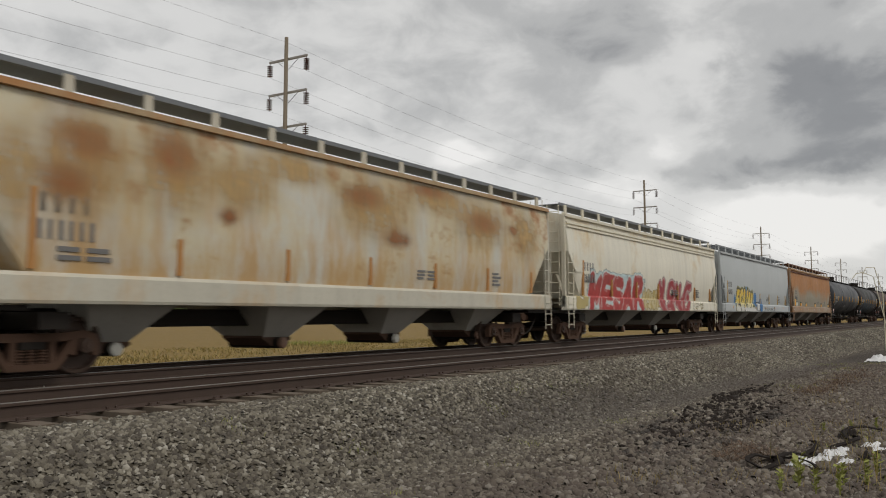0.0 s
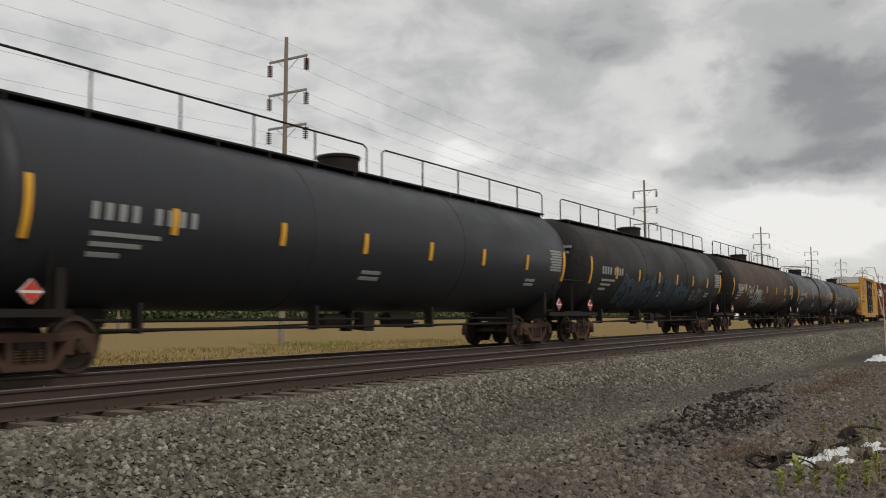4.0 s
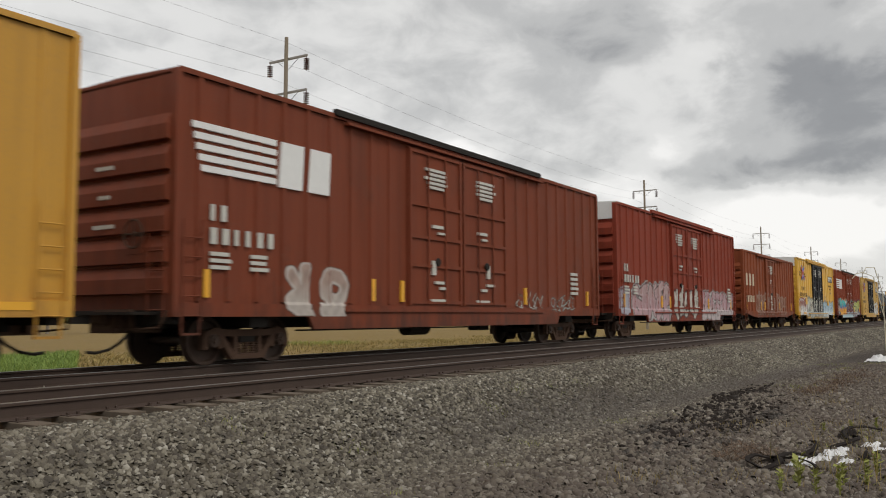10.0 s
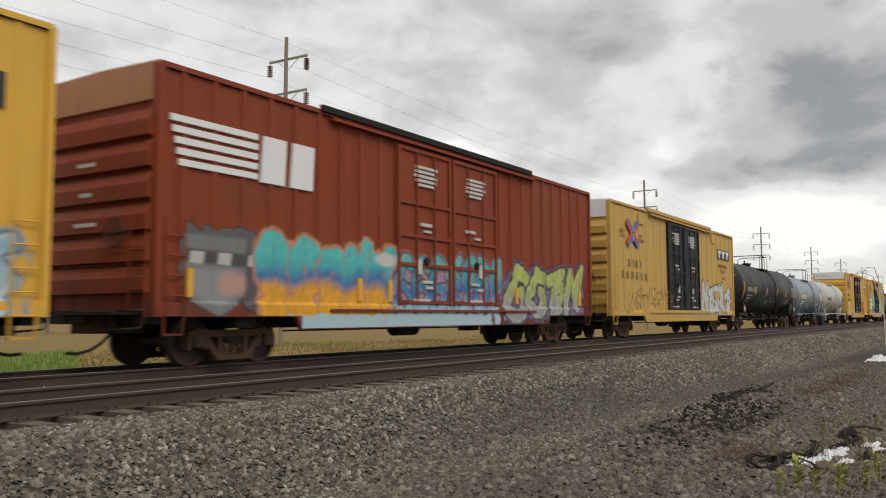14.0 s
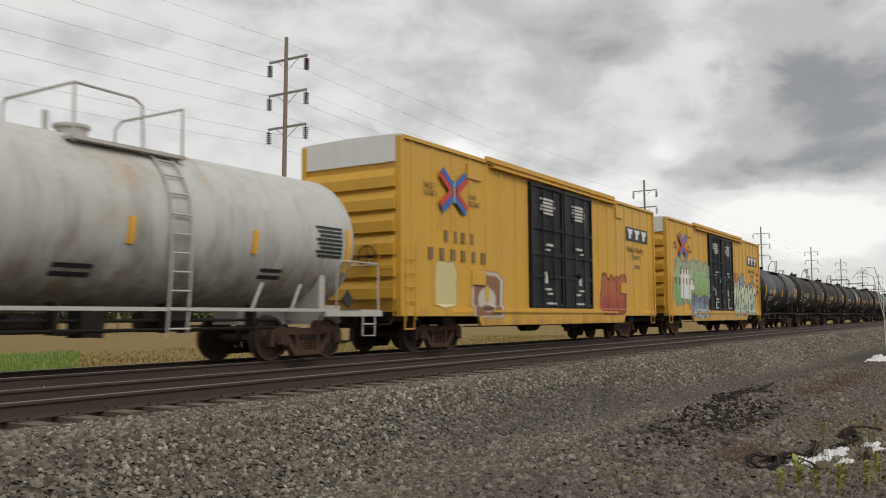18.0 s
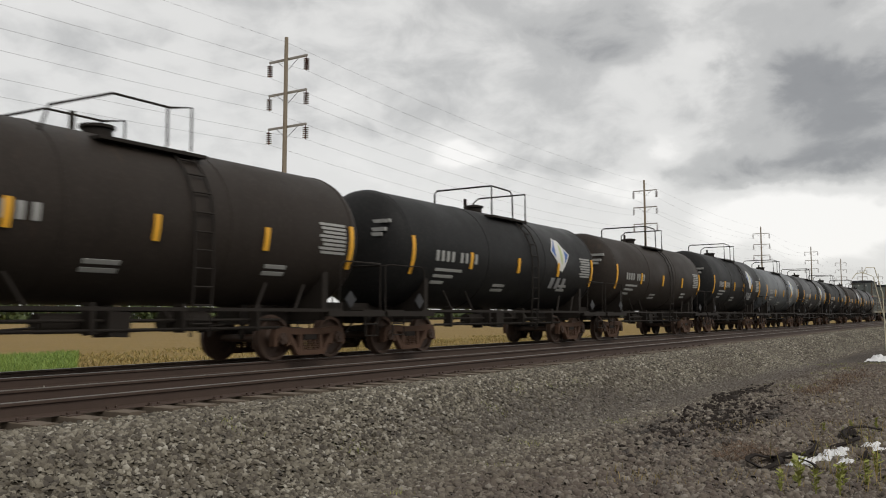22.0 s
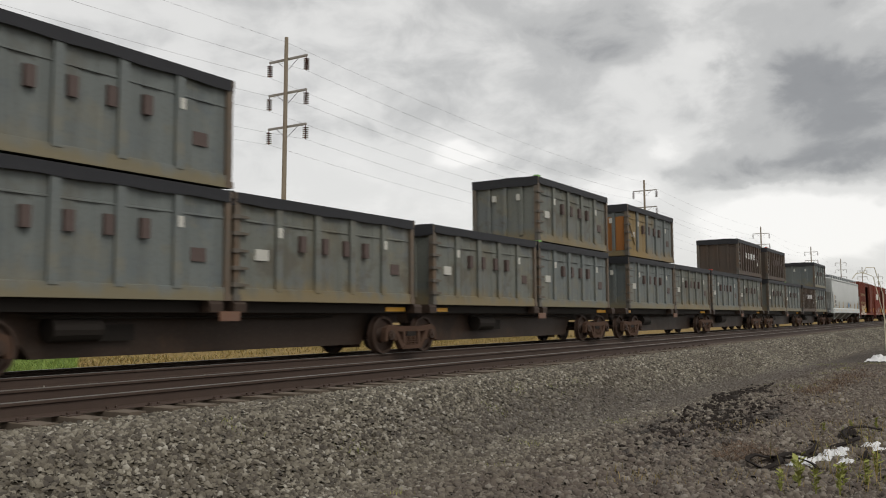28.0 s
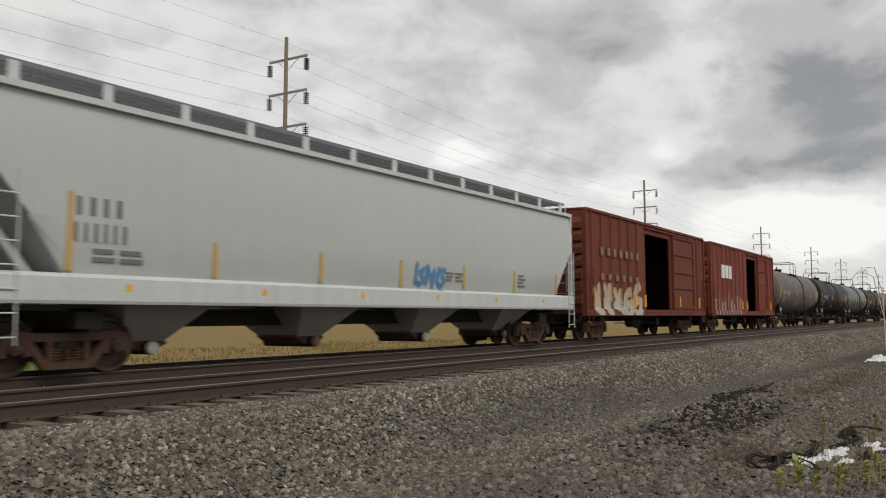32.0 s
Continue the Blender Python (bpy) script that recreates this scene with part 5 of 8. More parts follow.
        for x in (a + 0.05, a + dw - 0.14):
            fr.box(x, x + 0.09, yd - 0.055, yd + 0.01, zs + 0.26, top - 0.28)
        part("door_frame", fr, door_mat, door)
        if plug:
            rods = Geo()
            for f in (0.34, 0.66):
                x = a + dw * f
                rods.rod((x, yd - 0.05, zs + 0.3), (x, yd - 0.05, top - 0.35), 0.025, 8)
            part("locking_rod", rods, door_mat, door, smooth=True)
            part("handle_wheel", Geo().lathe([(-0.03, 0.09), (0.0, 0.11), (0.03, 0.09)], (a + dw * 0.5, yd - 0.07, zs + 1.35), "y", 16), M["steel_dark"], door, smooth=True)
            ms = []
            rng = random.Random(int(u) + i)
            for z, h, w in ((top - 0.74, 0.07, 0.95), (top - 0.85, 0.07, 0.85), (top - 0.96, 0.07, 1.0), (top - 1.07, 0.07, 0.9), (top - 1.18, 0.07, 0.7), (zs + 2.2, 0.08, 0.5), (zs + 2.05, 0.06, 0.3), (zs + 1.02, 0.36, 0.17), (zs + 0.8, 0.07, 0.42), (zs + 0.66, 0.07, 0.3), (zs + 0.36, 0.06, 0.7)):
                x = a + dw * 0.5 - w / 2 + (rng.uniform(-0.06, 0.06) if z > top - 1.3 else rng.uniform(-0.3, 0.3))
                ms.append(Geo().box(x, x + w, yd - 0.056, yd - 0.0, z, z + h))
            part("marking", ms, M["old_white"], door)
    if not plug:
        part("door_track", Geo().box(d0 - 0.1, d1 + (d1 - d0), yd - 0.03, yd + 0.05, zs + 0.14, zs + 0.2).box(d0 - 0.1, d1 + (d1 - d0), yd - 0.03, yd + 0.05, top - 0.24, top - 0.18), body_mat, car)
    else:
        part("door_track", Geo().box(d0 - 2.4, d1 + 2.4, yd - 0.06, yd + 0.02, zs + 0.1, zs + 0.16).box(d0 - 2.4, d1 + 2.4, yd - 0.1, yd + 0.02, top - 0.2, top - 0.14), body_mat, car)
    # brake gear under the floor
    under = Geo().rod((L * 0.42, -0.75, 0.62), (L * 0.42 + 0.9, -0.75, 0.62), 0.2, 14).rod((3.4, -1.2, 0.62), (L * 0.6, -0.9, 0.6), 0.02, 6).box(L * 0.6, L * 0.6 + 0.5, -1.0, -0.6, 0.5, 0.8)
    part("brake_gear", under, M["steel_dark"], car)
    add_truck(car, truck)
    add_truck(car, L - truck)
    if tabs:
        for x in (0.62, d0 - 1.4, d0 - 0.25, d1 + 1.2, L - 1.05):
            part("reflector", Geo().box(x, x + 0.13, -half - rib_depth - 0.006, -half + 0.004, zs + 0.34, zs + 0.84), M["yellow"], car)
    add_couplers(car, L)
    return car


# ---- articulated flat wagon and refuse containers ----
def flat_unit(u, L, label, first):
    car = wagon("container_flat", label, "flat wagon", u)
    # the spine deepens between the trucks; the middle truck is shared by two units
    a, b = (2.75, L - 1.2) if first else (1.2, L - 2.75)
    part("spine", Geo().prism([(0.1, 0.74), (a, 0.74), (a + 0.4, 0.24), (b - 0.4, 0.24), (b, 0.74), (L - 0.1, 0.74), (L - 0.1, 1.02), (0.1, 1.02)], -0.5, 0.5), M["flat"], car)
    for x in (0.25, L * 0.5 - 0.3, L * 0.5 + 0.3, L - 0.25):
        part("crossbeam", Geo().prism([(-1.25, 0.98), (1.25, 0.98), (1.25, 1.14), (1.2, 1.2), (-1.2, 1.2), (-1.25, 1.14)], x - 0.16, x + 0.16, "x"), M["flat"], car)
    for s in (-1, 1):
        # black bar added to close the slit under the containers, where only shade lies
        part("dark_gap_bar", Geo().box(0.2, L - 0.2, s * 0.95 - 0.05, s * 0.95 + 0.05, 0.98, 1.196), M["steel_dark"], car)
        for xx in (0.5, L - 1.3):
            part("reflector", Geo().box(xx, xx + 0.8, min(s * 0.99, s * 1.02), max(s * 0.99, s * 1.02), 1.02, 1.12), M["yellow"], car)
        part("reflector", Geo().box(L * 0.5 - 0.25, L * 0.5 + 0.25, s * 1.28 - 0.02, s * 1.28 + 0.02, 0.82, 1.0), M["rust_plate"], car)
    part("brake_gear", Geo().rod((3.3, -0.7, 0.7), (4.2, -0.7, 0.7), 0.2, 14).box(3.5, 5.0, -0.62, -0.5, 0.5, 0.78).rod((3.0, -0.75, 0.9), (L - 3.0, -0.75, 0.9), 0.03, 6), M["steel_dark"], car)
    if first:
        add_truck(car, 1.4)
        add_truck(car, L - 0.25)
    else:
        add_truck(car, L - 1.4)
    add_couplers(car, L, (first, not first))
    return car


CONT_H, CONT_L = 2.06, 6.06


def container(u, z, mat, label, word="faint_red", tarp=True, seed=0):
    c = wagon("refuse_container", label, "container", u)
    c.location.z = z
    c["group"] = "containers on the flat wagons"
    H, Lc, w = CONT_H, CONT_L, 1.22
    for s in (-1, 1):
        # pressed side sheet with shallow vertical folds between the posts
        ya, yb = s * (w - 0.07), s * (w - 0.11)
        prof = [(0.08, ya)]
        for k in range(5):
            a = 0.05 + k * 0.2 * (Lc - 0.1)
            for q, off in ((0.3, 0.0), (0.34, 0.02), (0.66, 0.02), (0.7, 0.0)):
                prof.append((a + q * 0.2 * (Lc - 0.1), ya - s * off))
        prof += [(Lc - 0.08, ya), (Lc - 0.08, yb), (0.08, yb)]
        part("side_panel", Geo().prism(prof, 0.12, H - 0.1, "z"), mat, c)
    for x in (0.08, Lc - 0.12):
        part("end_panel", Geo().box(x, x + 0.04, -w + 0.112, w - 0.112, 0.12, H - 0.1), mat, c)
    part("floor", Geo().box(0.122, Lc - 0.122, -w + 0.112, w - 0.112, 0.12, 0.2), mat, c)
    for x in (0.0, Lc - 0.14):
        for s in (-w, w - 0.14):
            part("corner_post", Geo().box(x, x + 0.14, s, s + 0.14, 0.0, H).box(x - 0.01, x + 0.17, s - 0.01, s + 0.15, 0.0, 0.12).box(x - 0.01, x + 0.17, s - 0.01, s + 0.15, H - 0.12, H), M["cont_post"], c)
    for s in (-1, 1):
        part("side_rail", Geo().box(0.14, Lc - 0.14, s * (w - 0.06) - 0.05, s * (w - 0.06) + 0.05, H - 0.14, H - 0.04).prism([(s * w, 0.0), (s * (w - 0.12), 0.0), (s * (w - 0.1), 0.26), (s * (w - 0.02), 0.24)], 0.14, Lc - 0.14, "x"), mat, c)
        post = Geo().box(-0.09, 0.09, s * (w - 0.05) - 0.05, s * (w - 0.05) + 0.045, 0.2, H - 0.12).mesh("post", mat)
        for f in (0.2, 0.4, 0.6, 0.8) if mat is not C_BROWN else [k / 10 for k in range(1, 10)]:
            part("post", post, None, c, at=(0.05 + f * (Lc - 0.1), 0, 0))
    for e in (0.03, Lc - 0.11):
        eg = Geo()
        for y in (-0.6, 0.0, 0.6):
            eg.box(e - 0.02, e + 0.1, y - 0.06, y + 0.06, 0.15, H - 0.12)
        eg.box(e - 0.02, e + 0.1, -w + 0.14, w - 0.14, 0.0, 0.2).box(e - 0.02, e + 0.1, -w + 0.14, w - 0.14, H - 0.16, H - 0.06)
        part("end_frame", eg, mat, c)
    hinge = Geo().prism([(-0.06, -0.035), (0.02, -0.045), (0.1, -0.03), (0.34, -0.02), (0.34, 0.02), (0.1, 0.035), (0.02, 0.045), (-0.06, 0.035)], -w - 0.035, -w + 0.06).mesh("door_hinge", M["cont_post"])
    for z2 in (0.3, 0.62, 0.95, 1.28, 1.6):
        part("door_hinge", hinge, None, c, at=(0, 0, z2))
    # pressed fold along the upper side
    part("side_strip", Geo().prism([(-w + 0.075, 1.53), (-w + 0.052, 1.535), (-w + 0.052, 1.56), (-w + 0.075, 1.57)], 0.14, Lc - 0.14, "x"), mat, c)
    if tarp:
        rng = random.Random(seed)
        t = Geo()
        nx, ny = 14, 6
        for i in range(nx + 1):
            for j in range(ny + 1):
                x, y = 0.05 + i * (Lc - 0.1) / nx, -w - 0.01 + j * (2 * w + 0.02) / ny
                t.v.append((x, y, H + 0.0 + (0.06 * math.sin(math.pi * j / ny) + rng.uniform(-0.02, 0.02))))
        for i in range(nx):
            for j in range(ny):
                a = i * (ny + 1) + j
                t.f.append((a, a + 1, a + ny + 2, a + ny + 1))
        # hanging hem
        for y in (-w - 0.012, w + 0.012):
            for i in range(nx):
                x0, x1 = 0.05 + i * (Lc - 0.1) / nx, 0.05 + (i + 1) * (Lc - 0.1) / nx
                lo0, lo1 = H - 0.2 + 0.014 * math.sin(i * 1.7 + seed), H - 0.2 + 0.014 * math.sin((i + 1) * 1.7 + seed)
                t.prism([(x0, lo0), (x1, lo1), (x1, H + 0.01), (x0, H + 0.01)], y - 0.008, y + 0.008)
        for x in (-0.02, Lc + 0.004):
            for j in range(ny):
                y0, y1 = -w + j * 2 * w / ny, -w + (j + 1) * 2 * w / ny
                l0, l1 = H - 0.26 + 0.02 * math.sin(j * 1.9 + seed), H - 0.26 + 0.02 * math.sin((j + 1) * 1.9 + seed)
                t.prism([(y0, l0), (y1, l1), (y1, H + 0.03), (y0, H + 0.03)], x, x + 0.016, "x")
        part("tarpaulin", t, M["tarp"], c, "black tarpaulin tied over the top")
    # company word as four plain blocks, white label patches
    for k in range(4):
        x = Lc * 0.31 + k * 0.72
        part("lettering", Geo().box(x, x + 0.17, -w - 0.006, -w + 0.09, H * 0.5, H * 0.5 + 0.34), M[word], c)
    if mat is not C_BROWN:
        part("label_patch", Geo().box(0.62, 0.98, -w + 0.055, -w + 0.09, 0.8, 1.02), M["old_white"], c)
        part("label_patch", Geo().box(1.19, 1.32, -w - 0.012, -w + 0.06, 1.28, 1.48), M["old_white"], c)
        part("label_patch", Geo().box(4.8, 4.92, -w - 0.012, -w + 0.06, 1.28, 1.48), M["old_white"], c)
    if mat is C_BROWN:
        part("diagonal_brace", Geo().stroke([(4.1, 1.15), (5.4, 0.95)], 0.05, -w - 0.005, 0.02), mat, c)
        part("diagonal_brace", Geo().stroke([(4.9, 1.2), (5.9, 1.62)], 0.05, -w - 0.008, 0.02), mat, c)
        for k in range(4):
            part("marking", Geo().box(0.42, 0.64, -w + 0.035, -w + 0.09, 0.66 + k * 0.2, 0.73 + k * 0.2), M["grey_mark"], c)
    if mat is C_ORANGE:
        for y0, y1 in ((-1.04, -0.68), (-0.52, -0.2)):
            part("rusted_panel", Geo().box(0.06, 0.09, y0, y1, 0.22, 1.6), M["orange_rust"], c, "bare orange rust on the end sheet")
        part("diagonal_brace", Geo().prism([(0.2, 1.5), (0.3, 1.52), (1.05, 0.5), (0.95, 0.48)], -w + 0.03, -w + 0.07), mat, c)
    part("marking", Geo().box(5.15, 5.5, -w + 0.055, -w + 0.09, 0.7, 0.95), M[word], c)
    for y in (-0.5, 0.4) if mat is not C_BROWN else ():
        part("end_patch", Geo().box(-0.012, 0.09, y - 0.06, y + 0.06, 1.35, 1.55), M["old_white"], c)
    if seed % 3 == 0:
        part("corner_lock", Geo().box(0.0, 0.2, -w - 0.012, -w + 0.16, H + 0.0, H + 0.07), M["red"] if seed % 2 == 0 else M["green"], c, "painted corner lock")
    return c


# ---- power line ----
POLE_Y = 27.0
POLES = [-34.0, 43.6, 118.5, 195.5, 261.0, 322.0, 385.0, 450.0, 515.0]
POLE_TOP = 20.4
ARMS = (18.9, 16.5, 14.1)


def utility_pole(x):
    p = thing("utility_pole", "tall wooden power pole with three crossarms and brown insulators", "utility pole", "power line poles", (x, POLE_Y, 0))
    part("post", Geo().rod((0, 0, -1.0), (0, 0, POLE_TOP), 0.2, 14, 0.13), M["pole"], p, smooth=True)
    for z in ARMS:
        part("crossarm", Geo().box(0.14, 0.26, -1.75, 1.75, z - 0.07, z + 0.07), M["arm"], p)
        br = Geo()
        for s in (-1, 1):
            br.rod((0.2, s * 1.0, z - 0.05), (0.16, s * 0.08, z - 0.75), 0.02, 6)
        part("arm_brace", br, M["wire"], p)
        for s in (-1.7, 1.7):
            ins = Geo().rod((0.2, s, z - 1.08), (0.2, s, z - 0.06), 0.025, 6)
            for k in range(6):
                zz = z - 0.25 - k * 0.14
                ins.lathe([(zz - 0.06, 0.06), (zz - 0.02, 0.22), (zz + 0.02, 0.06)], (0.2, s, 0), "z", 12)
            part("insulator", ins, M["insulator"], p)
    return p


for i, x in enumerate(POLES):
    pole = utility_pole(x)
    if i == 1:
        # the nearest pole leans a little along the line
        pole.location.x -= 0.24
        pole.rotation_euler = (0, 0.0115, 0)


def wire(x0, x1, y, z, sag, r):
    g = Geo()
    n = 14
    pts = []
    for i in range(n + 1):
        t = i / n
        pts.append((x0 + (x1 - x0) * t, y, z - sag * 4 * t * (1 - t)))
    g.path(pts, r, 4)
    ob = new("power_wire", g.mesh("power_wire", M["wire"], True))
    tagged(ob, "thin grey power line wire strung between poles", "power line", "power line wires")


for a, b in zip(POLES, POLES[1:]):
    for z in ARMS:
        for s in (-1.7, 1.7):
            wire(a + 0.2, b + 0.2, POLE_Y + s, z - 1.08, 1.1, 0.008)
    wire(a, b, POLE_Y + 0.1, POLE_TOP - 0.3, 0.8, 0.007)

# ---- loose ballast, grass, litter ----
def stone_material():
    m, nt, b, co = surface("crushed_stone", 0.85)
    g = nt.nodes.new("ShaderNodeNewGeometry")
    c = ramp(nt, g.outputs["Random Per Island"], [(0.0, (0.034, 0.028, 0.02)), (0.35, (0.108, 0.093, 0.068)), (0.7, (0.205, 0.182, 0.135)), (0.92, (0.31, 0.282, 0.22)), (1.0, (0.5, 0.47, 0.4))])
    lane = noise_tex(nt, mapped(nt, co, (0.22, 0.55, 0), (4, 1, 0)), 1.0, 5, 0.6)
    c = mix_col(nt, ramp(nt, lane.outputs[0], [(0.45, (0, 0, 0)), (0.65, (0.45, 0.45, 0.45))]), c, (0.08, 0.062, 0.045))
    sy = nt.nodes.new("ShaderNodeSeparateXYZ")
    link(nt, co, sy.inputs[0])
    soil = ramp(nt, math_node(nt, "MULTIPLY", math_node(nt, "ADD", sy.outputs[1], 10.0), 0.3), [(0.1, (0.5, 0.5, 0.5)), (0.75, (0, 0, 0))])
    c = mix_col(nt, soil, c, (0.105, 0.072, 0.06))
    c = mix_col(nt, lane_mask(nt, co), c, (0.068, 0.056, 0.05))
    c = mix_col(nt, spoil_mask(nt, co), c, (0.022, 0.018, 0.016))
    n = noise_tex(nt, co, 40, 3, 0.6)
    link(nt, mix_col(nt, math_node(nt, "MULTIPLY", n.outputs[0], 0.5), c, (0.07, 0.06, 0.05)), b.inputs["Base Color"])
    return m


M["stone"] = stone_material()
M["clod"] = plain("dark_earth_clods", (0.026, 0.021, 0.018), 0.95, 0, 0.5, 12, 0.3, 0.1)


def scatter_stones(name, label, count, x_range, y_range, size, seed, mat="stone", heap=False):
    rng = np.random.default_rng(seed)
    # nearer stretches get more stones
    t = rng.random(count) ** 1.6
    xs = x_range[0] + (x_range[1] - x_range[0]) * t
    ys = rng.uniform(y_range[0], y_range[1], count)
    if heap:
        xs = rng.normal(sum(x_range) / 2, (x_range[1] - x_range[0]) / 4, count)
        ys = rng.normal(sum(y_range) / 2, (y_range[1] - y_range[0]) / 4, count) + 0.1 * np.sin(xs * 2.1)
    rock = np.array([(1, 0, -0.2), (0.35, 0.9, 0.1), (-0.8, 0.6, -0.15), (-0.75, -0.65, 0.15), (0.3, -0.95, -0.1), (0.6, 0.15, 0.62), (-0.35, 0.5, 0.7), (-0.2, -0.55, 0.66)])
    faces = np.array([(0, 1, 5), (1, 6, 5), (1, 2, 6), (2, 3, 6), (3, 7, 6), (3, 4, 7), (4, 5, 7), (4, 0, 5), (5, 6, 7)])
    k = len(rock)
    a = rng.uniform(0, 2 * np.pi, count)
    s = size * rng.uniform(0.5, 1.35, (count, 1, 1))
    v = rock[None] + rng.uniform(-0.18, 0.18, (count, k, 3))
    v = v * np.stack([rng.uniform(0.8, 1.3, count), rng.uniform(0.6, 1.0, count), rng.uniform(0.75, 1.45, count)], 1)[:, None, :] * s
    tilt = rng.uniform(-0.8, 0.8, count)[:, None]
    y2 = v[:, :, 1] * np.cos(tilt) - v[:, :, 2] * np.sin(tilt)
    z2 = v[:, :, 1] * np.sin(tilt) + v[:, :, 2] * np.cos(tilt)
    x3 = v[:, :, 0] * np.cos(a)[:, None] - y2 * np.sin(a)[:, None]
    y3 = v[:, :, 0] * np.sin(a)[:, None] + y2 * np.cos(a)[:, None]
    zs = np.array([ground_height(x, y) for x, y in zip(xs, ys)])
    v = np.stack([x3 + xs[:, None], y3 + ys[:, None], z2 + zs[:, None] + s[:, :, 0] * 0.08], 2).reshape(-1, 3)
    f = (faces[None] + (np.arange(count) * k)[:, None, None]).reshape(-1, 3)
    me = bpy.data.meshes.new(name)
    me.vertices.add(len(v))
    me.vertices.foreach_set("co", v.ravel())
    me.loops.add(f.size)
    me.loops.foreach_set("vertex_index", f.ravel())
    me.polygons.add(len(f))
    me.polygons.foreach_set("loop_start", np.arange(0, f.size, 3))
    me.polygons.foreach_set("loop_total", np.full(len(f), 3))
    me.update()
    me.materials.append(M[mat])
    return tagged(new(name, me), label, "gravel", "", "stuff")


scatter_stones("ballast", "coarse grey crushed stone beside the rails", 70000, (1.5, 34.0), (-8.4, -4.85), 0.031, 1)
scatter_stones("ballast", "coarse grey crushed stone between the rails", 12000, (2.0, 40.0), (-4.7, 1.6), 0.036, 2)
scatter_stones("loose_gravel", "fine dark loose gravel on the ground", 48000, (4.5, 34.0), (-12.5, -7.6), 0.024, 3)
scatter_stones("loose_gravel", "brown lumps among the fine gravel", 13000, (5.5, 30.0), (-12.5, -8.2), 0.042, 6)
scatter_stones("ballast", "grey crushed stone farther along the bed", 26000, (30.0, 80.0), (-8.2, -4.85), 0.04, 4)


scatter_stones("dirt_clods", "clods of dark dirt pushed up beside the track", 380, (15.6, 21.4), (-9.0, -8.45), 0.055, 9, "clod", True)
scatter_stones("dirt_clods", "clods of dark dirt strewn over the gravel", 600, (11.0, 18.0), (-10.2, -8.7), 0.05, 10, "clod", True)


def leaf_material(name, a, b2):
    m, nt, b, co = surface(name, 0.7)
    g = nt.nodes.new("ShaderNodeNewGeometry")
    link(nt, ramp(nt, g.outputs["Random Per Island"], [(0.0, a), (1.0, b2)]), b.inputs["Base Color"])
    return m


M["grass_green"] = leaf_material("fresh_green_grass", (0.1, 0.18, 0.03), (0.24, 0.32, 0.06))
M["grass_dry"] = leaf_material("dry_straw_grass", (0.13, 0.11, 0.028), (0.38, 0.27, 0.09))
M["leaf"] = leaf_material("yellow_green_weed_leaves", (0.12, 0.15, 0.03), (0.34, 0.34, 0.08))
M["tree_leaf"] = leaf_material("dull_green_tree_leaves", (0.03, 0.05, 0.012), (0.09, 0.115, 0.03))


def blades(name, label, mat, count, x_range, y_range, h_range, width, seed, lean=0.4, clump=0.0, centres=40, skew=0.0):
    rng = random.Random(seed)
    v, f = [], []
    mids = [(rng.uniform(*x_range), rng.uniform(*y_range)) for _ in range(centres)]
    for _ in range(count):
        if clump:
            cx, cy = rng.choice(mids)
            x, y = rng.gauss(cx, clump), rng.gauss(cy, clump)
        else:
            x, y = rng.uniform(*x_range), rng.uniform(*y_range)
        x += skew * (y - y_range[0])
        z = ground_height(x, y) - 0.02
        h = rng.uniform(*h_range)
        a = rng.uniform(0, 6.283)
        dx, dy = math.cos(a) * width, math.sin(a) * width
        lx, ly = rng.gauss(0, lean) * h, rng.gauss(0, lean) * h
        n = len(v)
        v += [(x - dx, y - dy, z), (x + dx, y + dy, z), (x + lx * 0.4 + dx * 0.7, y + ly * 0.4 + dy * 0.7, z + h * 0.6), (x + lx * 0.4 - dx * 0.7, y + ly * 0.4 - dy * 0.7, z + h * 0.6), (x + lx, y + ly, z + h)]
        f += [(n, n + 1, n + 2, n + 3), (n + 3, n + 2, n + 4)]
    me = bpy.data.meshes.new(name)
    me.from_pydata(v, [], f)
    me.materials.append(mat)
    return tagged(new(name, me), label, "grass", "", "stuff")


blades("green_grass", "fresh green grass growing behind the track", M["grass_green"], 20000, (8.0, 17.4), (12.0, 26.0), (0.12, 0.4), 0.018, 1, skew=0.708)
blades("dry_grass", "dry yellow field grass behind the track", M["grass_dry"], 30000, (13.0, 75.0), (5.0, 26.0), (0.05, 0.22), 0.025, 2, lean=0.7, clump=1.4, centres=220)
blades("green_grass", "yellow-green tufts at the pole's foot", M["leaf"], 800, (43.0, 48.0), (24.0, 28.0), (0.12, 0.4), 0.02, 3, clump=0.8, centres=8)
blades("gravel_grass", "sparse green tufts growing through the gravel", M["leaf"], 700, (4.0, 16.0), (-8.6, -6.2), (0.03, 0.1), 0.004, 4, clump=0.12, centres=14)
blades("verge_grass", "thin dry grass on the dark gravel", M["grass_dry"], 1500, (9.0, 26.0), (-12.2, -9.6), (0.03, 0.14), 0.004, 5, clump=0.3, centres=26)


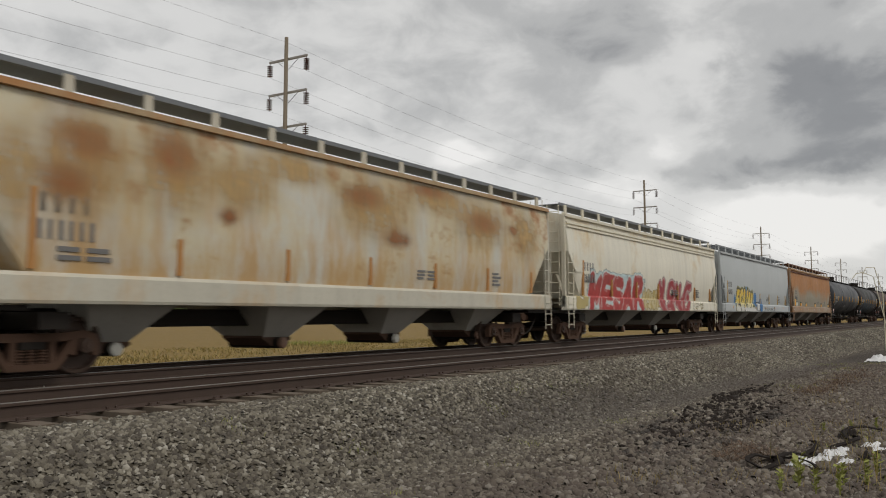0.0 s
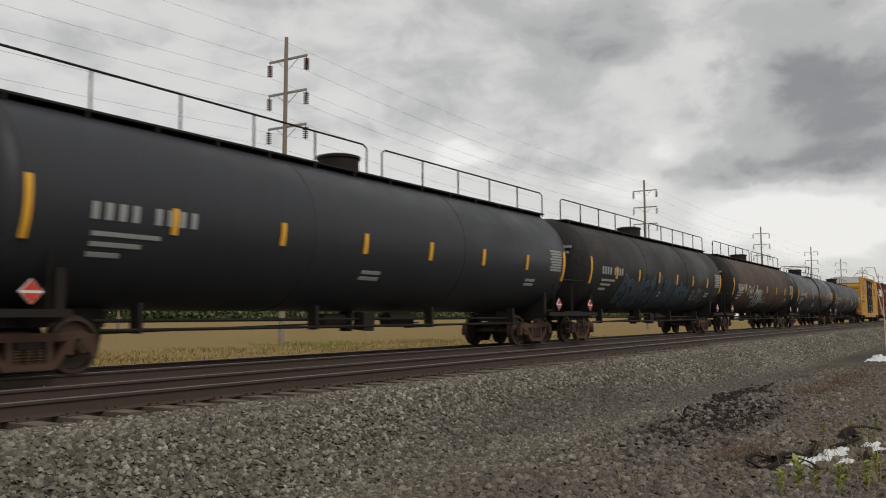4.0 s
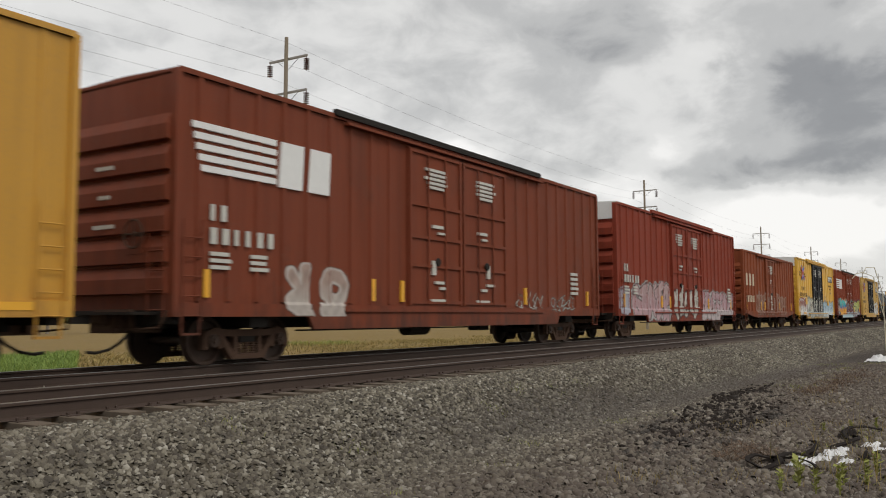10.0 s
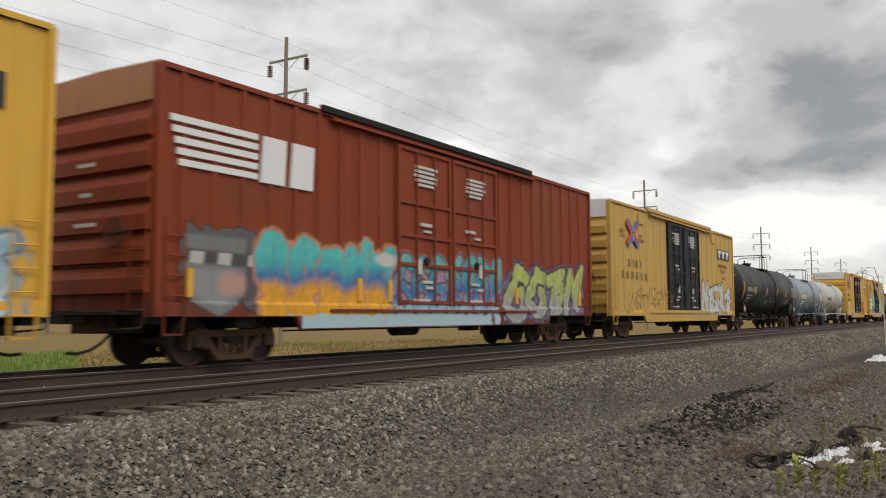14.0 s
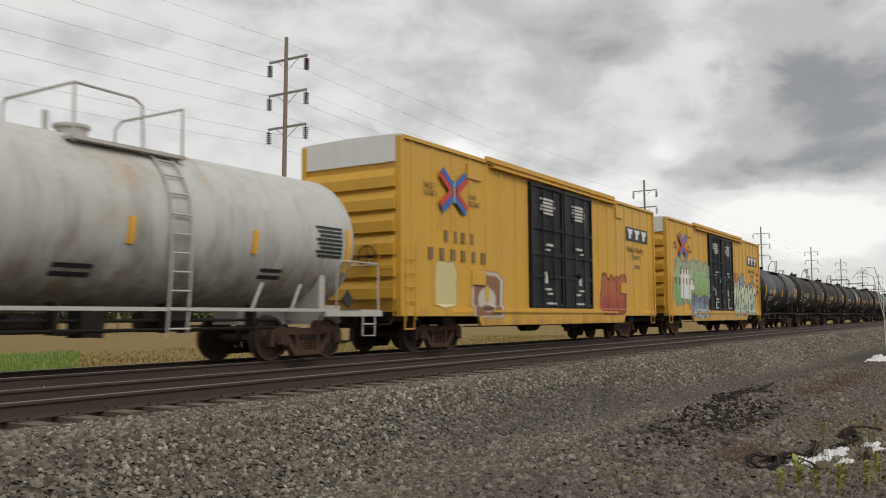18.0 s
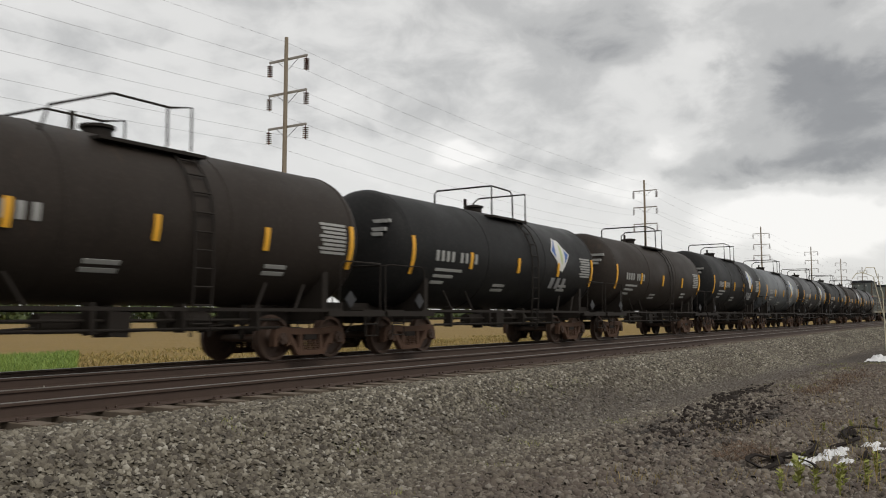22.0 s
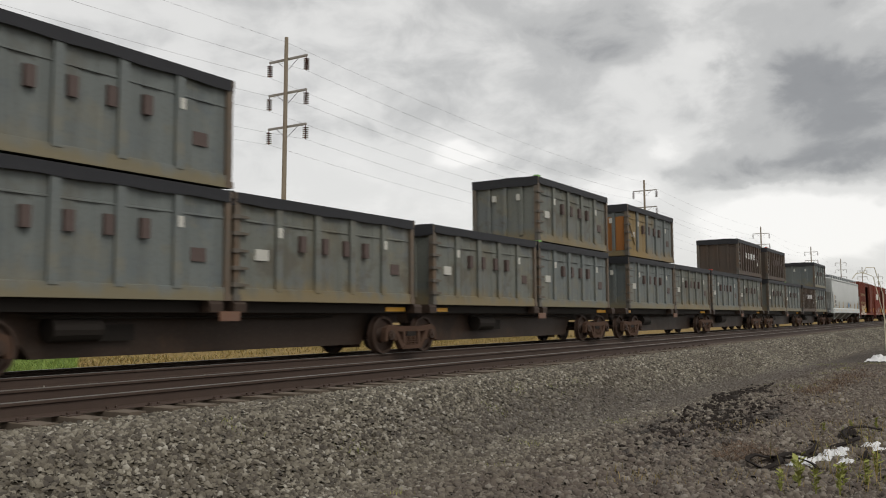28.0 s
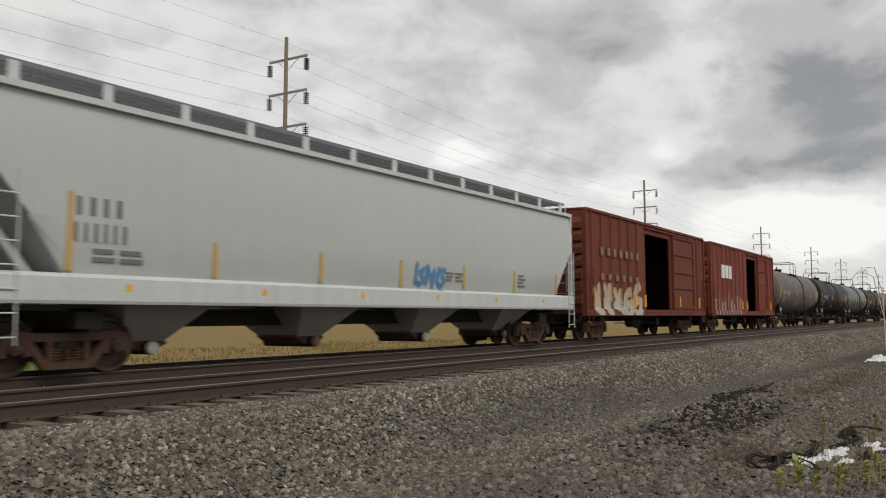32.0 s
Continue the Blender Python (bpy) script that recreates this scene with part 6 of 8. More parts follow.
def weed(x, y, h, seed):
    rng = random.Random(seed)
    z = ground_height(x, y)
    w = thing("weed", "leafy yellow-green weed growing in the gravel", "weed", "weeds in the gravel", (x, y, z))
    for k in range(3):
        a = rng.uniform(0, 6.28)
        top = (math.cos(a) * 0.08 * h, math.sin(a) * 0.08 * h, h * rng.uniform(0.7, 1.0))
        stem = part("stem", Geo().rod((0, 0, -0.02), top, 0.006, 5, 0.003), M["leaf"], w)
        for i in range(7):
            t = 0.25 + 0.75 * i / 6
            p = Vector(top) * t
            b = rng.uniform(0, 6.28)
            ln = h * rng.uniform(0.16, 0.3)
            d = Vector((math.cos(b), math.sin(b), rng.uniform(0.3, 1.1))).normalized() * ln
            sd = Vector((-math.sin(b), math.cos(b), 0)) * ln * 0.36
            g = Geo()
            g.v = [tuple(p), tuple(p + d * 0.45 + sd), tuple(p + d), tuple(p + d * 0.45 - sd), tuple(p + d * 0.45 + Vector((0, 0, -0.012)))]
            g.f = [(0, 1, 4), (1, 2, 4), (2, 3, 4), (3, 0, 4)]
            part("leaf", g, M["leaf"], stem)


def crumpled_sheet(name, x, y, w, d, mat, label, seed, lift=0.1):
    rng = random.Random(seed)
    n = 10
    g = Geo()
    for i in range(n + 1):
        for j in range(n + 1):
            a, b = i / n, j / n
            edge = min(a, 1 - a, b, 1 - b)
            px = (a - 0.5) * w * (0.75 + 0.35 * noise.noise((b * 2.3, seed, 0.4)))
            py = (b - 0.5) * d * (0.8 + 0.35 * noise.noise((a * 2.9, seed + 3, 0.1)))
            pz = lift * abs(noise.noise((a * 3.1 + seed, b * 3.3, 0.2))) * 1.6 * min(1, edge * 5 + 0.15) + lift * 0.5 * abs(noise.noise((a * 9, b * 8, seed)))
            g.v.append((px, py, pz + ground_height(x + px, y + py) - ground_height(x, y)))
    for i in range(n):
        for j in range(n):
            q = i * (n + 1) + j
            g.f.append((q, q + 1, q + n + 2, q + n + 1))
    ob = new(name, g.mesh(name, mat, True))
    ob.location = (x, y, ground_height(x, y) + 0.012)
    return tagged(ob, label, "litter")


M["plastic_white"] = plain("dirty_white_plastic_sheet", (0.6, 0.6, 0.6), 0.5, 0, 0.3, 9)
M["rubber"] = plain("black_torn_rubber", (0.02, 0.016, 0.014), 0.95, 0, 0.3, 9, 0.2, 0.1)
for x, y, w, d, sd, lf in ((10.95, -11.27, 0.95, 0.38, 1, 0.06), (11.25, -11.42, 0.5, 0.26, 2, 0.07), (11.85, -11.5, 0.85, 0.36, 8, 0.07), (11.12, -11.7, 0.45, 0.2, 9, 0.05), (12.6, -11.82, 0.6, 0.26, 7, 0.05), (12.2, -11.95, 0.4, 0.2, 5, 0.04)):
    crumpled_sheet("plastic_sheet", x, y, w, d, M["plastic_white"], "crumpled dirty white plastic sheet on the gravel", sd, lf)
crumpled_sheet("plastic_sheet", 36.5, -9.75, 3.2, 0.9, M["plastic_white"], "white plastic sheet lying far along the gravel", 3, 0.2)
for x, y, w, d, sd, lf in ((10.75, -11.0, 0.5, 0.22, 4, 0.05), (13.4, -11.45, 1.0, 0.3, 6, 0.1), (11.45, -11.3, 0.9, 0.2, 12, 0.05), (11.6, -11.9, 0.9, 0.25, 13, 0.06)):
    crumpled_sheet("rubber_scrap", x, y, w, d, M["rubber"], "torn black rubber scrap lying on the gravel", sd, lf)


def rubber_strip(x, y, ln, turn, bend, seed):
    """A torn strip of tyre tread curling over the gravel."""
    rng = random.Random(seed)
    g = Geo()
    n = 14
    a = turn
    px, py = 0.0, 0.0
    rows = []
    for i in range(n + 1):
        rows.append((px, py, 0.02 + 0.06 * math.sin(math.pi * i / n) * (1 + 0.5 * noise.noise((i * 0.4, seed, 0))), a))
        px += ln / n * math.cos(a)
        py += ln / n * math.sin(a)
        a += bend / n + rng.uniform(-0.08, 0.08)
    for qx, qy, qz, qa in rows:
        ox, oy = -math.sin(qa) * 0.026, math.cos(qa) * 0.026
        zz = ground_height(x + qx, y + qy) - ground_height(x, y)
        g.v += [(qx - ox, qy - oy, qz + zz), (qx + ox, qy + oy, qz + zz + 0.015), (qx + ox, qy + oy, qz + zz + 0.032), (qx - ox, qy - oy, qz + zz + 0.018)]
    for i in range(n):
        for k in range(4):
            g.f.append((i * 4 + k, i * 4 + (k + 1) % 4, i * 4 + 4 + (k + 1) % 4, i * 4 + 4 + k))
    ob = new("tyre_strip", g.mesh("tyre_strip", M["rubber"], True))
    ob.location = (x, y, ground_height(x, y))
    tagged(ob, "curled strip of torn black tyre tread", "tyre scrap", "tyre scraps")


for i, (x, y, ln, turn, bend) in enumerate([(10.1, -10.95, 1.0, 0.9, -2.4), (10.0, -11.0, 1.1, -0.5, 1.6), (10.5, -11.05, 0.9, 0.2, -1.2), (11.3, -11.2, 1.2, -0.3, 1.0), (12.0, -11.4, 1.3, -0.6, 1.4), (12.9, -11.5, 1.4, 0.3, -1.6), (10.4, -11.5, 0.8, 0.4, 1.8)]):
    rubber_strip(x, y, ln, turn, bend, i)

# more weeds, dead stalks and matted dry grass at the edge of the gravel
for i, (x, y, h) in enumerate([(8.75, -11.42, 0.24), (9.15, -11.52, 0.36), (8.95, -11.7, 0.28), (9.05, -11.9, 0.28), (9.5, -11.88, 0.26), (9.6, -12.08, 0.3), (10.3, -12.1, 0.3), (13.6, -11.1, 0.16), (14.2, -11.4, 0.16), (14.4, -11.72, 0.2)]):
    weed(x, y, h, 40 + i)
M["grass_rust"] = leaf_material("reddish_brown_dead_grass", (0.06, 0.038, 0.026), (0.2, 0.125, 0.075))
blades("dead_grass", "matted reddish-brown dead grass on the gravel", M["grass_rust"], 1600, (10.6, 11.7), (-10.85, -10.3), (0.03, 0.13), 0.004, 11, lean=1.1, clump=0.13, centres=9)
blades("dead_grass", "strip of reddish-brown dead grass beside the gravel", M["grass_rust"], 2200, (20.0, 29.5), (-10.2, -9.75), (0.03, 0.16), 0.006, 12, lean=0.8, clump=0.22, centres=34)
blades("dead_grass", "thin pale stalks standing in the weeds", M["grass_dry"], 100, (9.0, 14.0), (-12.3, -11.4), (0.2, 0.6), 0.0035, 13, lean=0.35, clump=0.25, centres=16)
blades("verge_grass", "low yellow-green grass at the gravel's edge", M["leaf"], 700, (9.3, 16.5), (-12.6, -11.3), (0.03, 0.1), 0.005, 14, lean=0.6, clump=0.22, centres=26)
blades("verge_grass", "sparse green tufts along the gravel", M["leaf"], 900, (18.0, 34.0), (-9.8, -8.0), (0.03, 0.1), 0.005, 15, lean=0.7, clump=0.2, centres=14)


M["stalk"] = plain("bleached_grass_stalk", (0.6, 0.55, 0.42), 0.7, 0, 0.15, 20)


def drooping_stalk(points):
    """A dry grass stalk close by, bowing over at its tip."""
    base = (points[0][0] + 0.05, points[0][1] - 0.02)
    pts = [(base[0], base[1], ground_height(*base) - 0.02)] + points
    smooth_pts = []
    for a, b in zip(pts, pts[1:]):
        for k in range(4):
            smooth_pts.append(tuple(Vector(a).lerp(Vector(b), k / 4)))
    smooth_pts.append(pts[-1])
    ob = new("grass_stalk", Geo().path(smooth_pts, 0.0011, 5).mesh("grass_stalk", M["stalk"], True))
    tagged(ob, "tall dry grass stalk with a drooping tip", "grass stalk", "tall stalks")


drooping_stalk([(2.597, -12.897, 0.741), (2.579, -12.896, 0.923), (2.562, -12.88, 0.993), (2.551, -12.861, 0.993), (2.547, -12.853, 0.975)])
drooping_stalk([(2.597, -12.907, 0.802), (2.562, -12.876, 0.969), (2.547, -12.853, 0.98), (2.538, -12.838, 0.977), (2.533, -12.828, 0.963)])

# ---- trees and far hedge ----
def tree(x, y, h, seed):
    rng = random.Random(seed)
    z = ground_height(x, y)
    t = thing("tree", "dull green broadleaf tree beyond the field", "tree", "trees beyond the field", (x, y, z))
    trunk = Geo().rod((0, 0, -0.2), (0.1, 0, h * 0.45), 0.24, 9, 0.15)
    tips = []
    for k in range(9):
        a = k * 2.4
        base = (0.1, 0, h * rng.uniform(0.28, 0.45))
        r = h * rng.uniform(0.18, 0.34)
        tip = (math.cos(a) * r, math.sin(a) * r, h * rng.uniform(0.5, 0.92))
        trunk.rod(base, tip, 0.09, 6, 0.03)
        tips.append(tip)
    part("trunk", trunk, M["pole"], t)
    g = Geo()
    for tip in tips + [(0, 0, h * 0.8), (0, 0, h * 0.6)]:
        for _ in range(190):
            p = Vector(tip) + Vector((rng.gauss(0, h * 0.085), rng.gauss(0, h * 0.085), rng.gauss(0, h * 0.075)))
            s = rng.uniform(0.1, 0.26)
            d1 = Vector((rng.gauss(0, 1), rng.gauss(0, 1), rng.gauss(0, 1))).normalized() * s
            d2 = d1.cross(Vector((rng.gauss(0, 1), rng.gauss(0, 1), rng.gauss(0, 1)))).normalized() * s * 0.6
            n = len(g.v)
            g.v += [tuple(p - d1), tuple(p + d2), tuple(p + d1), tuple(p - d2)]
            g.f.append((n, n + 1, n + 2, n + 3))
    me = bpy.data.meshes.new("crown")
    me.from_pydata(g.v, [], g.f)
    me.materials.append(M["tree_leaf"])
    part("crown", me, None, t)


for i, (x, y, h) in enumerate([(60.0, 92.0, 9.5), (66.0, 88.0, 8.0), (72.0, 82.0, 9.0), (54.0, 99.0, 8.5), (46.0, 104.0, 9.0)]):
    tree(x, y, h, i)


def far_hedge():
    rng = random.Random(5)
    v, f = [], []
    x = 60.0
    for _ in range(22000):
        s = rng.random()
        x = 150 + 1700 * s ** 1.4
        y = 330 + rng.uniform(-12, 12) + 0.12 * x
        top = 8.4 + 1.6 * noise.noise((x * 0.03, 0, 0)) + 1.2 * noise.noise((x * 0.15, 1, 0))
        z = -0.9 + rng.uniform(0, 1) * top
        r = rng.uniform(0.8, 1.9)
        n = len(v)
        d1 = Vector((rng.gauss(0, 1), rng.gauss(0, 1), rng.gauss(0, 1))).normalized() * r
        d2 = d1.cross(Vector((rng.gauss(0, 1), rng.gauss(0, 1), rng.gauss(0, 1)))).normalized() * r
        p = Vector((x, y, z))
        v += [tuple(p - d1), tuple(p + d2), tuple(p + d1), tuple(p - d2)]
        f.append((n, n + 1, n + 2, n + 3))
    me = bpy.data.meshes.new("far_hedge")
    me.from_pydata(v, [], f)
    me.materials.append(M["tree_leaf"])
    tagged(new("far_hedge", me), "low green hedge along the far side of the field", "hedge", "", "stuff")


far_hedge()

# ---- wagon paints ----
M["bay"] = paint("dark_bay_steel", (0.3, 0.285, 0.26), 0.3, (0.09, 0.055, 0.04), seed=2)
M["bay_pale"] = paint("grimy_grey_bay_steel", (0.4, 0.385, 0.35), 0.3, (0.14, 0.1, 0.07), seed=6)
M["flat"] = paint("grimy_brown_flat_steel", (0.045, 0.03, 0.022), 0.4, (0.085, 0.045, 0.025), seed=5, gloss=0.2)
M["rust_plate"] = paint("rusty_plate", (0.16, 0.09, 0.06), 0.6, seed=1)
M["faint_red"] = plain("faded_red_lettering", (0.088, 0.06, 0.052), 0.7, 0, 0.35, 9)
M["old_white"] = plain("dirty_white_label", (0.5, 0.49, 0.44), 0.6, 0, 0.3, 8)
M["cont_post"] = paint("rust_stained_post_paint", (0.1, 0.098, 0.085), 0.75, (0.12, 0.075, 0.042), 0.4, 0.5, 0.65, seed=3.0)
H_RUST = paint("cream_paint_with_rust_blooms", (0.6, 0.585, 0.51), 0.8, (0.36, 0.145, 0.035), 0.15, 0.25, 0.55, seed=1.3, high=0.02, stain=(0.6, 0.52, 0.34), panels=1.95, low=((0.5, 0.3, 0.11), 6.0))
H_CREAM = paint("cream_paint", (0.76, 0.72, 0.6), 0.42, (0.5, 0.34, 0.13), 0.35, 0.3, 0.5, seed=4.0)
H_GREY = paint("light_grey_paint", (0.42, 0.445, 0.445), 0.0, streak=0.12, dust=0.2, rough=0.42, seed=6.0)
H_BROWN = paint("rust_brown_paint", (0.3, 0.27, 0.205), 0.86, (0.33, 0.128, 0.027), 0.4, 0.35, 0.65, seed=8.0, high=0.19, blotch=0.5, low=((0.22, 0.14, 0.075), 2.6))
BOARD_RUST = paint("dark_rust_running_board", (0.1, 0.035, 0.018), 0.5, (0.07, 0.024, 0.014), 0.3, 0.4, 0.8, seed=14.0)
H_WHITE = paint("clean_off_white_paint", (0.48, 0.495, 0.475), 0.0, streak=0.1, dust=0.12, rough=0.42, seed=9.0)
H_TRIM_RUST = paint("rusty_cream_trim", (0.54, 0.51, 0.42), 0.42, (0.42, 0.25, 0.09), seed=3.0)
RAIL_RUST = paint("rusted_orange_rail_paint", (0.42, 0.3, 0.17), 0.75, (0.33, 0.15, 0.05), 0.3, 0.4, 0.7, seed=13.0)
H_TRIM_CREAM = paint("cream_trim", (0.68, 0.63, 0.5), 0.3, (0.4, 0.2, 0.07), seed=2.0)
H_TRIM_GREY = paint("grey_trim", (0.42, 0.44, 0.44), 0.1, seed=5.0)
H_TRIM_BROWN = paint("brown_trim", (0.31, 0.22, 0.14), 0.6, (0.26, 0.11, 0.035), seed=6.0)
H_TRIM_WHITE = paint("white_trim", (0.56, 0.58, 0.56), 0.0, seed=7.0)

T_BLACK = paint("black_tank_paint", (0.02, 0.0205, 0.0215), 0.0, streak=0.35, dust=0.28, rough=0.42, gloss=0.3, seed=1.0, dust_col=(0.07, 0.06, 0.05))
T_BLACK_2 = paint("dusty_black_tank_paint", (0.0145, 0.0145, 0.0145), 0.0, streak=0.35, dust=0.3, rough=0.5, gloss=0.14, seed=3.0, dust_col=(0.09, 0.08, 0.07))
T_BROWNISH = paint("brown_black_tank_paint", (0.03, 0.024, 0.02), 0.2, (0.07, 0.045, 0.03), 0.4, 0.4, 0.55, gloss=0.13, seed=5.0, dust_col=(0.09, 0.075, 0.06))
T_FIRST = paint("charcoal_tank_paint", (0.03, 0.032, 0.037), 0.0, streak=0.3, dust=0.25, rough=0.45, gloss=0.28, seed=3.5, dust_col=(0.09, 0.08, 0.07))
T_BLUE_TAG = paint("grimy_black_tank_paint", (0.026, 0.025, 0.024), 0.2, (0.07, 0.045, 0.03), 0.3, 0.4, 0.5, gloss=0.13, seed=7.0)
M["olive_panel"] = paint("dusty_olive_panel", (0.055, 0.053, 0.045), 0.2, (0.07, 0.05, 0.035), 0.4, 0.5, 0.6, gloss=0.2, seed=4.0)
T_BROWN_TAG = paint("brown_tank_paint", (0.07, 0.043, 0.03), 0.35, (0.085, 0.05, 0.03), 0.45, 0.5, 0.6, gloss=0.16, seed=9.0, ends=(19.0, 2.6, (0.016, 0.015, 0.014)))
T_TAG_17 = paint("plain_black_tank_paint", (0.022, 0.0215, 0.0215), 0.0, streak=0.3, dust=0.3, rough=0.5, gloss=0.22, seed=11.0)
T_CLEAN = paint("clean_black_tank_paint", (0.014, 0.0142, 0.0155), 0.0, streak=0.15, dust=0.1, rough=0.42, gloss=0.5, seed=15.0)
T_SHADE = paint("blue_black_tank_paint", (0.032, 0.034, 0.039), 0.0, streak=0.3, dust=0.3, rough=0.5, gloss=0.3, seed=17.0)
T_SLATE = paint("slate_blue_tank_paint", (0.19, 0.225, 0.255), 0.0, streak=0.25, dust=0.2, rough=0.38, seed=2.0)
T_WHITE = paint("dirty_white_tank_paint", (0.5, 0.5, 0.475), 0.45, (0.32, 0.22, 0.11), 0.5, 0.4, 0.5, seed=4.0, low=((0.2, 0.15, 0.09), 4.5))
T_DUSTY = paint("dusty_brown_grey_tank_paint", (0.14, 0.122, 0.108), 0.2, (0.1, 0.065, 0.045), 0.5, 0.6, 0.6, gloss=0.2, seed=12.0)
T_GREY = paint("grey_tank_paint", (0.075, 0.083, 0.09), 0.0, streak=0.4, dust=0.3, rough=0.45, seed=6.0)
FIT_SLATE = paint("slate_blue_fittings", (0.12, 0.165, 0.2), 0.1, seed=3.0)
FIT_WHITE = paint("rusty_white_fittings", (0.48, 0.46, 0.42), 0.4, (0.28, 0.15, 0.07), seed=5.0)

Y_OLD = paint("faded_yellow_boxcar_paint", (0.54, 0.275, 0.032), 0.16, (0.34, 0.16, 0.035), 0.36, 0.4, 0.55, seed=1.0, low=((0.26, 0.12, 0.03), 2.1))
WHITE_ENDTOP = paint("white_end_paint", (0.72, 0.72, 0.7), 0.0, streak=0.2, seed=1.0)
# oxide paint made lighter: light on the upper end is put into its colour
TAN_ENDTOP = paint("light_lifted_oxide_end_paint", (0.42, 0.2, 0.11), 0.3, (0.3, 0.11, 0.05), 0.3, 0.3, 0.7, gloss=0.2, seed=6.0)
Y_14 = paint("bright_yellow_boxcar_paint", (0.68, 0.385, 0.042), 0.08, streak=0.2, dust=0.25, rough=0.5, seed=3.0, low=((0.34, 0.17, 0.04), 1.9))
D_BLACK = paint("black_door_paint", (0.012, 0.0125, 0.0145), 0.0, streak=0.3, dust=0.15, rough=0.5, gloss=0.25, seed=1.0)
Y_16 = paint("dusty_yellow_boxcar_paint", (0.54, 0.33, 0.075), 0.1, streak=0.25, dust=0.4, rough=0.6, seed=5.0)
Y_20 = paint("yellow_boxcar_paint", (0.62, 0.345, 0.038), 0.08, streak=0.2, dust=0.2, rough=0.5, seed=7.0, low=((0.34, 0.17, 0.04), 1.9))
Y_21 = paint("yellow_boxcar_paint_faded", (0.62, 0.345, 0.038), 0.05, streak=0.2, dust=0.2, rough=0.5, seed=9.0, low=((0.34, 0.17, 0.04), 1.9))
R_OXIDE = paint("oxide_brown_boxcar_paint", (0.19, 0.046, 0.021), 0.35, (0.1, 0.04, 0.025), 0.6, 0.6, 0.65, gloss=0.22, dust_col=(0.12, 0.07, 0.045), seed=1.0, low=((0.07, 0.03, 0.02), 2.2))
R_RED = paint("red_boxcar_paint", (0.24, 0.042, 0.021), 0.3, (0.15, 0.045, 0.026), 0.55, 0.5, 0.65, gloss=0.22, dust_col=(0.12, 0.07, 0.045), seed=3.0, low=((0.09, 0.03, 0.02), 2.0))
R_PALE = paint("brown_boxcar_paint", (0.24, 0.058, 0.02), 0.35, (0.12, 0.045, 0.025), 0.5, 0.5, 0.65, gloss=0.22, dust_col=(0.12, 0.07, 0.045), seed=5.0, low=((0.07, 0.03, 0.02), 2.4))
R_15 = paint("oxide_red_boxcar_paint", (0.245, 0.05, 0.021), 0.3, (0.14, 0.045, 0.026), 0.55, 0.5, 0.65, gloss=0.22, dust_col=(0.12, 0.07, 0.045), seed=7.0, low=((0.07, 0.027, 0.02), 2.7))
R_40 = paint("worn_red_boxcar_paint", (0.17, 0.043, 0.026), 0.45, (0.09, 0.045, 0.03), 0.7, 0.7, 0.75, gloss=0.22, dust_col=(0.12, 0.07, 0.045), seed=9.0)
R_41 = paint("red_boxcar_paint_pale_streaks", (0.19, 0.042, 0.027), 0.35, (0.1, 0.05, 0.03), 0.6, 0.6, 0.7, gloss=0.22, dust_col=(0.12, 0.07, 0.045), seed=11.0)
C_GREEN = paint("grey_green_container_paint", (0.145, 0.162, 0.154), 0.32, (0.085, 0.072, 0.05), 0.55, 0.7, 0.6, seed=1.0, dust_col=(0.07, 0.055, 0.042), low=((0.17, 0.14, 0.075), 0.55), vary=[(0.175, 0.17, 0.133), (0.12, 0.14, 0.146)])
C_GREEN_2 = paint("worn_grey_green_container_paint", (0.155, 0.164, 0.142), 0.45, (0.1, 0.08, 0.045), 0.6, 0.7, 0.65, seed=4.0, dust_col=(0.07, 0.055, 0.042), low=((0.19, 0.145, 0.07), 0.75), vary=[(0.185, 0.17, 0.12), (0.13, 0.145, 0.148), (0.1, 0.088, 0.065)])
C_ORANGE = paint("rust_stained_container_paint", (0.15, 0.165, 0.158), 0.3, (0.13, 0.09, 0.045), 0.5, 0.6, 0.65, seed=7.0, dust_col=(0.07, 0.055, 0.042), wash=(3.6, 2.2, (0.23, 0.155, 0.055)), low=((0.2, 0.14, 0.055), 0.8))
M["orange_rust"] = paint("bare_orange_rust", (0.33, 0.13, 0.03), 0.4, (0.2, 0.08, 0.03), 0.4, 0.3, 0.8, seed=19.0)
C_BROWN = paint("dark_brown_container_paint", (0.068, 0.049, 0.035), 0.5, (0.09, 0.05, 0.028), 0.4, 0.45, 0.65, seed=9.0)


# ---- the train, wagon by wagon; u is the near end's place along the line at the start ----
def x_emblem(car, x, z, w, h, y=-1.575):
    """Crossed arms of red and blue bands with a pale seam between the halves, as a plain shape."""
    cx, cz = x + w / 2, z + h / 2
    for sx in (-1, 1):
        for sz in (-1, 1):
            tip, hub = Vector((cx + sx * w / 2, cz + sz * h / 2)), Vector((cx + sx * 0.1, cz + sz * 0.09))
            side = Vector((-(tip.y - hub.y), tip.x - hub.x)).normalized()
            side = side if side.y * sz > 0 else -side
            for mt, off in (("blue", 0.082), ("red", -0.082)):
                a, b = tip + side * off, hub + side * off
                part("emblem", Geo().stroke([tuple(a), tuple(b)], 0.15, y, 0.009), M[mt], car)
    part("emblem_seam", Geo().box(cx - 0.05, cx + 0.05, y - 0.012, y + 0.02, cz - 0.3, cz + 0.3), M["pale_mark"], car)


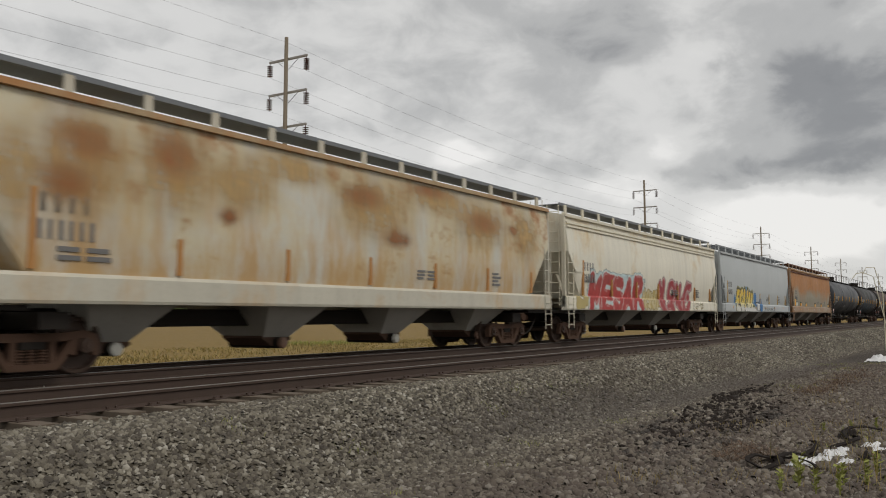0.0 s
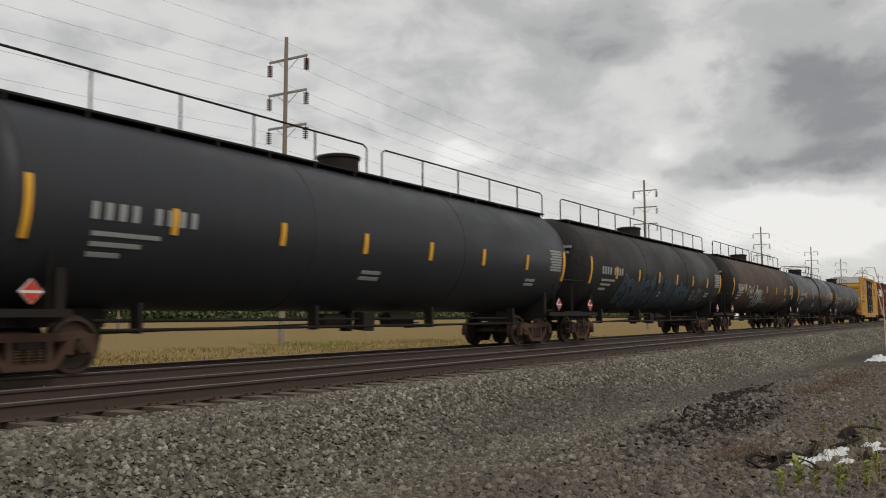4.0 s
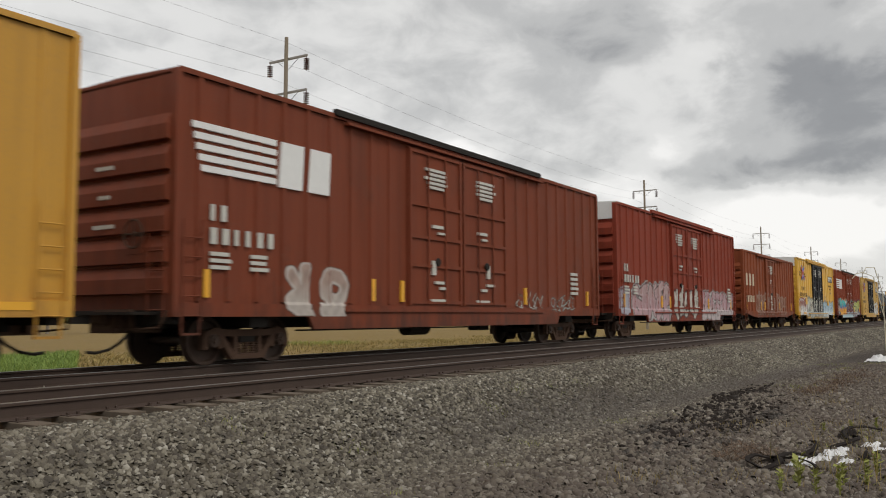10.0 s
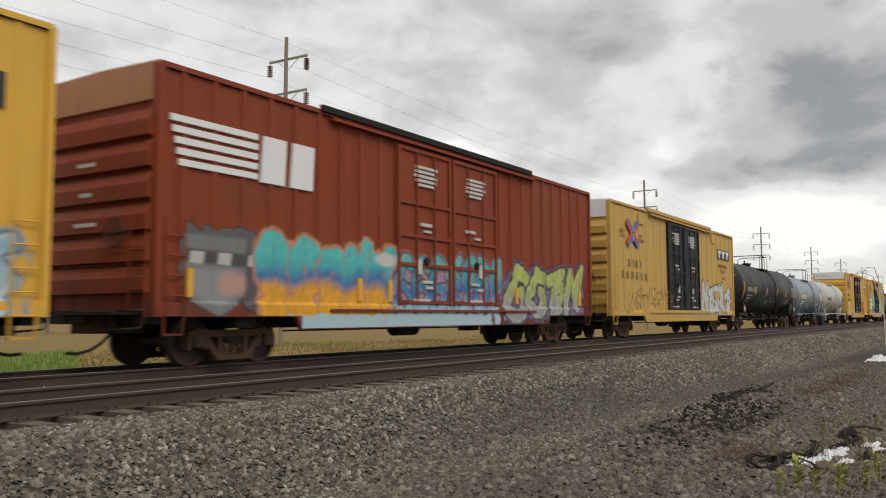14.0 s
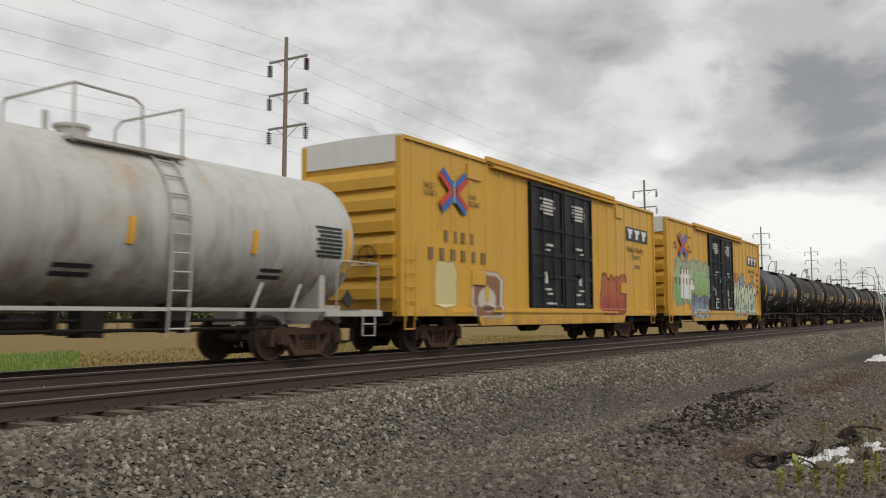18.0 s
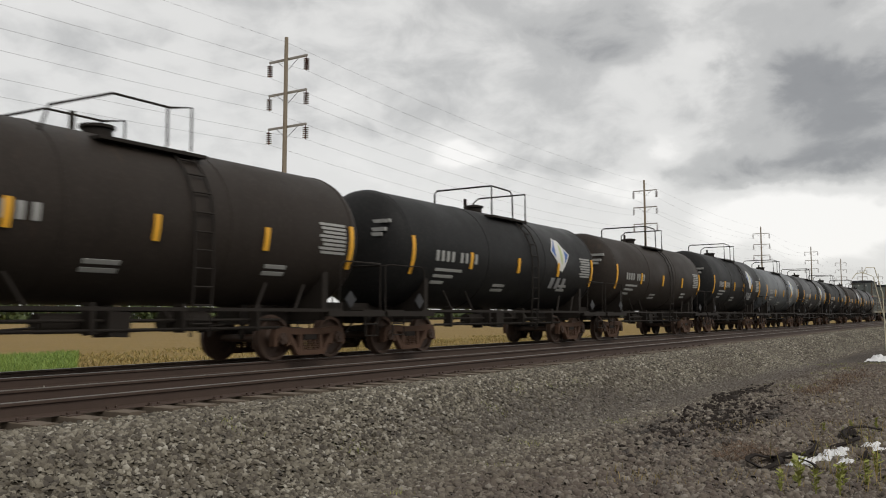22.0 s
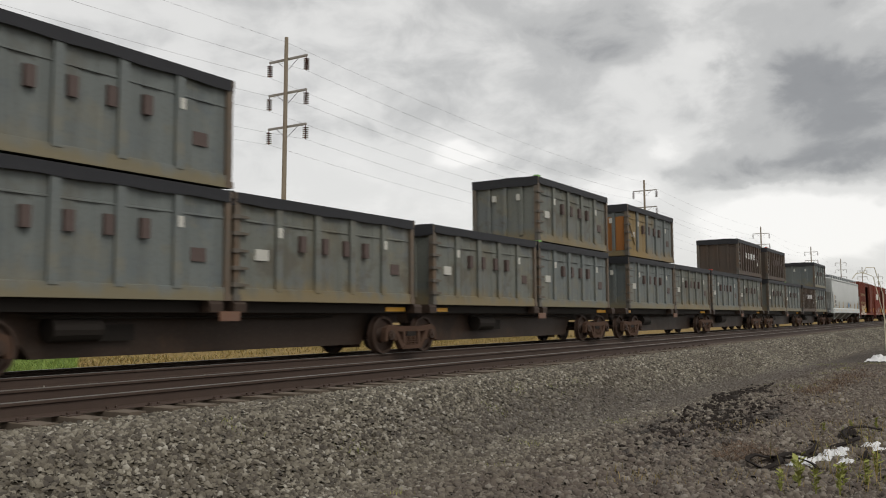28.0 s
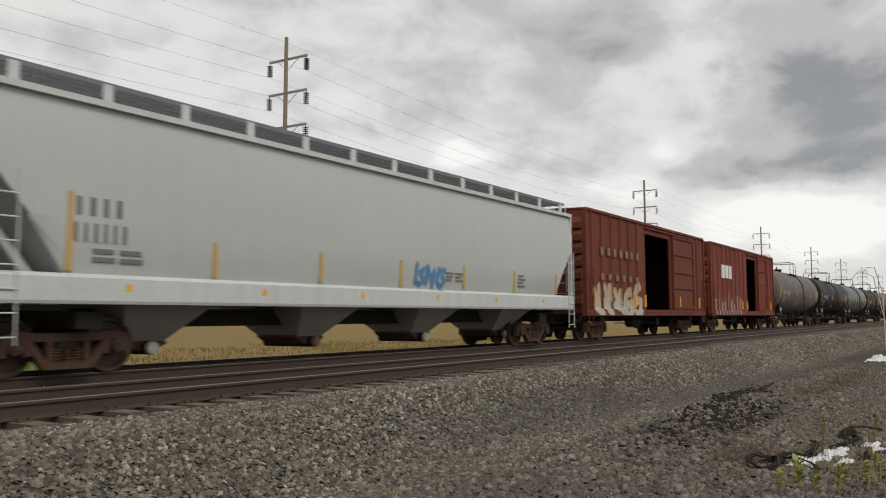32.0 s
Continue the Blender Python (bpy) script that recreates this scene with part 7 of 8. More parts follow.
def words(text, x, z, size, y, mat, car):
    """Readable words in the built-in font, laid on a side at y."""
    cu = bpy.data.curves.new("lettering", "FONT")
    cu.body, cu.size, cu.extrude, cu.space_line = text, size, 0.004, 0.9
    ob = bpy.data.objects.new("lettering", cu)
    me = bpy.data.meshes.new_from_object(ob)
    me.transform(Matrix.Translation((x, y - 0.006, z)) @ Matrix.Rotation(radians(90), 4, "X"))
    me.materials.append(mat)
    bpy.data.objects.remove(ob)
    bpy.data.curves.remove(cu)
    part("lettering", me, None, car)


def yellow_boxcar(u, L, mat, door, label, ex=1.68, ez=3.6, plate=True, eh=0.92, truck=2.42):
    car = boxcar(u, L, mat, door, label, 5.28, None, WHITE_ENDTOP, 0.92, 0.032, truck=truck)
    x_emblem(car, ex + 0.05, ez + 0.08, 1.26, eh)
    words("NEXT\nLOAD", ex - 0.7, ez + 0.52, 0.21, -1.53, M["brown_faint"], car)
    words("ANY\nROAD", ex + 1.5, ez + 0.45, 0.21, -1.53, M["brown_faint"], car)
    part("marking", bars(1.95, 2.82, 1.7, 0.5, 1, -1.53, 3, 4), M["brown_faint"], car)
    part("marking", bars(1.2, 2.34, 3.2, 0.5, 1, -1.53, 4, 6), M["brown_faint"], car)
    if plate:
        words("Railcar Pooling\n      Experts", 15.45, 3.42, 0.3, -1.53, M["brown_faint"], car)
        part("marking", bars(16.2, 2.8, 0.8, 0.2, 1, -1.53, 5, 1), M["brown_faint"], car)
        part("emblem", Geo().box(15.3, 17.8, -1.535, -1.5, 3.85, 4.38), M["black_mark"], car)
        for k in range(3):
            part("emblem", Geo().prism([(15.42 + k * 0.8, 4.31), (16.08 + k * 0.8, 4.31), (15.98 + k * 0.8, 4.13), (15.86 + k * 0.8, 4.13), (15.86 + k * 0.8, 3.93), (15.6 + k * 0.8, 3.93), (15.6 + k * 0.8, 4.13)], -1.54, -1.5), M["white"], car)
    else:
        for k in range(3):
            part("emblem", Geo().prism([(14.1 + k * 0.68, 4.2), (14.68 + k * 0.68, 4.2), (14.68 + k * 0.68, 4.06), (14.46 + k * 0.68, 4.06), (14.46 + k * 0.68, 3.68), (14.3 + k * 0.68, 3.68), (14.3 + k * 0.68, 4.06), (14.1 + k * 0.68, 4.06)], -1.536, -1.5), M["red_faint"], car)
        words("RAILCAR POOLING EXPERTS", 13.75, 3.34, 0.26, -1.53, M["brown_faint"], car)
    for x, z in ((3.1, 4.62), (3.3, 1.75), (14.2, 4.62), (14.6, 1.75))[:4 if mat is not Y_21 else 1]:
        part("tack_board", Geo().box(x, x + 0.75, -1.56, -1.5, z, z + 0.4), mat, car)
    part("reflector", Geo().box(2.2, 3.3, -1.58, -1.5, 1.0, 1.12), M["yellow"], car)
    part("reflector", Geo().box(17.0, 17.9, -1.58, -1.5, 1.0, 1.12), M["yellow"], car)
    return car


M["red_faint"] = plain("faded_red_emblem", (0.3, 0.06, 0.03), 0.6, 0, 0.2, 8)


def stripes_emblem(car, x, z, w, h, y):
    """White bars running back from two white blocks, as a plain shape."""
    for k in range(5):
        zz = z + h - (k + 0.8) * h / 5
        part("emblem", Geo().box(x + 0.05 * k, x + w * 0.55, y - 0.004, y + 0.06, zz, zz + h / 5 * 0.62), M["white"], car)
    for k in range(2):
        a, b = x + w * (0.57 + 0.22 * k), x + w * (0.76 + 0.22 * k)
        part("emblem", Geo().prism([(a, z), (b - 0.05, z), (b, z + h * 0.96), (a + 0.08, z + h * 0.96)], y - 0.005, y + 0.06), M["white"], car)


def car_marks(car):
    """White painted bars low on a boxcar's near end, where its marks stand."""
    part("marking", bars(0.75, 2.62, 0.5, 0.5, 1, -1.556, 1, 2), M["old_white"], car)
    part("marking", bars(0.75, 2.2, 1.75, 0.5, 1, -1.556, 2, 6), M["old_white"], car)
    part("marking", bars(0.75, 1.75, 0.7, 0.36, 3, -1.556, 3, 1), M["old_white"], car)
    part("marking", bars(1.75, 1.75, 0.7, 0.36, 3, -1.556, 4, 1), M["old_white"], car)
    part("marking", bars(16.6, 1.6, 0.7, 0.8, 5, -1.556, 5, 1), M["old_white"], car)


HOP1 = covered_hopper(5.9, 18.9, H_RUST, H_TRIM_RUST, "cream covered hopper with large orange rust patches", mark="dark_mark", strips="orange_strip", bay_mat=M["bay_pale"], rail_mat=RAIL_RUST)
HOP2 = covered_hopper(26.0, 18.9, H_CREAM, H_TRIM_CREAM, "cream covered hopper with red spray lettering", 0.06, mark="dark_mark", sprayed=True, chords=True, strips="orange_strip", bay_mat=M["bay"])
HOP3 = covered_hopper(46.0, 18.7, H_GREY, H_TRIM_GREY, "light grey covered hopper with yellow spray lettering", mark="dark_mark", sprayed=True, strips="tan_strip", bay_mat=M["bay"], grate=True)
covered_hopper(65.8, 18.9, H_BROWN, H_TRIM_BROWN, "rust-brown covered hopper with a dark red roof walk", mark="dark_mark", low_strips=True, chords=True, bay_mat=M["bay"], rail_mat=RAIL_RUST, board_mat=BOARD_RUST)
tank_car(85.6, 20.9, T_FIRST, "long black tank wagon with full top railing", 1.68, 2.7, "long", strips=8)
TANK_BLUE = tank_car(106.5, 19.8, T_BLUE_TAG, "long black tank wagon with blue spray lettering", 1.68, 2.7, "long", strips=8)
TANK_TAGS = tank_car(126.9, 19.65, T_BROWN_TAG, "long rusty brown tank wagon with pale spray tags", 1.68, 2.7, "long", strips=7)
tank_car(146.76, 19.3, T_CLEAN, "clean black tank wagon with yellow strips", 1.66, 2.64, "low", strips=6, side_rail=(0.9, 0.94, 0.3))
TANK_SHADE = tank_car(166.72, 20.7, T_SHADE, "long blue-black tank wagon with a small dome", 1.62, 2.62, "low", strips=6, side_rail=(0.35, 0.78, 0.6), plate=(12.8, 2.0))
yellow_boxcar(188.4, 18.5, Y_OLD, D_BLACK, "faded yellow boxcar with black double doors", 2.42, 3.3, plate=False, eh=1.0, truck=1.95)
BROWN_BOX = boxcar(208.9, 19.0, R_OXIDE, R_OXIDE, "brown ribbed boxcar with a white striped emblem", 5.26, ribs=0.72, tabs=True)
stripes_emblem(BROWN_BOX, 0.3, 3.44, 3.85, 0.95, -1.55)
car_marks(BROWN_BOX)
RED = boxcar(229.88, 18.2, R_RED, R_RED, "red ribbed boxcar with pink and grey spray lettering", 5.26, end_top=WHITE_ENDTOP, ribs=0.72, truck=2.05, tabs=True)
car_marks(RED)
M["cream_mark"] = plain("cream_lettering_paint", (0.55, 0.46, 0.33), 0.6, 0, 0.2, 8)
LOW_BOX = boxcar(250.3, 15.6, R_PALE, R_PALE, "low brown boxcar with white block lettering", 4.75, ribs=0.8, fish="long", doors=(0.375, 0.575), truck=1.9, tabs=True, gable=0.12, leaves=1)
for k in range(3):
    part("lettering", Geo().box(0.61 + k * 0.84, 0.97 + k * 0.84, -1.556, -1.5, 2.68, 3.38), M["cream_mark"], LOW_BOX)
part("lettering", bars(0.55, 1.7, 2.3, 0.65, 1, -1.552, 3, 6), M["cream_mark"], LOW_BOX)
YELLOW_14 = yellow_boxcar(267.6, 18.5, Y_14, D_BLACK, "yellow boxcar half covered in spray lettering")
SPRAYED_BOX = boxcar(288.12, 18.7, R_15, R_15, "red-brown boxcar with bright spray lettering and white emblem", 5.26, end_top=TAN_ENDTOP, ribs=0.72, tabs=True)
stripes_emblem(SPRAYED_BOX, 0.2, 3.47, 3.8, 0.95, -1.55)
YELLOW_16 = yellow_boxcar(308.85, 18.6, Y_16, D_BLACK, "dusty yellow boxcar with black double doors and tags")
TANK_SMALL = tank_car(328.8, 18.1, T_TAG_17, "black tank wagon with small white tags", 1.55, 2.6, "dome", strips=6)
tank_car(347.27, 13.1, T_SLATE, "slate-blue tank wagon with side ladder", 1.48, 2.48, "dome", True, mark="white", strips=5, fit=FIT_SLATE, plate=(8.26, 1.74))
tank_car(360.5, 13.6, T_WHITE, "dirty white tank wagon with rust streaks", 1.48, 2.52, "dome", True, mark="black_mark", strips=5, fit=FIT_WHITE)
YELLOW_20 = yellow_boxcar(374.82, 18.6, Y_20, D_BLACK, "yellow boxcar with brown and red spray pieces")
YELLOW_21 = yellow_boxcar(395.24, 18.5, Y_21, D_BLACK, "yellow boxcar with green and white spray lettering")
TANKS = [(414.76, 12.98, T_BLACK, "bent", False, "black tank wagon with a bent top railing"),
         (427.76, 13.0, T_BROWNISH, "bent", False, "brownish black tank wagon with a patched side"),
         (441.0, 12.8, T_BROWNISH, "bent", False, "dusty brown-black tank wagon"),
         (453.9, 13.6, T_BLACK_2, "dome", True, "black tank wagon with a white and blue leaf emblem"),
         (467.7, 13.5, T_BROWNISH, "dome", False, "dull brown-black tank wagon with a square top railing"),
         (481.4, 12.95, T_BLACK_2, "dome", True, "black tank wagon with a leaf emblem near its end"),
         (494.6, 13.5, T_GREY, "dome", True, "weathered grey tank wagon with a leaf emblem"),
         (508.3, 13.3, T_BLACK, "dome", True, "black tank wagon with a dusty band and emblem"),
         (521.8, 13.4, T_BLACK_2, "dome", False, "dusty black tank wagon with yellow strips"),
         (535.3, 13.4, T_BROWNISH, "dome", True, "brown-black tank wagon with a pale emblem"),
         (548.8, 12.9, T_BLACK, "dome", False, "black tank wagon coupled to the container wagons")]
LEAF_TANKS = []  # (wagon, length, height of the tank's axis)
for u, L, mt, rl, lg, lb in TANKS:
    big_one = lb.endswith("near its end")
    car = tank_car(u, L, mt, lb, 1.58 if big_one else 1.49, 2.7 if big_one else 2.6, rl, True, logo=lg, strips=6 if big_one else 5, patch="patched" in lb, band="band" in lb)
    if lg:
        LEAF_TANKS.append((car, L, 2.7 if big_one else 2.6))
FLATS = [(562.0, 575.2, True), (575.4, 588.6, False), (589.6, 602.5, True), (602.7, 615.4, False), (616.4, 629.3, True), (629.5, 642.6, False)]
for a, b, first in FLATS:
    flat_unit(a, b - a, "low rusty brown flat wagon carrying two containers", first)
DECK = 1.2
LOWER = [(562.6, C_GREEN, 0), (568.75, C_GREEN_2, 0), (575.7, C_GREEN_2, 0), (581.95, C_GREEN, 0), (590.2, C_GREEN, 0), (596.3, C_GREEN_2, 0), (602.75, C_GREEN, 0), (608.85, C_GREEN_2, 0), (616.9, C_GREEN_2, 0), (623.0, C_GREEN, 0), (629.9, C_BROWN, 1), (636.0, C_GREEN, 0)]
for i, (u, mt, wh) in enumerate(LOWER):
    container(u, DECK, mt, "dark brown open-top container with white blocks" if wh else "grey-green ribbed open-top container under a tarpaulin", "white" if wh else "faint_red", seed=i)
UPPER = [(562.6, C_GREEN, 0), (581.95, C_GREEN_2, 0), (590.2, C_ORANGE, 0), (608.85, C_BROWN, 1), (616.9, C_BROWN, 0), (636.0, C_GREEN, 0)]
for i, (u, mt, wh) in enumerate(UPPER):
    container(u, DECK + CONT_H + 0.06, mt, "dark brown container stacked on another" if mt is C_BROWN else "grey-green container stacked on another", "white" if wh else "faint_red", seed=i + 20)
HOP_WHITE = covered_hopper(643.3, 20.1, H_WHITE, H_TRIM_WHITE, "clean off-white covered hopper with yellow strips", mark="dark_mark", strips="tan_strip", bay_mat=M["bay"], grate=True)
BOX40 = boxcar(664.7, 15.0, R_40, R_40, "worn red boxcar with its sliding door open", 4.72, ribs=0.95, rib_depth=0.06, doors=(0.42, 0.64), plug=False, open_door=3.45, fish=False, truck=1.9, tabs=True)
part("lettering", bars(1.3, 3.1, 4.4, 0.5, 1, -1.565, 3, 7), M["brown_faint"], BOX40)
part("lettering", bars(1.3, 2.2, 4.4, 0.4, 1, -1.565, 4, 6), M["brown_faint"], BOX40)
BOX41 = boxcar(681.0, 15.5, R_41, R_41, "red boxcar with white block lettering and open door", 4.7, ribs=0.95, rib_depth=0.05, doors=(0.52, 0.68), plug=False, open_door=2.6, fish=False, truck=1.9, tabs=True)
for k in range(3):
    part("lettering", Geo().box(2.2 + k * 0.75, 2.75 + k * 0.75, -1.556, -1.5, 2.9, 3.6), M["white"], BOX41)
for k in range(7):
    tank_car(697.6 + k * 18.0, 17.9, (T_DUSTY, T_BLACK_2, T_GREY, T_BROWNISH)[k % 4], "black tank wagon at the rear of the train", 1.58, 2.64, "dome", strips=6)


part("paint_patch", Geo().prism([(2.0, 1.7), (3.5, 1.65), (3.5, 2.1), (4.2, 2.15), (4.15, 2.55), (3.5, 2.6), (3.45, 3.05), (2.05, 3.05)], -1.532, -1.5), M["white"], YELLOW_21, "white patch of paint rolled over the spray")


# ---- spray lettering, wagon by wagon ----
BLACK, WHITE = (0.012, 0.012, 0.014), (0.66, 0.66, 0.64)

c = Canvas(0.4, 18.4, 1.6, 4.15, 0.04, seed=2)
OCHRE, RUST = (0.55, 0.35, 0.13), (0.3, 0.1, 0.025)
for x, z, w, h in ((2.1, 3.3, 0.8, 0.9), (3.9, 3.4, 0.8, 0.8), (5.5, 3.35, 0.8, 0.5), (9.6, 3.35, 1.4, 0.7), (14.5, 3.45, 1.5, 0.6), (12.3, 3.85, 1.4, 0.35), (6.9, 3.85, 1.1, 0.3), (1.0, 3.0, 0.4, 0.6), (17.2, 3.3, 0.7, 0.7)):
    c.bloom(x, z, w, h, OCHRE, 0.85)
for x, z, w, h in ((3.9, 3.65, 0.5, 0.4), (1.9, 2.95, 0.45, 0.28), (5.15, 2.72, 0.26, 0.14), (10.5, 2.72, 0.5, 0.2), (14.6, 3.45, 0.8, 0.28), (2.2, 3.6, 0.5, 0.3), (9.2, 3.55, 0.7, 0.25), (12.0, 4.0, 0.9, 0.14), (16.4, 3.4, 0.3, 0.14)):
    c.bloom(x, z, w, h, RUST, 0.9)
c.put(HOP1, "orange rust blooms over cream paint")

c = Canvas(0.5, 16.6, 1.1, 2.65, seed=4)
c.cloud(0.7, 2.2, 1.1, 1.62, (0.5, 0.4, 0.16), 0.7)
c.cloud(1.9, 7.9, 1.0, 2.5, (0.52, 0.66, 0.68), 0.35, 0.4, 0.75)
c.letters("MESAR", 2.0, 7.5, 1.12, 2.3, [(0.42, 0.035, 0.035), (0.46, 0.045, 0.045), (0.4, 0.05, 0.05)], (0.68, 0.66, 0.62), (0.5, 0.64, 0.66), 0.5, 0.035, 0.07, 0.1, shine=(0.7, 0.5, 0.48))
c.cloud(7.5, 10.0, 1.15, 1.95, (0.52, 0.4, 0.14), 0.75)
c.letters(4, 7.6, 9.4, 1.2, 1.85, [(0.6, 0.52, 0.3)], (0.42, 0.3, 0.1), None, 0.4, 0.03, jig=0.15)
c.letters(4, 9.5, 14.1, 1.15, 2.25, [(0.4, 0.04, 0.05), (0.36, 0.035, 0.05)], (0.6, 0.46, 0.44), (0.26, 0.1, 0.12), 0.42, 0.05, 0.04, 0.2, shine=(0.7, 0.56, 0.52))
c.scribble(14.5, 16.2, 1.2, 1.5, (0.36, 0.3, 0.12), 0.05, 4)
c.put(HOP2, "red spray letters on a pale blue haze")

c = Canvas(2.6, 10.2, 1.11, 2.7, seed=5)
for x, z, w, h in ((5.75, 2.32, 0.45, 0.24), (7.95, 1.95, 0.35, 0.3), (9.45, 1.5, 0.42, 0.42), (2.95, 1.75, 0.16, 0.3), (8.0, 1.6, 0.4, 0.2)):
    c.oval(x, z, w, h, (0.02, 0.17, 0.42), 0.25)
c.letters("EQUAL", 3.3, 7.7, 1.2, 2.2, [(0.7, 0.7, 0.62), (0.72, 0.66, 0.36), (0.76, 0.56, 0.06), (0.74, 0.5, 0.03)], BLACK, (0.5, 0.5, 0.1), 0.52, 0.1, 0.05, 0.3, shine=(0.78, 0.78, 0.7))
c.poly([(3.0, 1.42), (3.6, 1.12), (8.9, 1.12), (9.1, 1.3), (3.8, 1.35)], (0.68, 0.68, 0.66), 0.06)
c.poly([(8.0, 1.2), (8.15, 1.68), (9.05, 1.72), (9.1, 1.16)], BLACK)
c.poly([(8.3, 1.22), (8.35, 1.6), (9.0, 1.66), (8.95, 1.2)], (0.66, 0.68, 0.68))
c.put(HOP3, "yellow and white spray letters with black outlines")
c = Canvas(10.0, 13.6, 1.11, 1.5, seed=6)
c.scribble(10.1, 13.4, 1.18, 1.42, (0.16, 0.17, 0.17), 0.035, 9)
c.put(HOP3, "thin dark tag along the sill")

c = Canvas(3.6, 16.6, 1.2, 2.75, seed=7)
for k, (x0, x1, z0, z1) in enumerate(((4.2, 7.4, 1.35, 2.35), (7.6, 10.8, 1.3, 2.4), (11.0, 13.2, 1.4, 2.2))):
    c.seed = 7 + k
    c.letters(4, x0, x1, z0, z1, [(0.018, 0.018, 0.02)], (0.03, 0.17, 0.29), None, 0.34, 0.035, jig=0.12)
c.scribble(13.6, 15.6, 1.5, 2.2, (0.3, 0.32, 0.36), 0.05, 5)
c.put(TANK_BLUE, "dull blue spray lettering in outlines")

c = Canvas(1.8, 14.2, 1.25, 2.75, seed=8)
c.cloud(2.2, 3.4, 2.24, 2.56, (0.34, 0.36, 0.32), 0.6, 0.4, 0.8)
c.letters("CRAN", 4.5, 6.0, 2.12, 2.58, [(0.42, 0.43, 0.38)], (0.08, 0.06, 0.045), None, 0.3, 0.015, slant=0.2)
c.cloud(6.3, 8.4, 2.15, 2.5, (0.32, 0.34, 0.3), 0.9, 0.4, 0.8)
c.letters(4, 6.3, 8.5, 1.5, 2.3, [(0.14, 0.17, 0.17), (0.24, 0.27, 0.26)], (0.38, 0.4, 0.37), None, 0.3, 0.03)
c.scribble(8.8, 10.1, 1.6, 2.0, (0.36, 0.38, 0.36), 0.05, 4)
c.scribble(10.3, 12.0, 1.5, 2.05, (0.2, 0.21, 0.2), 0.035, 5)
c.scribble(12.1, 13.4, 1.5, 1.85, (0.22, 0.23, 0.21), 0.035, 4)
c.scribble(2.1, 3.1, 1.32, 1.68, (0.2, 0.21, 0.2), 0.04, 4)
c.poly([(5.2, 1.86), (6.45, 1.86), (6.45, 2.12), (5.2, 2.12)], BLACK)
for z in (1.95, 2.02):
    c.stroke([(5.3, z), (6.2, z)], 0.035, (0.4, 0.4, 0.38))
c.put(TANK_TAGS, "pale scrawled spray tags")

for car, runs in ((TANK_SMALL, ((8.3, 10.4, 1.6, 2.15), (12.6, 15.2, 1.55, 2.15), (5.2, 7.0, 1.6, 2.1))), (TANK_SHADE, ((9.6, 11.6, 1.75, 2.05), (12.2, 14.2, 1.75, 2.05), (15.0, 16.6, 1.75, 2.0)))):
    c = Canvas(min(r[0] for r in runs) - 0.3, max(r[1] for r in runs) + 0.3, 1.45, 2.3, seed=12)
    for x0, x1, z0, z1 in runs:
        c.scribble(x0, x1, z0, z1, (0.33, 0.33, 0.33), 0.045, 5)
    c.put(car, "small white scrawled tags")

c = Canvas(2.5, 5.0, 0.9, 2.0, seed=15)
c.letters(2, 2.75, 4.75, 0.98, 1.75, [(0.45, 0.4, 0.36), (0.36, 0.26, 0.22)], (0.52, 0.47, 0.43), None, 0.4, 0.06, jig=0.15)
c.put(BROWN_BOX, "pale grey spray letters")
c = Canvas(12.2, 17.4, 0.95, 1.7, seed=16)
c.scribble(12.6, 14.2, 1.1, 1.6, (0.4, 0.38, 0.34), 0.05, 4)
c.scribble(15.0, 16.8, 1.05, 1.55, (0.34, 0.36, 0.33), 0.05, 5)
c.put(BROWN_BOX, "thin pale tags")

c = Canvas(0.2, 17.9, 0.66, 2.4, seed=17)
c.cloud(0.2, 1.3, 0.9, 2.1, (0.36, 0.36, 0.42), 0.4, 0.4, 0.8)
c.cloud(1.5, 6.6, 0.6, 2.2, (0.42, 0.42, 0.42), 0.4, 0.3, 0.75)
c.letters(5, 1.7, 6.3, 0.85, 2.05, [(0.46, 0.29, 0.31), (0.42, 0.26, 0.28), (0.44, 0.3, 0.3)], (0.07, 0.05, 0.055), (0.5, 0.48, 0.46), 0.55, 0.06, 0.06, shine=(0.62, 0.52, 0.52))
c.seed = 18
c.letters(5, 6.9, 10.7, 0.95, 1.95, [(0.5, 0.48, 0.42), (0.58, 0.56, 0.5)], (0.06, 0.04, 0.04), None, 0.42, 0.06)
c.seed = 19
c.cloud(11.2, 17.7, 0.7, 2.1, (0.48, 0.46, 0.45), 0.4, 0.3, 0.7)
c.letters(7, 11.4, 17.5, 0.8, 1.95, [(0.48, 0.42, 0.42), (0.46, 0.3, 0.33), (0.42, 0.26, 0.29)], (0.09, 0.06, 0.065), (0.52, 0.5, 0.49), 0.5, 0.05, 0.05, shine=(0.64, 0.56, 0.56))
c.put(RED, "pink and grey spray lettering with dark outlines")

c = Canvas(2.9, 13.6, 0.92, 2.4, seed=21)
for k, (x0, x1) in enumerate(((3.3, 5.9), (6.0, 9.0), (9.1, 12.6))):
    c.seed = 21 + k
    c.letters(4, x0, x1, 1.0, 2.15, [(0.19, 0.06, 0.03), (0.22, 0.08, 0.045)], (0.45, 0.36, 0.29), None, 0.4, 0.04, jig=0.14, slant=0.3)
c.put(LOW_BOX, "pale cream spray outlines")

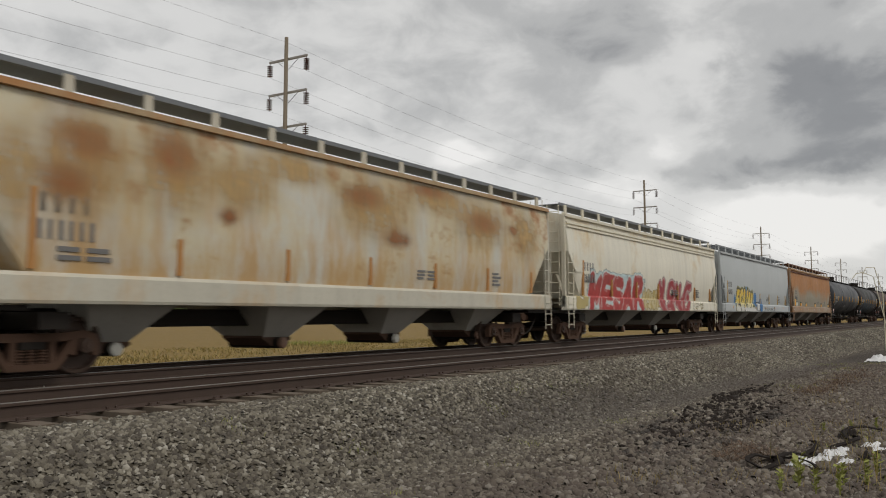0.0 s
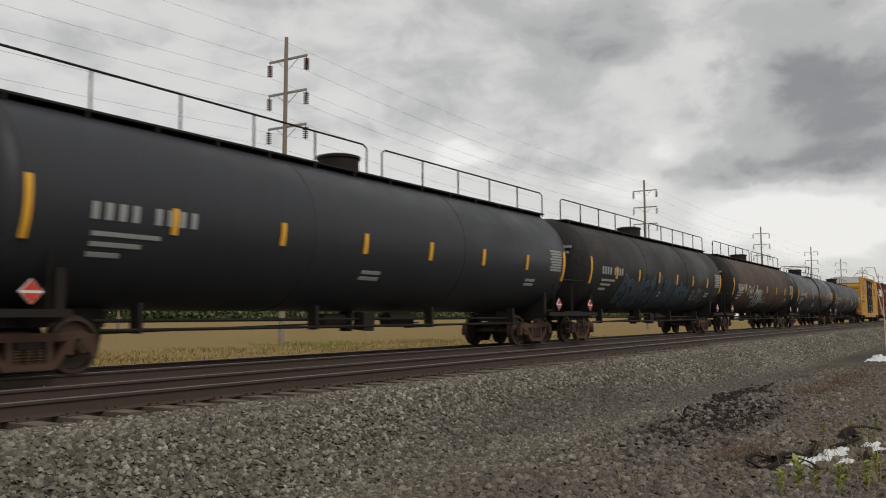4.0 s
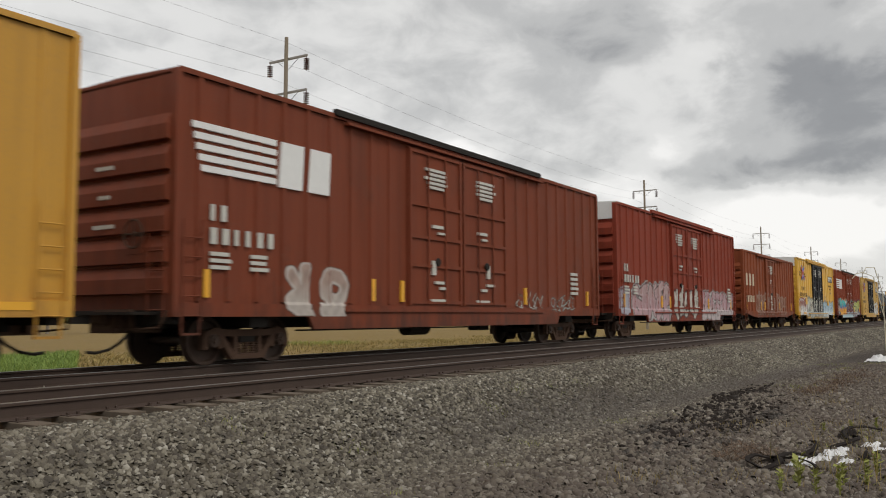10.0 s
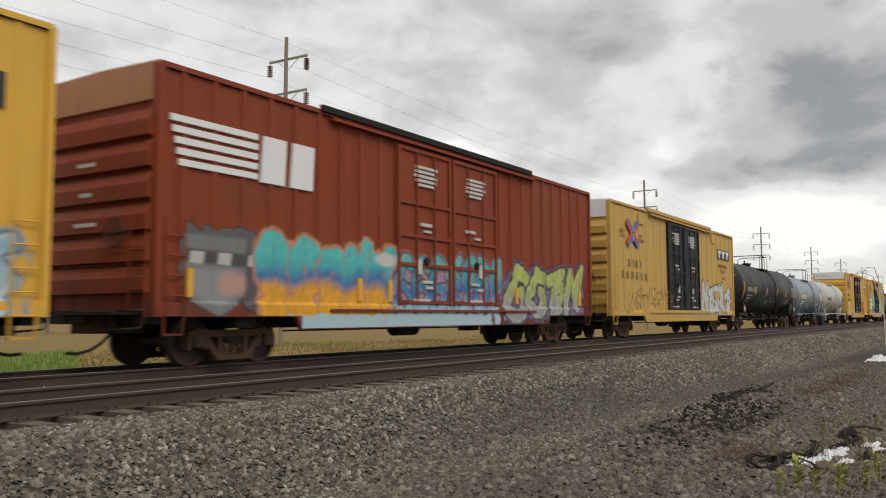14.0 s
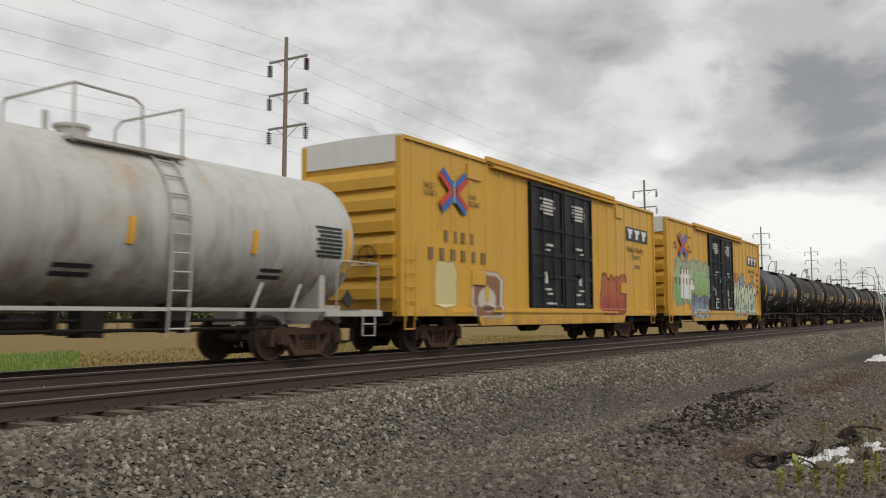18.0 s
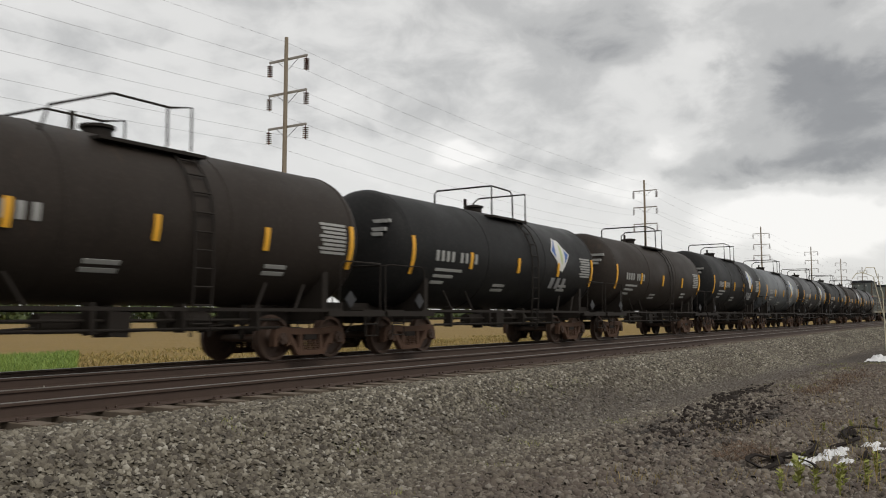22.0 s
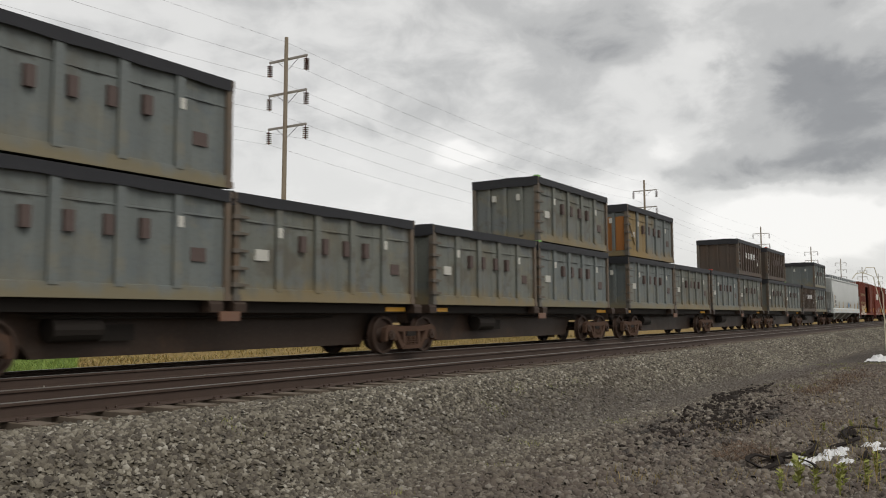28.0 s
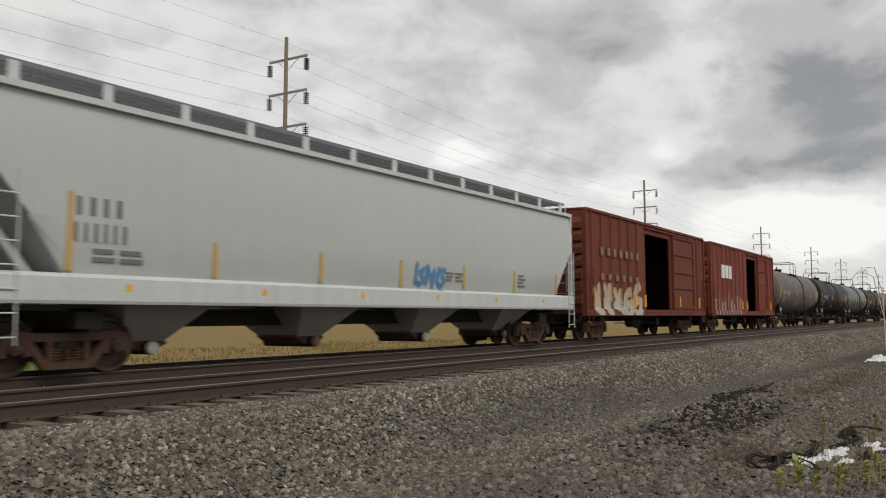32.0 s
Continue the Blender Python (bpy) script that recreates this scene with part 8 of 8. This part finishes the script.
c = Canvas(0.2, 18.4, 0.66, 2.75, seed=24)
c.cloud(0.5, 4.4, 0.8, 2.2, (0.64, 0.63, 0.6), 0.25, 0.2)
c.oval(2.0, 1.9, 1.5, 0.36, (0.26, 0.06, 0.04), 0.2)
c.cloud(0.6, 3.4, 0.85, 1.2, (0.1, 0.08, 0.08), 0.4)
c.letters(4, 0.75, 4.3, 0.85, 2.0, [(0.62, 0.61, 0.58), (0.6, 0.58, 0.55), (0.28, 0.07, 0.05)], (0.2, 0.17, 0.17), (0.7, 0.7, 0.67), 0.42, 0.04, 0.08, shine=(0.74, 0.74, 0.72))
c.seed = 25
c.cloud(4.2, 11.8, 0.7, 2.3, (0.24, 0.23, 0.2), 0.5, 0.3, 0.75)
c.letters(9, 4.3, 11.8, 0.82, 2.25, [(0.44, 0.48, 0.46), (0.56, 0.57, 0.5), (0.52, 0.52, 0.4)], (0.06, 0.05, 0.05), (0.5, 0.5, 0.4), 0.44, 0.06, 0.03, shine=(0.7, 0.72, 0.68), inner=(0.4, 0.45, 0.44))
c.seed = 27
c.cloud(11.5, 18.3, 0.7, 2.0, (0.34, 0.5, 0.6), 0.45, 0.3, 0.85)
c.letters(7, 11.8, 18.0, 0.85, 1.95, [(0.56, 0.63, 0.64), (0.4, 0.54, 0.62), (0.3, 0.46, 0.58)], (0.1, 0.14, 0.18), (0.52, 0.6, 0.62), 0.46, 0.05, 0.05, shine=(0.72, 0.76, 0.76))
c.scribble(12.2, 14.0, 2.1, 2.6, (0.3, 0.34, 0.48), 0.04, 4, 0.6)
c.put(YELLOW_14, "silver, brown and pale blue spray lettering")

c = Canvas(0.3, 18.5, 0.66, 2.7, seed=31)
c.cloud(0.45, 2.6, 1.5, 2.55, (0.1, 0.1, 0.105), 0.5, 0.3)
c.cloud(1.9, 2.7, 0.95, 2.2, (0.09, 0.07, 0.09), 0.5, 0.3, 0.85)
c.poly([(0.5, 2.35), (0.52, 1.5), (0.75, 1.15), (1.35, 0.88), (1.85, 1.15), (2.05, 1.5), (2.05, 2.35)], (0.19, 0.195, 0.2), 0.08)
c.poly([(0.75, 1.75), (0.8, 1.3), (1.35, 1.05), (1.8, 1.3), (1.85, 1.75)], (0.27, 0.28, 0.28), 0.1)
c.poly([(0.55, 2.1), (2.5, 2.05), (2.5, 1.8), (0.55, 1.85)], (0.06, 0.06, 0.065), 0.06)
for x in (0.85, 1.5, 2.25):
    c.poly([(x - 0.16, 1.84), (x - 0.12, 2.06), (x + 0.2, 2.05), (x + 0.16, 1.83)], (0.5, 0.5, 0.48))
c.oval(1.7, 1.5, 0.35, 0.22, (0.5, 0.3, 0.24), 0.6)
c.cloud(2.3, 6.8, 0.85, 2.4, (0.6, 0.27, 0.2), 0.5, 0.3, 0.8)
c.letters(5, 2.4, 6.7, 0.88, 2.3, [(0.76, 0.36, 0.015), (0.76, 0.36, 0.015), (0.74, 0.34, 0.03), (0.05, 0.16, 0.4), (0.05, 0.42, 0.44), (0.08, 0.5, 0.48)], (0.5, 0.2, 0.16), (0.66, 0.3, 0.12), 0.78, 0.04, 0.05, slant=0.05)
c.oval(6.5, 2.2, 0.4, 0.16, (0.6, 0.6, 0.58), 0.4)
c.seed = 33
c.cloud(6.5, 12.2, 0.8, 2.35, (0.3, 0.24, 0.4), 0.6, 0.3, 0.8)
c.letters(7, 6.8, 12.0, 0.9, 2.35, [(0.36, 0.56, 0.64), (0.03, 0.16, 0.4), (0.06, 0.3, 0.44), (0.08, 0.44, 0.42)], (0.05, 0.04, 0.12), (0.6, 0.22, 0.15), 0.5, 0.05, 0.05, shine=(0.66, 0.34, 0.12))
c.cloud(2.6, 12.2, 0.62, 0.96, (0.42, 0.58, 0.64), 0.5, 0.3, 0.9)
c.seed = 36
c.cloud(12.2, 18.2, 0.75, 2.3, (0.16, 0.12, 0.2), 0.5, 0.3, 0.75)
c.letters(4, 12.4, 17.9, 0.95, 2.3, [(0.34, 0.34, 0.34), (0.38, 0.44, 0.16), (0.44, 0.5, 0.12)], (0.035, 0.03, 0.05), (0.24, 0.14, 0.34), 0.42, 0.08, 0.05, slant=0.25, shine=(0.6, 0.62, 0.5))
c.put(SPRAYED_BOX, "orange, turquoise and lime spray lettering")

c = Canvas(11.6, 18.3, 0.92, 2.7, seed=41)
c.letters(5, 12.2, 17.8, 1.0, 2.35, [(0.56, 0.56, 0.54), (0.6, 0.6, 0.58)], (0.05, 0.045, 0.045), None, 0.42, 0.06, jig=0.12)
c.put(YELLOW_16, "black and white spray letters")
c = Canvas(1.0, 7.8, 0.95, 2.3, seed=42)
c.scribble(1.3, 4.2, 1.1, 2.1, (0.42, 0.27, 0.09), 0.06, 5, 0.7)
c.scribble(4.4, 7.4, 1.1, 2.0, (0.42, 0.27, 0.09), 0.06, 5, 0.7)
c.put(YELLOW_16, "faded brown tags")

c = Canvas(1.4, 5.3, 0.76, 2.4, seed=44)
c.cloud(1.5, 2.6, 1.1, 2.35, (0.68, 0.58, 0.28), 0.3, 0.15)
c.poly([(3.35, 0.85), (3.4, 2.0), (3.7, 2.15), (4.8, 2.12), (5.1, 1.95), (5.05, 0.85)], (0.6, 0.55, 0.46), 0.08)
c.poly([(3.45, 0.9), (3.5, 1.95), (3.75, 2.05), (4.75, 2.02), (4.98, 1.9), (4.93, 0.9)], (0.27, 0.12, 0.06), 0.06)
c.oval(4.2, 1.35, 0.5, 0.34, (0.6, 0.56, 0.5), 0.2)
c.oval(4.2, 1.5, 0.14, 0.26, (0.66, 0.42, 0.06), 0.2)
c.oval(3.75, 1.95, 0.3, 0.12, (0.32, 0.16, 0.08), 0.3)
c.oval(4.15, 1.12, 0.36, 0.08, (0.12, 0.05, 0.03), 0.3)
c.put(YELLOW_20, "rounded brown spray shape with a pale rim")
c = Canvas(12.3, 15.6, 0.92, 2.5, seed=45)
c.letters(3, 12.7, 15.1, 1.05, 2.2, [(0.36, 0.05, 0.03), (0.42, 0.09, 0.035), (0.46, 0.12, 0.04)], (0.13, 0.025, 0.02), (0.2, 0.04, 0.03), 0.66, 0.05, 0.03)
c.put(YELLOW_20, "dark red spray letters")

c = Canvas(0.7, 7.0, 0.76, 3.6, seed=47)
c.cloud(0.9, 6.9, 1.5, 3.45, (0.33, 0.4, 0.44), 0.5, 0.3, 0.85)
c.letters(5, 1.2, 6.7, 1.75, 3.25, [(0.24, 0.4, 0.14), (0.3, 0.47, 0.18), (0.36, 0.5, 0.28)], (0.12, 0.26, 0.14), (0.42, 0.5, 0.56), 0.72, 0.04, 0.06, shine=(0.52, 0.62, 0.4))
c.scribble(1.0, 6.6, 3.05, 3.5, (0.34, 0.2, 0.14), 0.06, 9, 0.7)
c.cloud(3.4, 6.9, 0.8, 1.9, (0.42, 0.24, 0.1), 0.6, 0.3, 0.85)
c.seed = 49
c.letters(4, 3.8, 6.6, 0.9, 1.75, [(0.4, 0.46, 0.52), (0.12, 0.2, 0.34)], (0.04, 0.05, 0.09), None, 0.45, 0.06)
c.put(YELLOW_21, "green and blue-grey spray lettering")
c = Canvas(6.9, 11.6, 0.95, 3.7, seed=50)
for k in range(9):
    rng = random.Random(80 + k)
    c.oval(7.0 + 0.5 * k, rng.uniform(1.2, 3.3), 0.12, 0.16, (0.3, 0.4, 0.46), 0.6)
c.put(YELLOW_21, "stray blue-grey spray dabs")
c = Canvas(11.3, 17.9, 0.85, 3.7, seed=51)
c.cloud(11.5, 13.4, 2.6, 3.3, (0.42, 0.16, 0.07), 0.7, 0.3)
c.oval(14.1, 2.8, 0.35, 0.5, (0.12, 0.3, 0.46), 0.5)
c.stroke([(15.8, 2.5), (16.8, 3.0)], 0.22, (0.12, 0.3, 0.46), 0.08)
c.letters(6, 11.7, 17.3, 1.0, 2.55, [(0.42, 0.56, 0.46), (0.56, 0.64, 0.42), (0.62, 0.66, 0.46)], (0.05, 0.09, 0.11), (0.3, 0.24, 0.34), 0.42, 0.07, 0.06, slant=0.35, shine=(0.7, 0.74, 0.6))
c.put(YELLOW_21, "pale green spray letters with dark outlines")
c = Canvas(17.45, 18.3, 2.0, 3.6, seed=52)
for k in range(4):
    c.scribble(17.6, 18.15, 2.15 + 0.36 * k, 2.42 + 0.36 * k, BLACK, 0.04, 3)
c.put(YELLOW_21, "small black scrawl")

c = Canvas(0.2, 6.2, 0.92, 2.3, seed=54)
c.letters(5, 0.5, 5.8, 1.0, 1.95, [(0.52, 0.48, 0.4), (0.46, 0.36, 0.22)], (0.25, 0.13, 0.08), None, 0.45, 0.05, jig=0.16)
c.put(BOX40, "worn cream and tan spray letters")
c = Canvas(0.4, 7.0, 0.92, 2.6, seed=55)
for k in range(9):
    x = 0.9 + 0.66 * k
    c.stroke([(x, 1.0), (x + 0.06, 1.7 + 0.3 * math.sin(k * 1.9))], 0.28, (0.42, 0.35, 0.3), 0.2, 0.75)
c.put(BOX41, "pale vertical streaks of worn paint")
c = Canvas(10.2, 12.5, 1.56, 2.25, seed=56)
c.letters(3, 10.6, 12.0, 1.66, 2.1, [(0.05, 0.2, 0.42)], (0.3, 0.42, 0.52), None, 0.36, 0.02)
c.put(HOP_WHITE, "small blue tag")

# leaf emblem and its word below on the sweetener tanks
for car, L, zc in LEAF_TANKS:
    x, z = L - 3.85, zc + 0.3
    c = Canvas(x - 0.85, x + 0.85, z - 0.62, z + 0.62, 0.02)
    c.poly([(x - 0.72, z + 0.1), (x - 0.24, z + 0.56), (x + 0.7, z + 0.04), (x + 0.08, z - 0.58)], WHITE)
    c.poly([(x - 0.63, z + 0.1), (x - 0.22, z + 0.48), (x + 0.61, z + 0.03), (x + 0.08, z - 0.49)], (0.03, 0.11, 0.36))
    c.oval(x - 0.02, z - 0.02, 0.34, 0.52, WHITE)
    c.oval(x + 0.06, z + 0.02, 0.1, 0.34, (0.46, 0.52, 0.28), 0.3)
    c.put(car, "white and blue diamond with a green leaf")


# ---- movement ----
def motions():
    # the whole train rolls towards and past the camera at one speed
    for ob, u in MOVING:
        z = ob.location.z
        walk(ob, [(t, pose(u - SPEED * t, 0, z)) for t in (0, 8, 16, 24, 32)])
    # wheels turn with the way covered
    turn = math.degrees(SPEED / 0.457)
    rows = 32 * FPS
    keyed = {}
    for w, x in WHEELS:
        if x not in keyed:
            walk(w, [(32 * i / rows, pose(x, 0, 0.457, 0, -turn * 32 * i / rows, 0)) for i in range(rows + 1)])
            keyed[x] = w
        else:
            w.rotation_mode = "QUATERNION"
            w.animation_data_create()
            w.animation_data.action = keyed[x].animation_data.action
            w.animation_data.action_slot = keyed[x].animation_data.action_slot


motions()
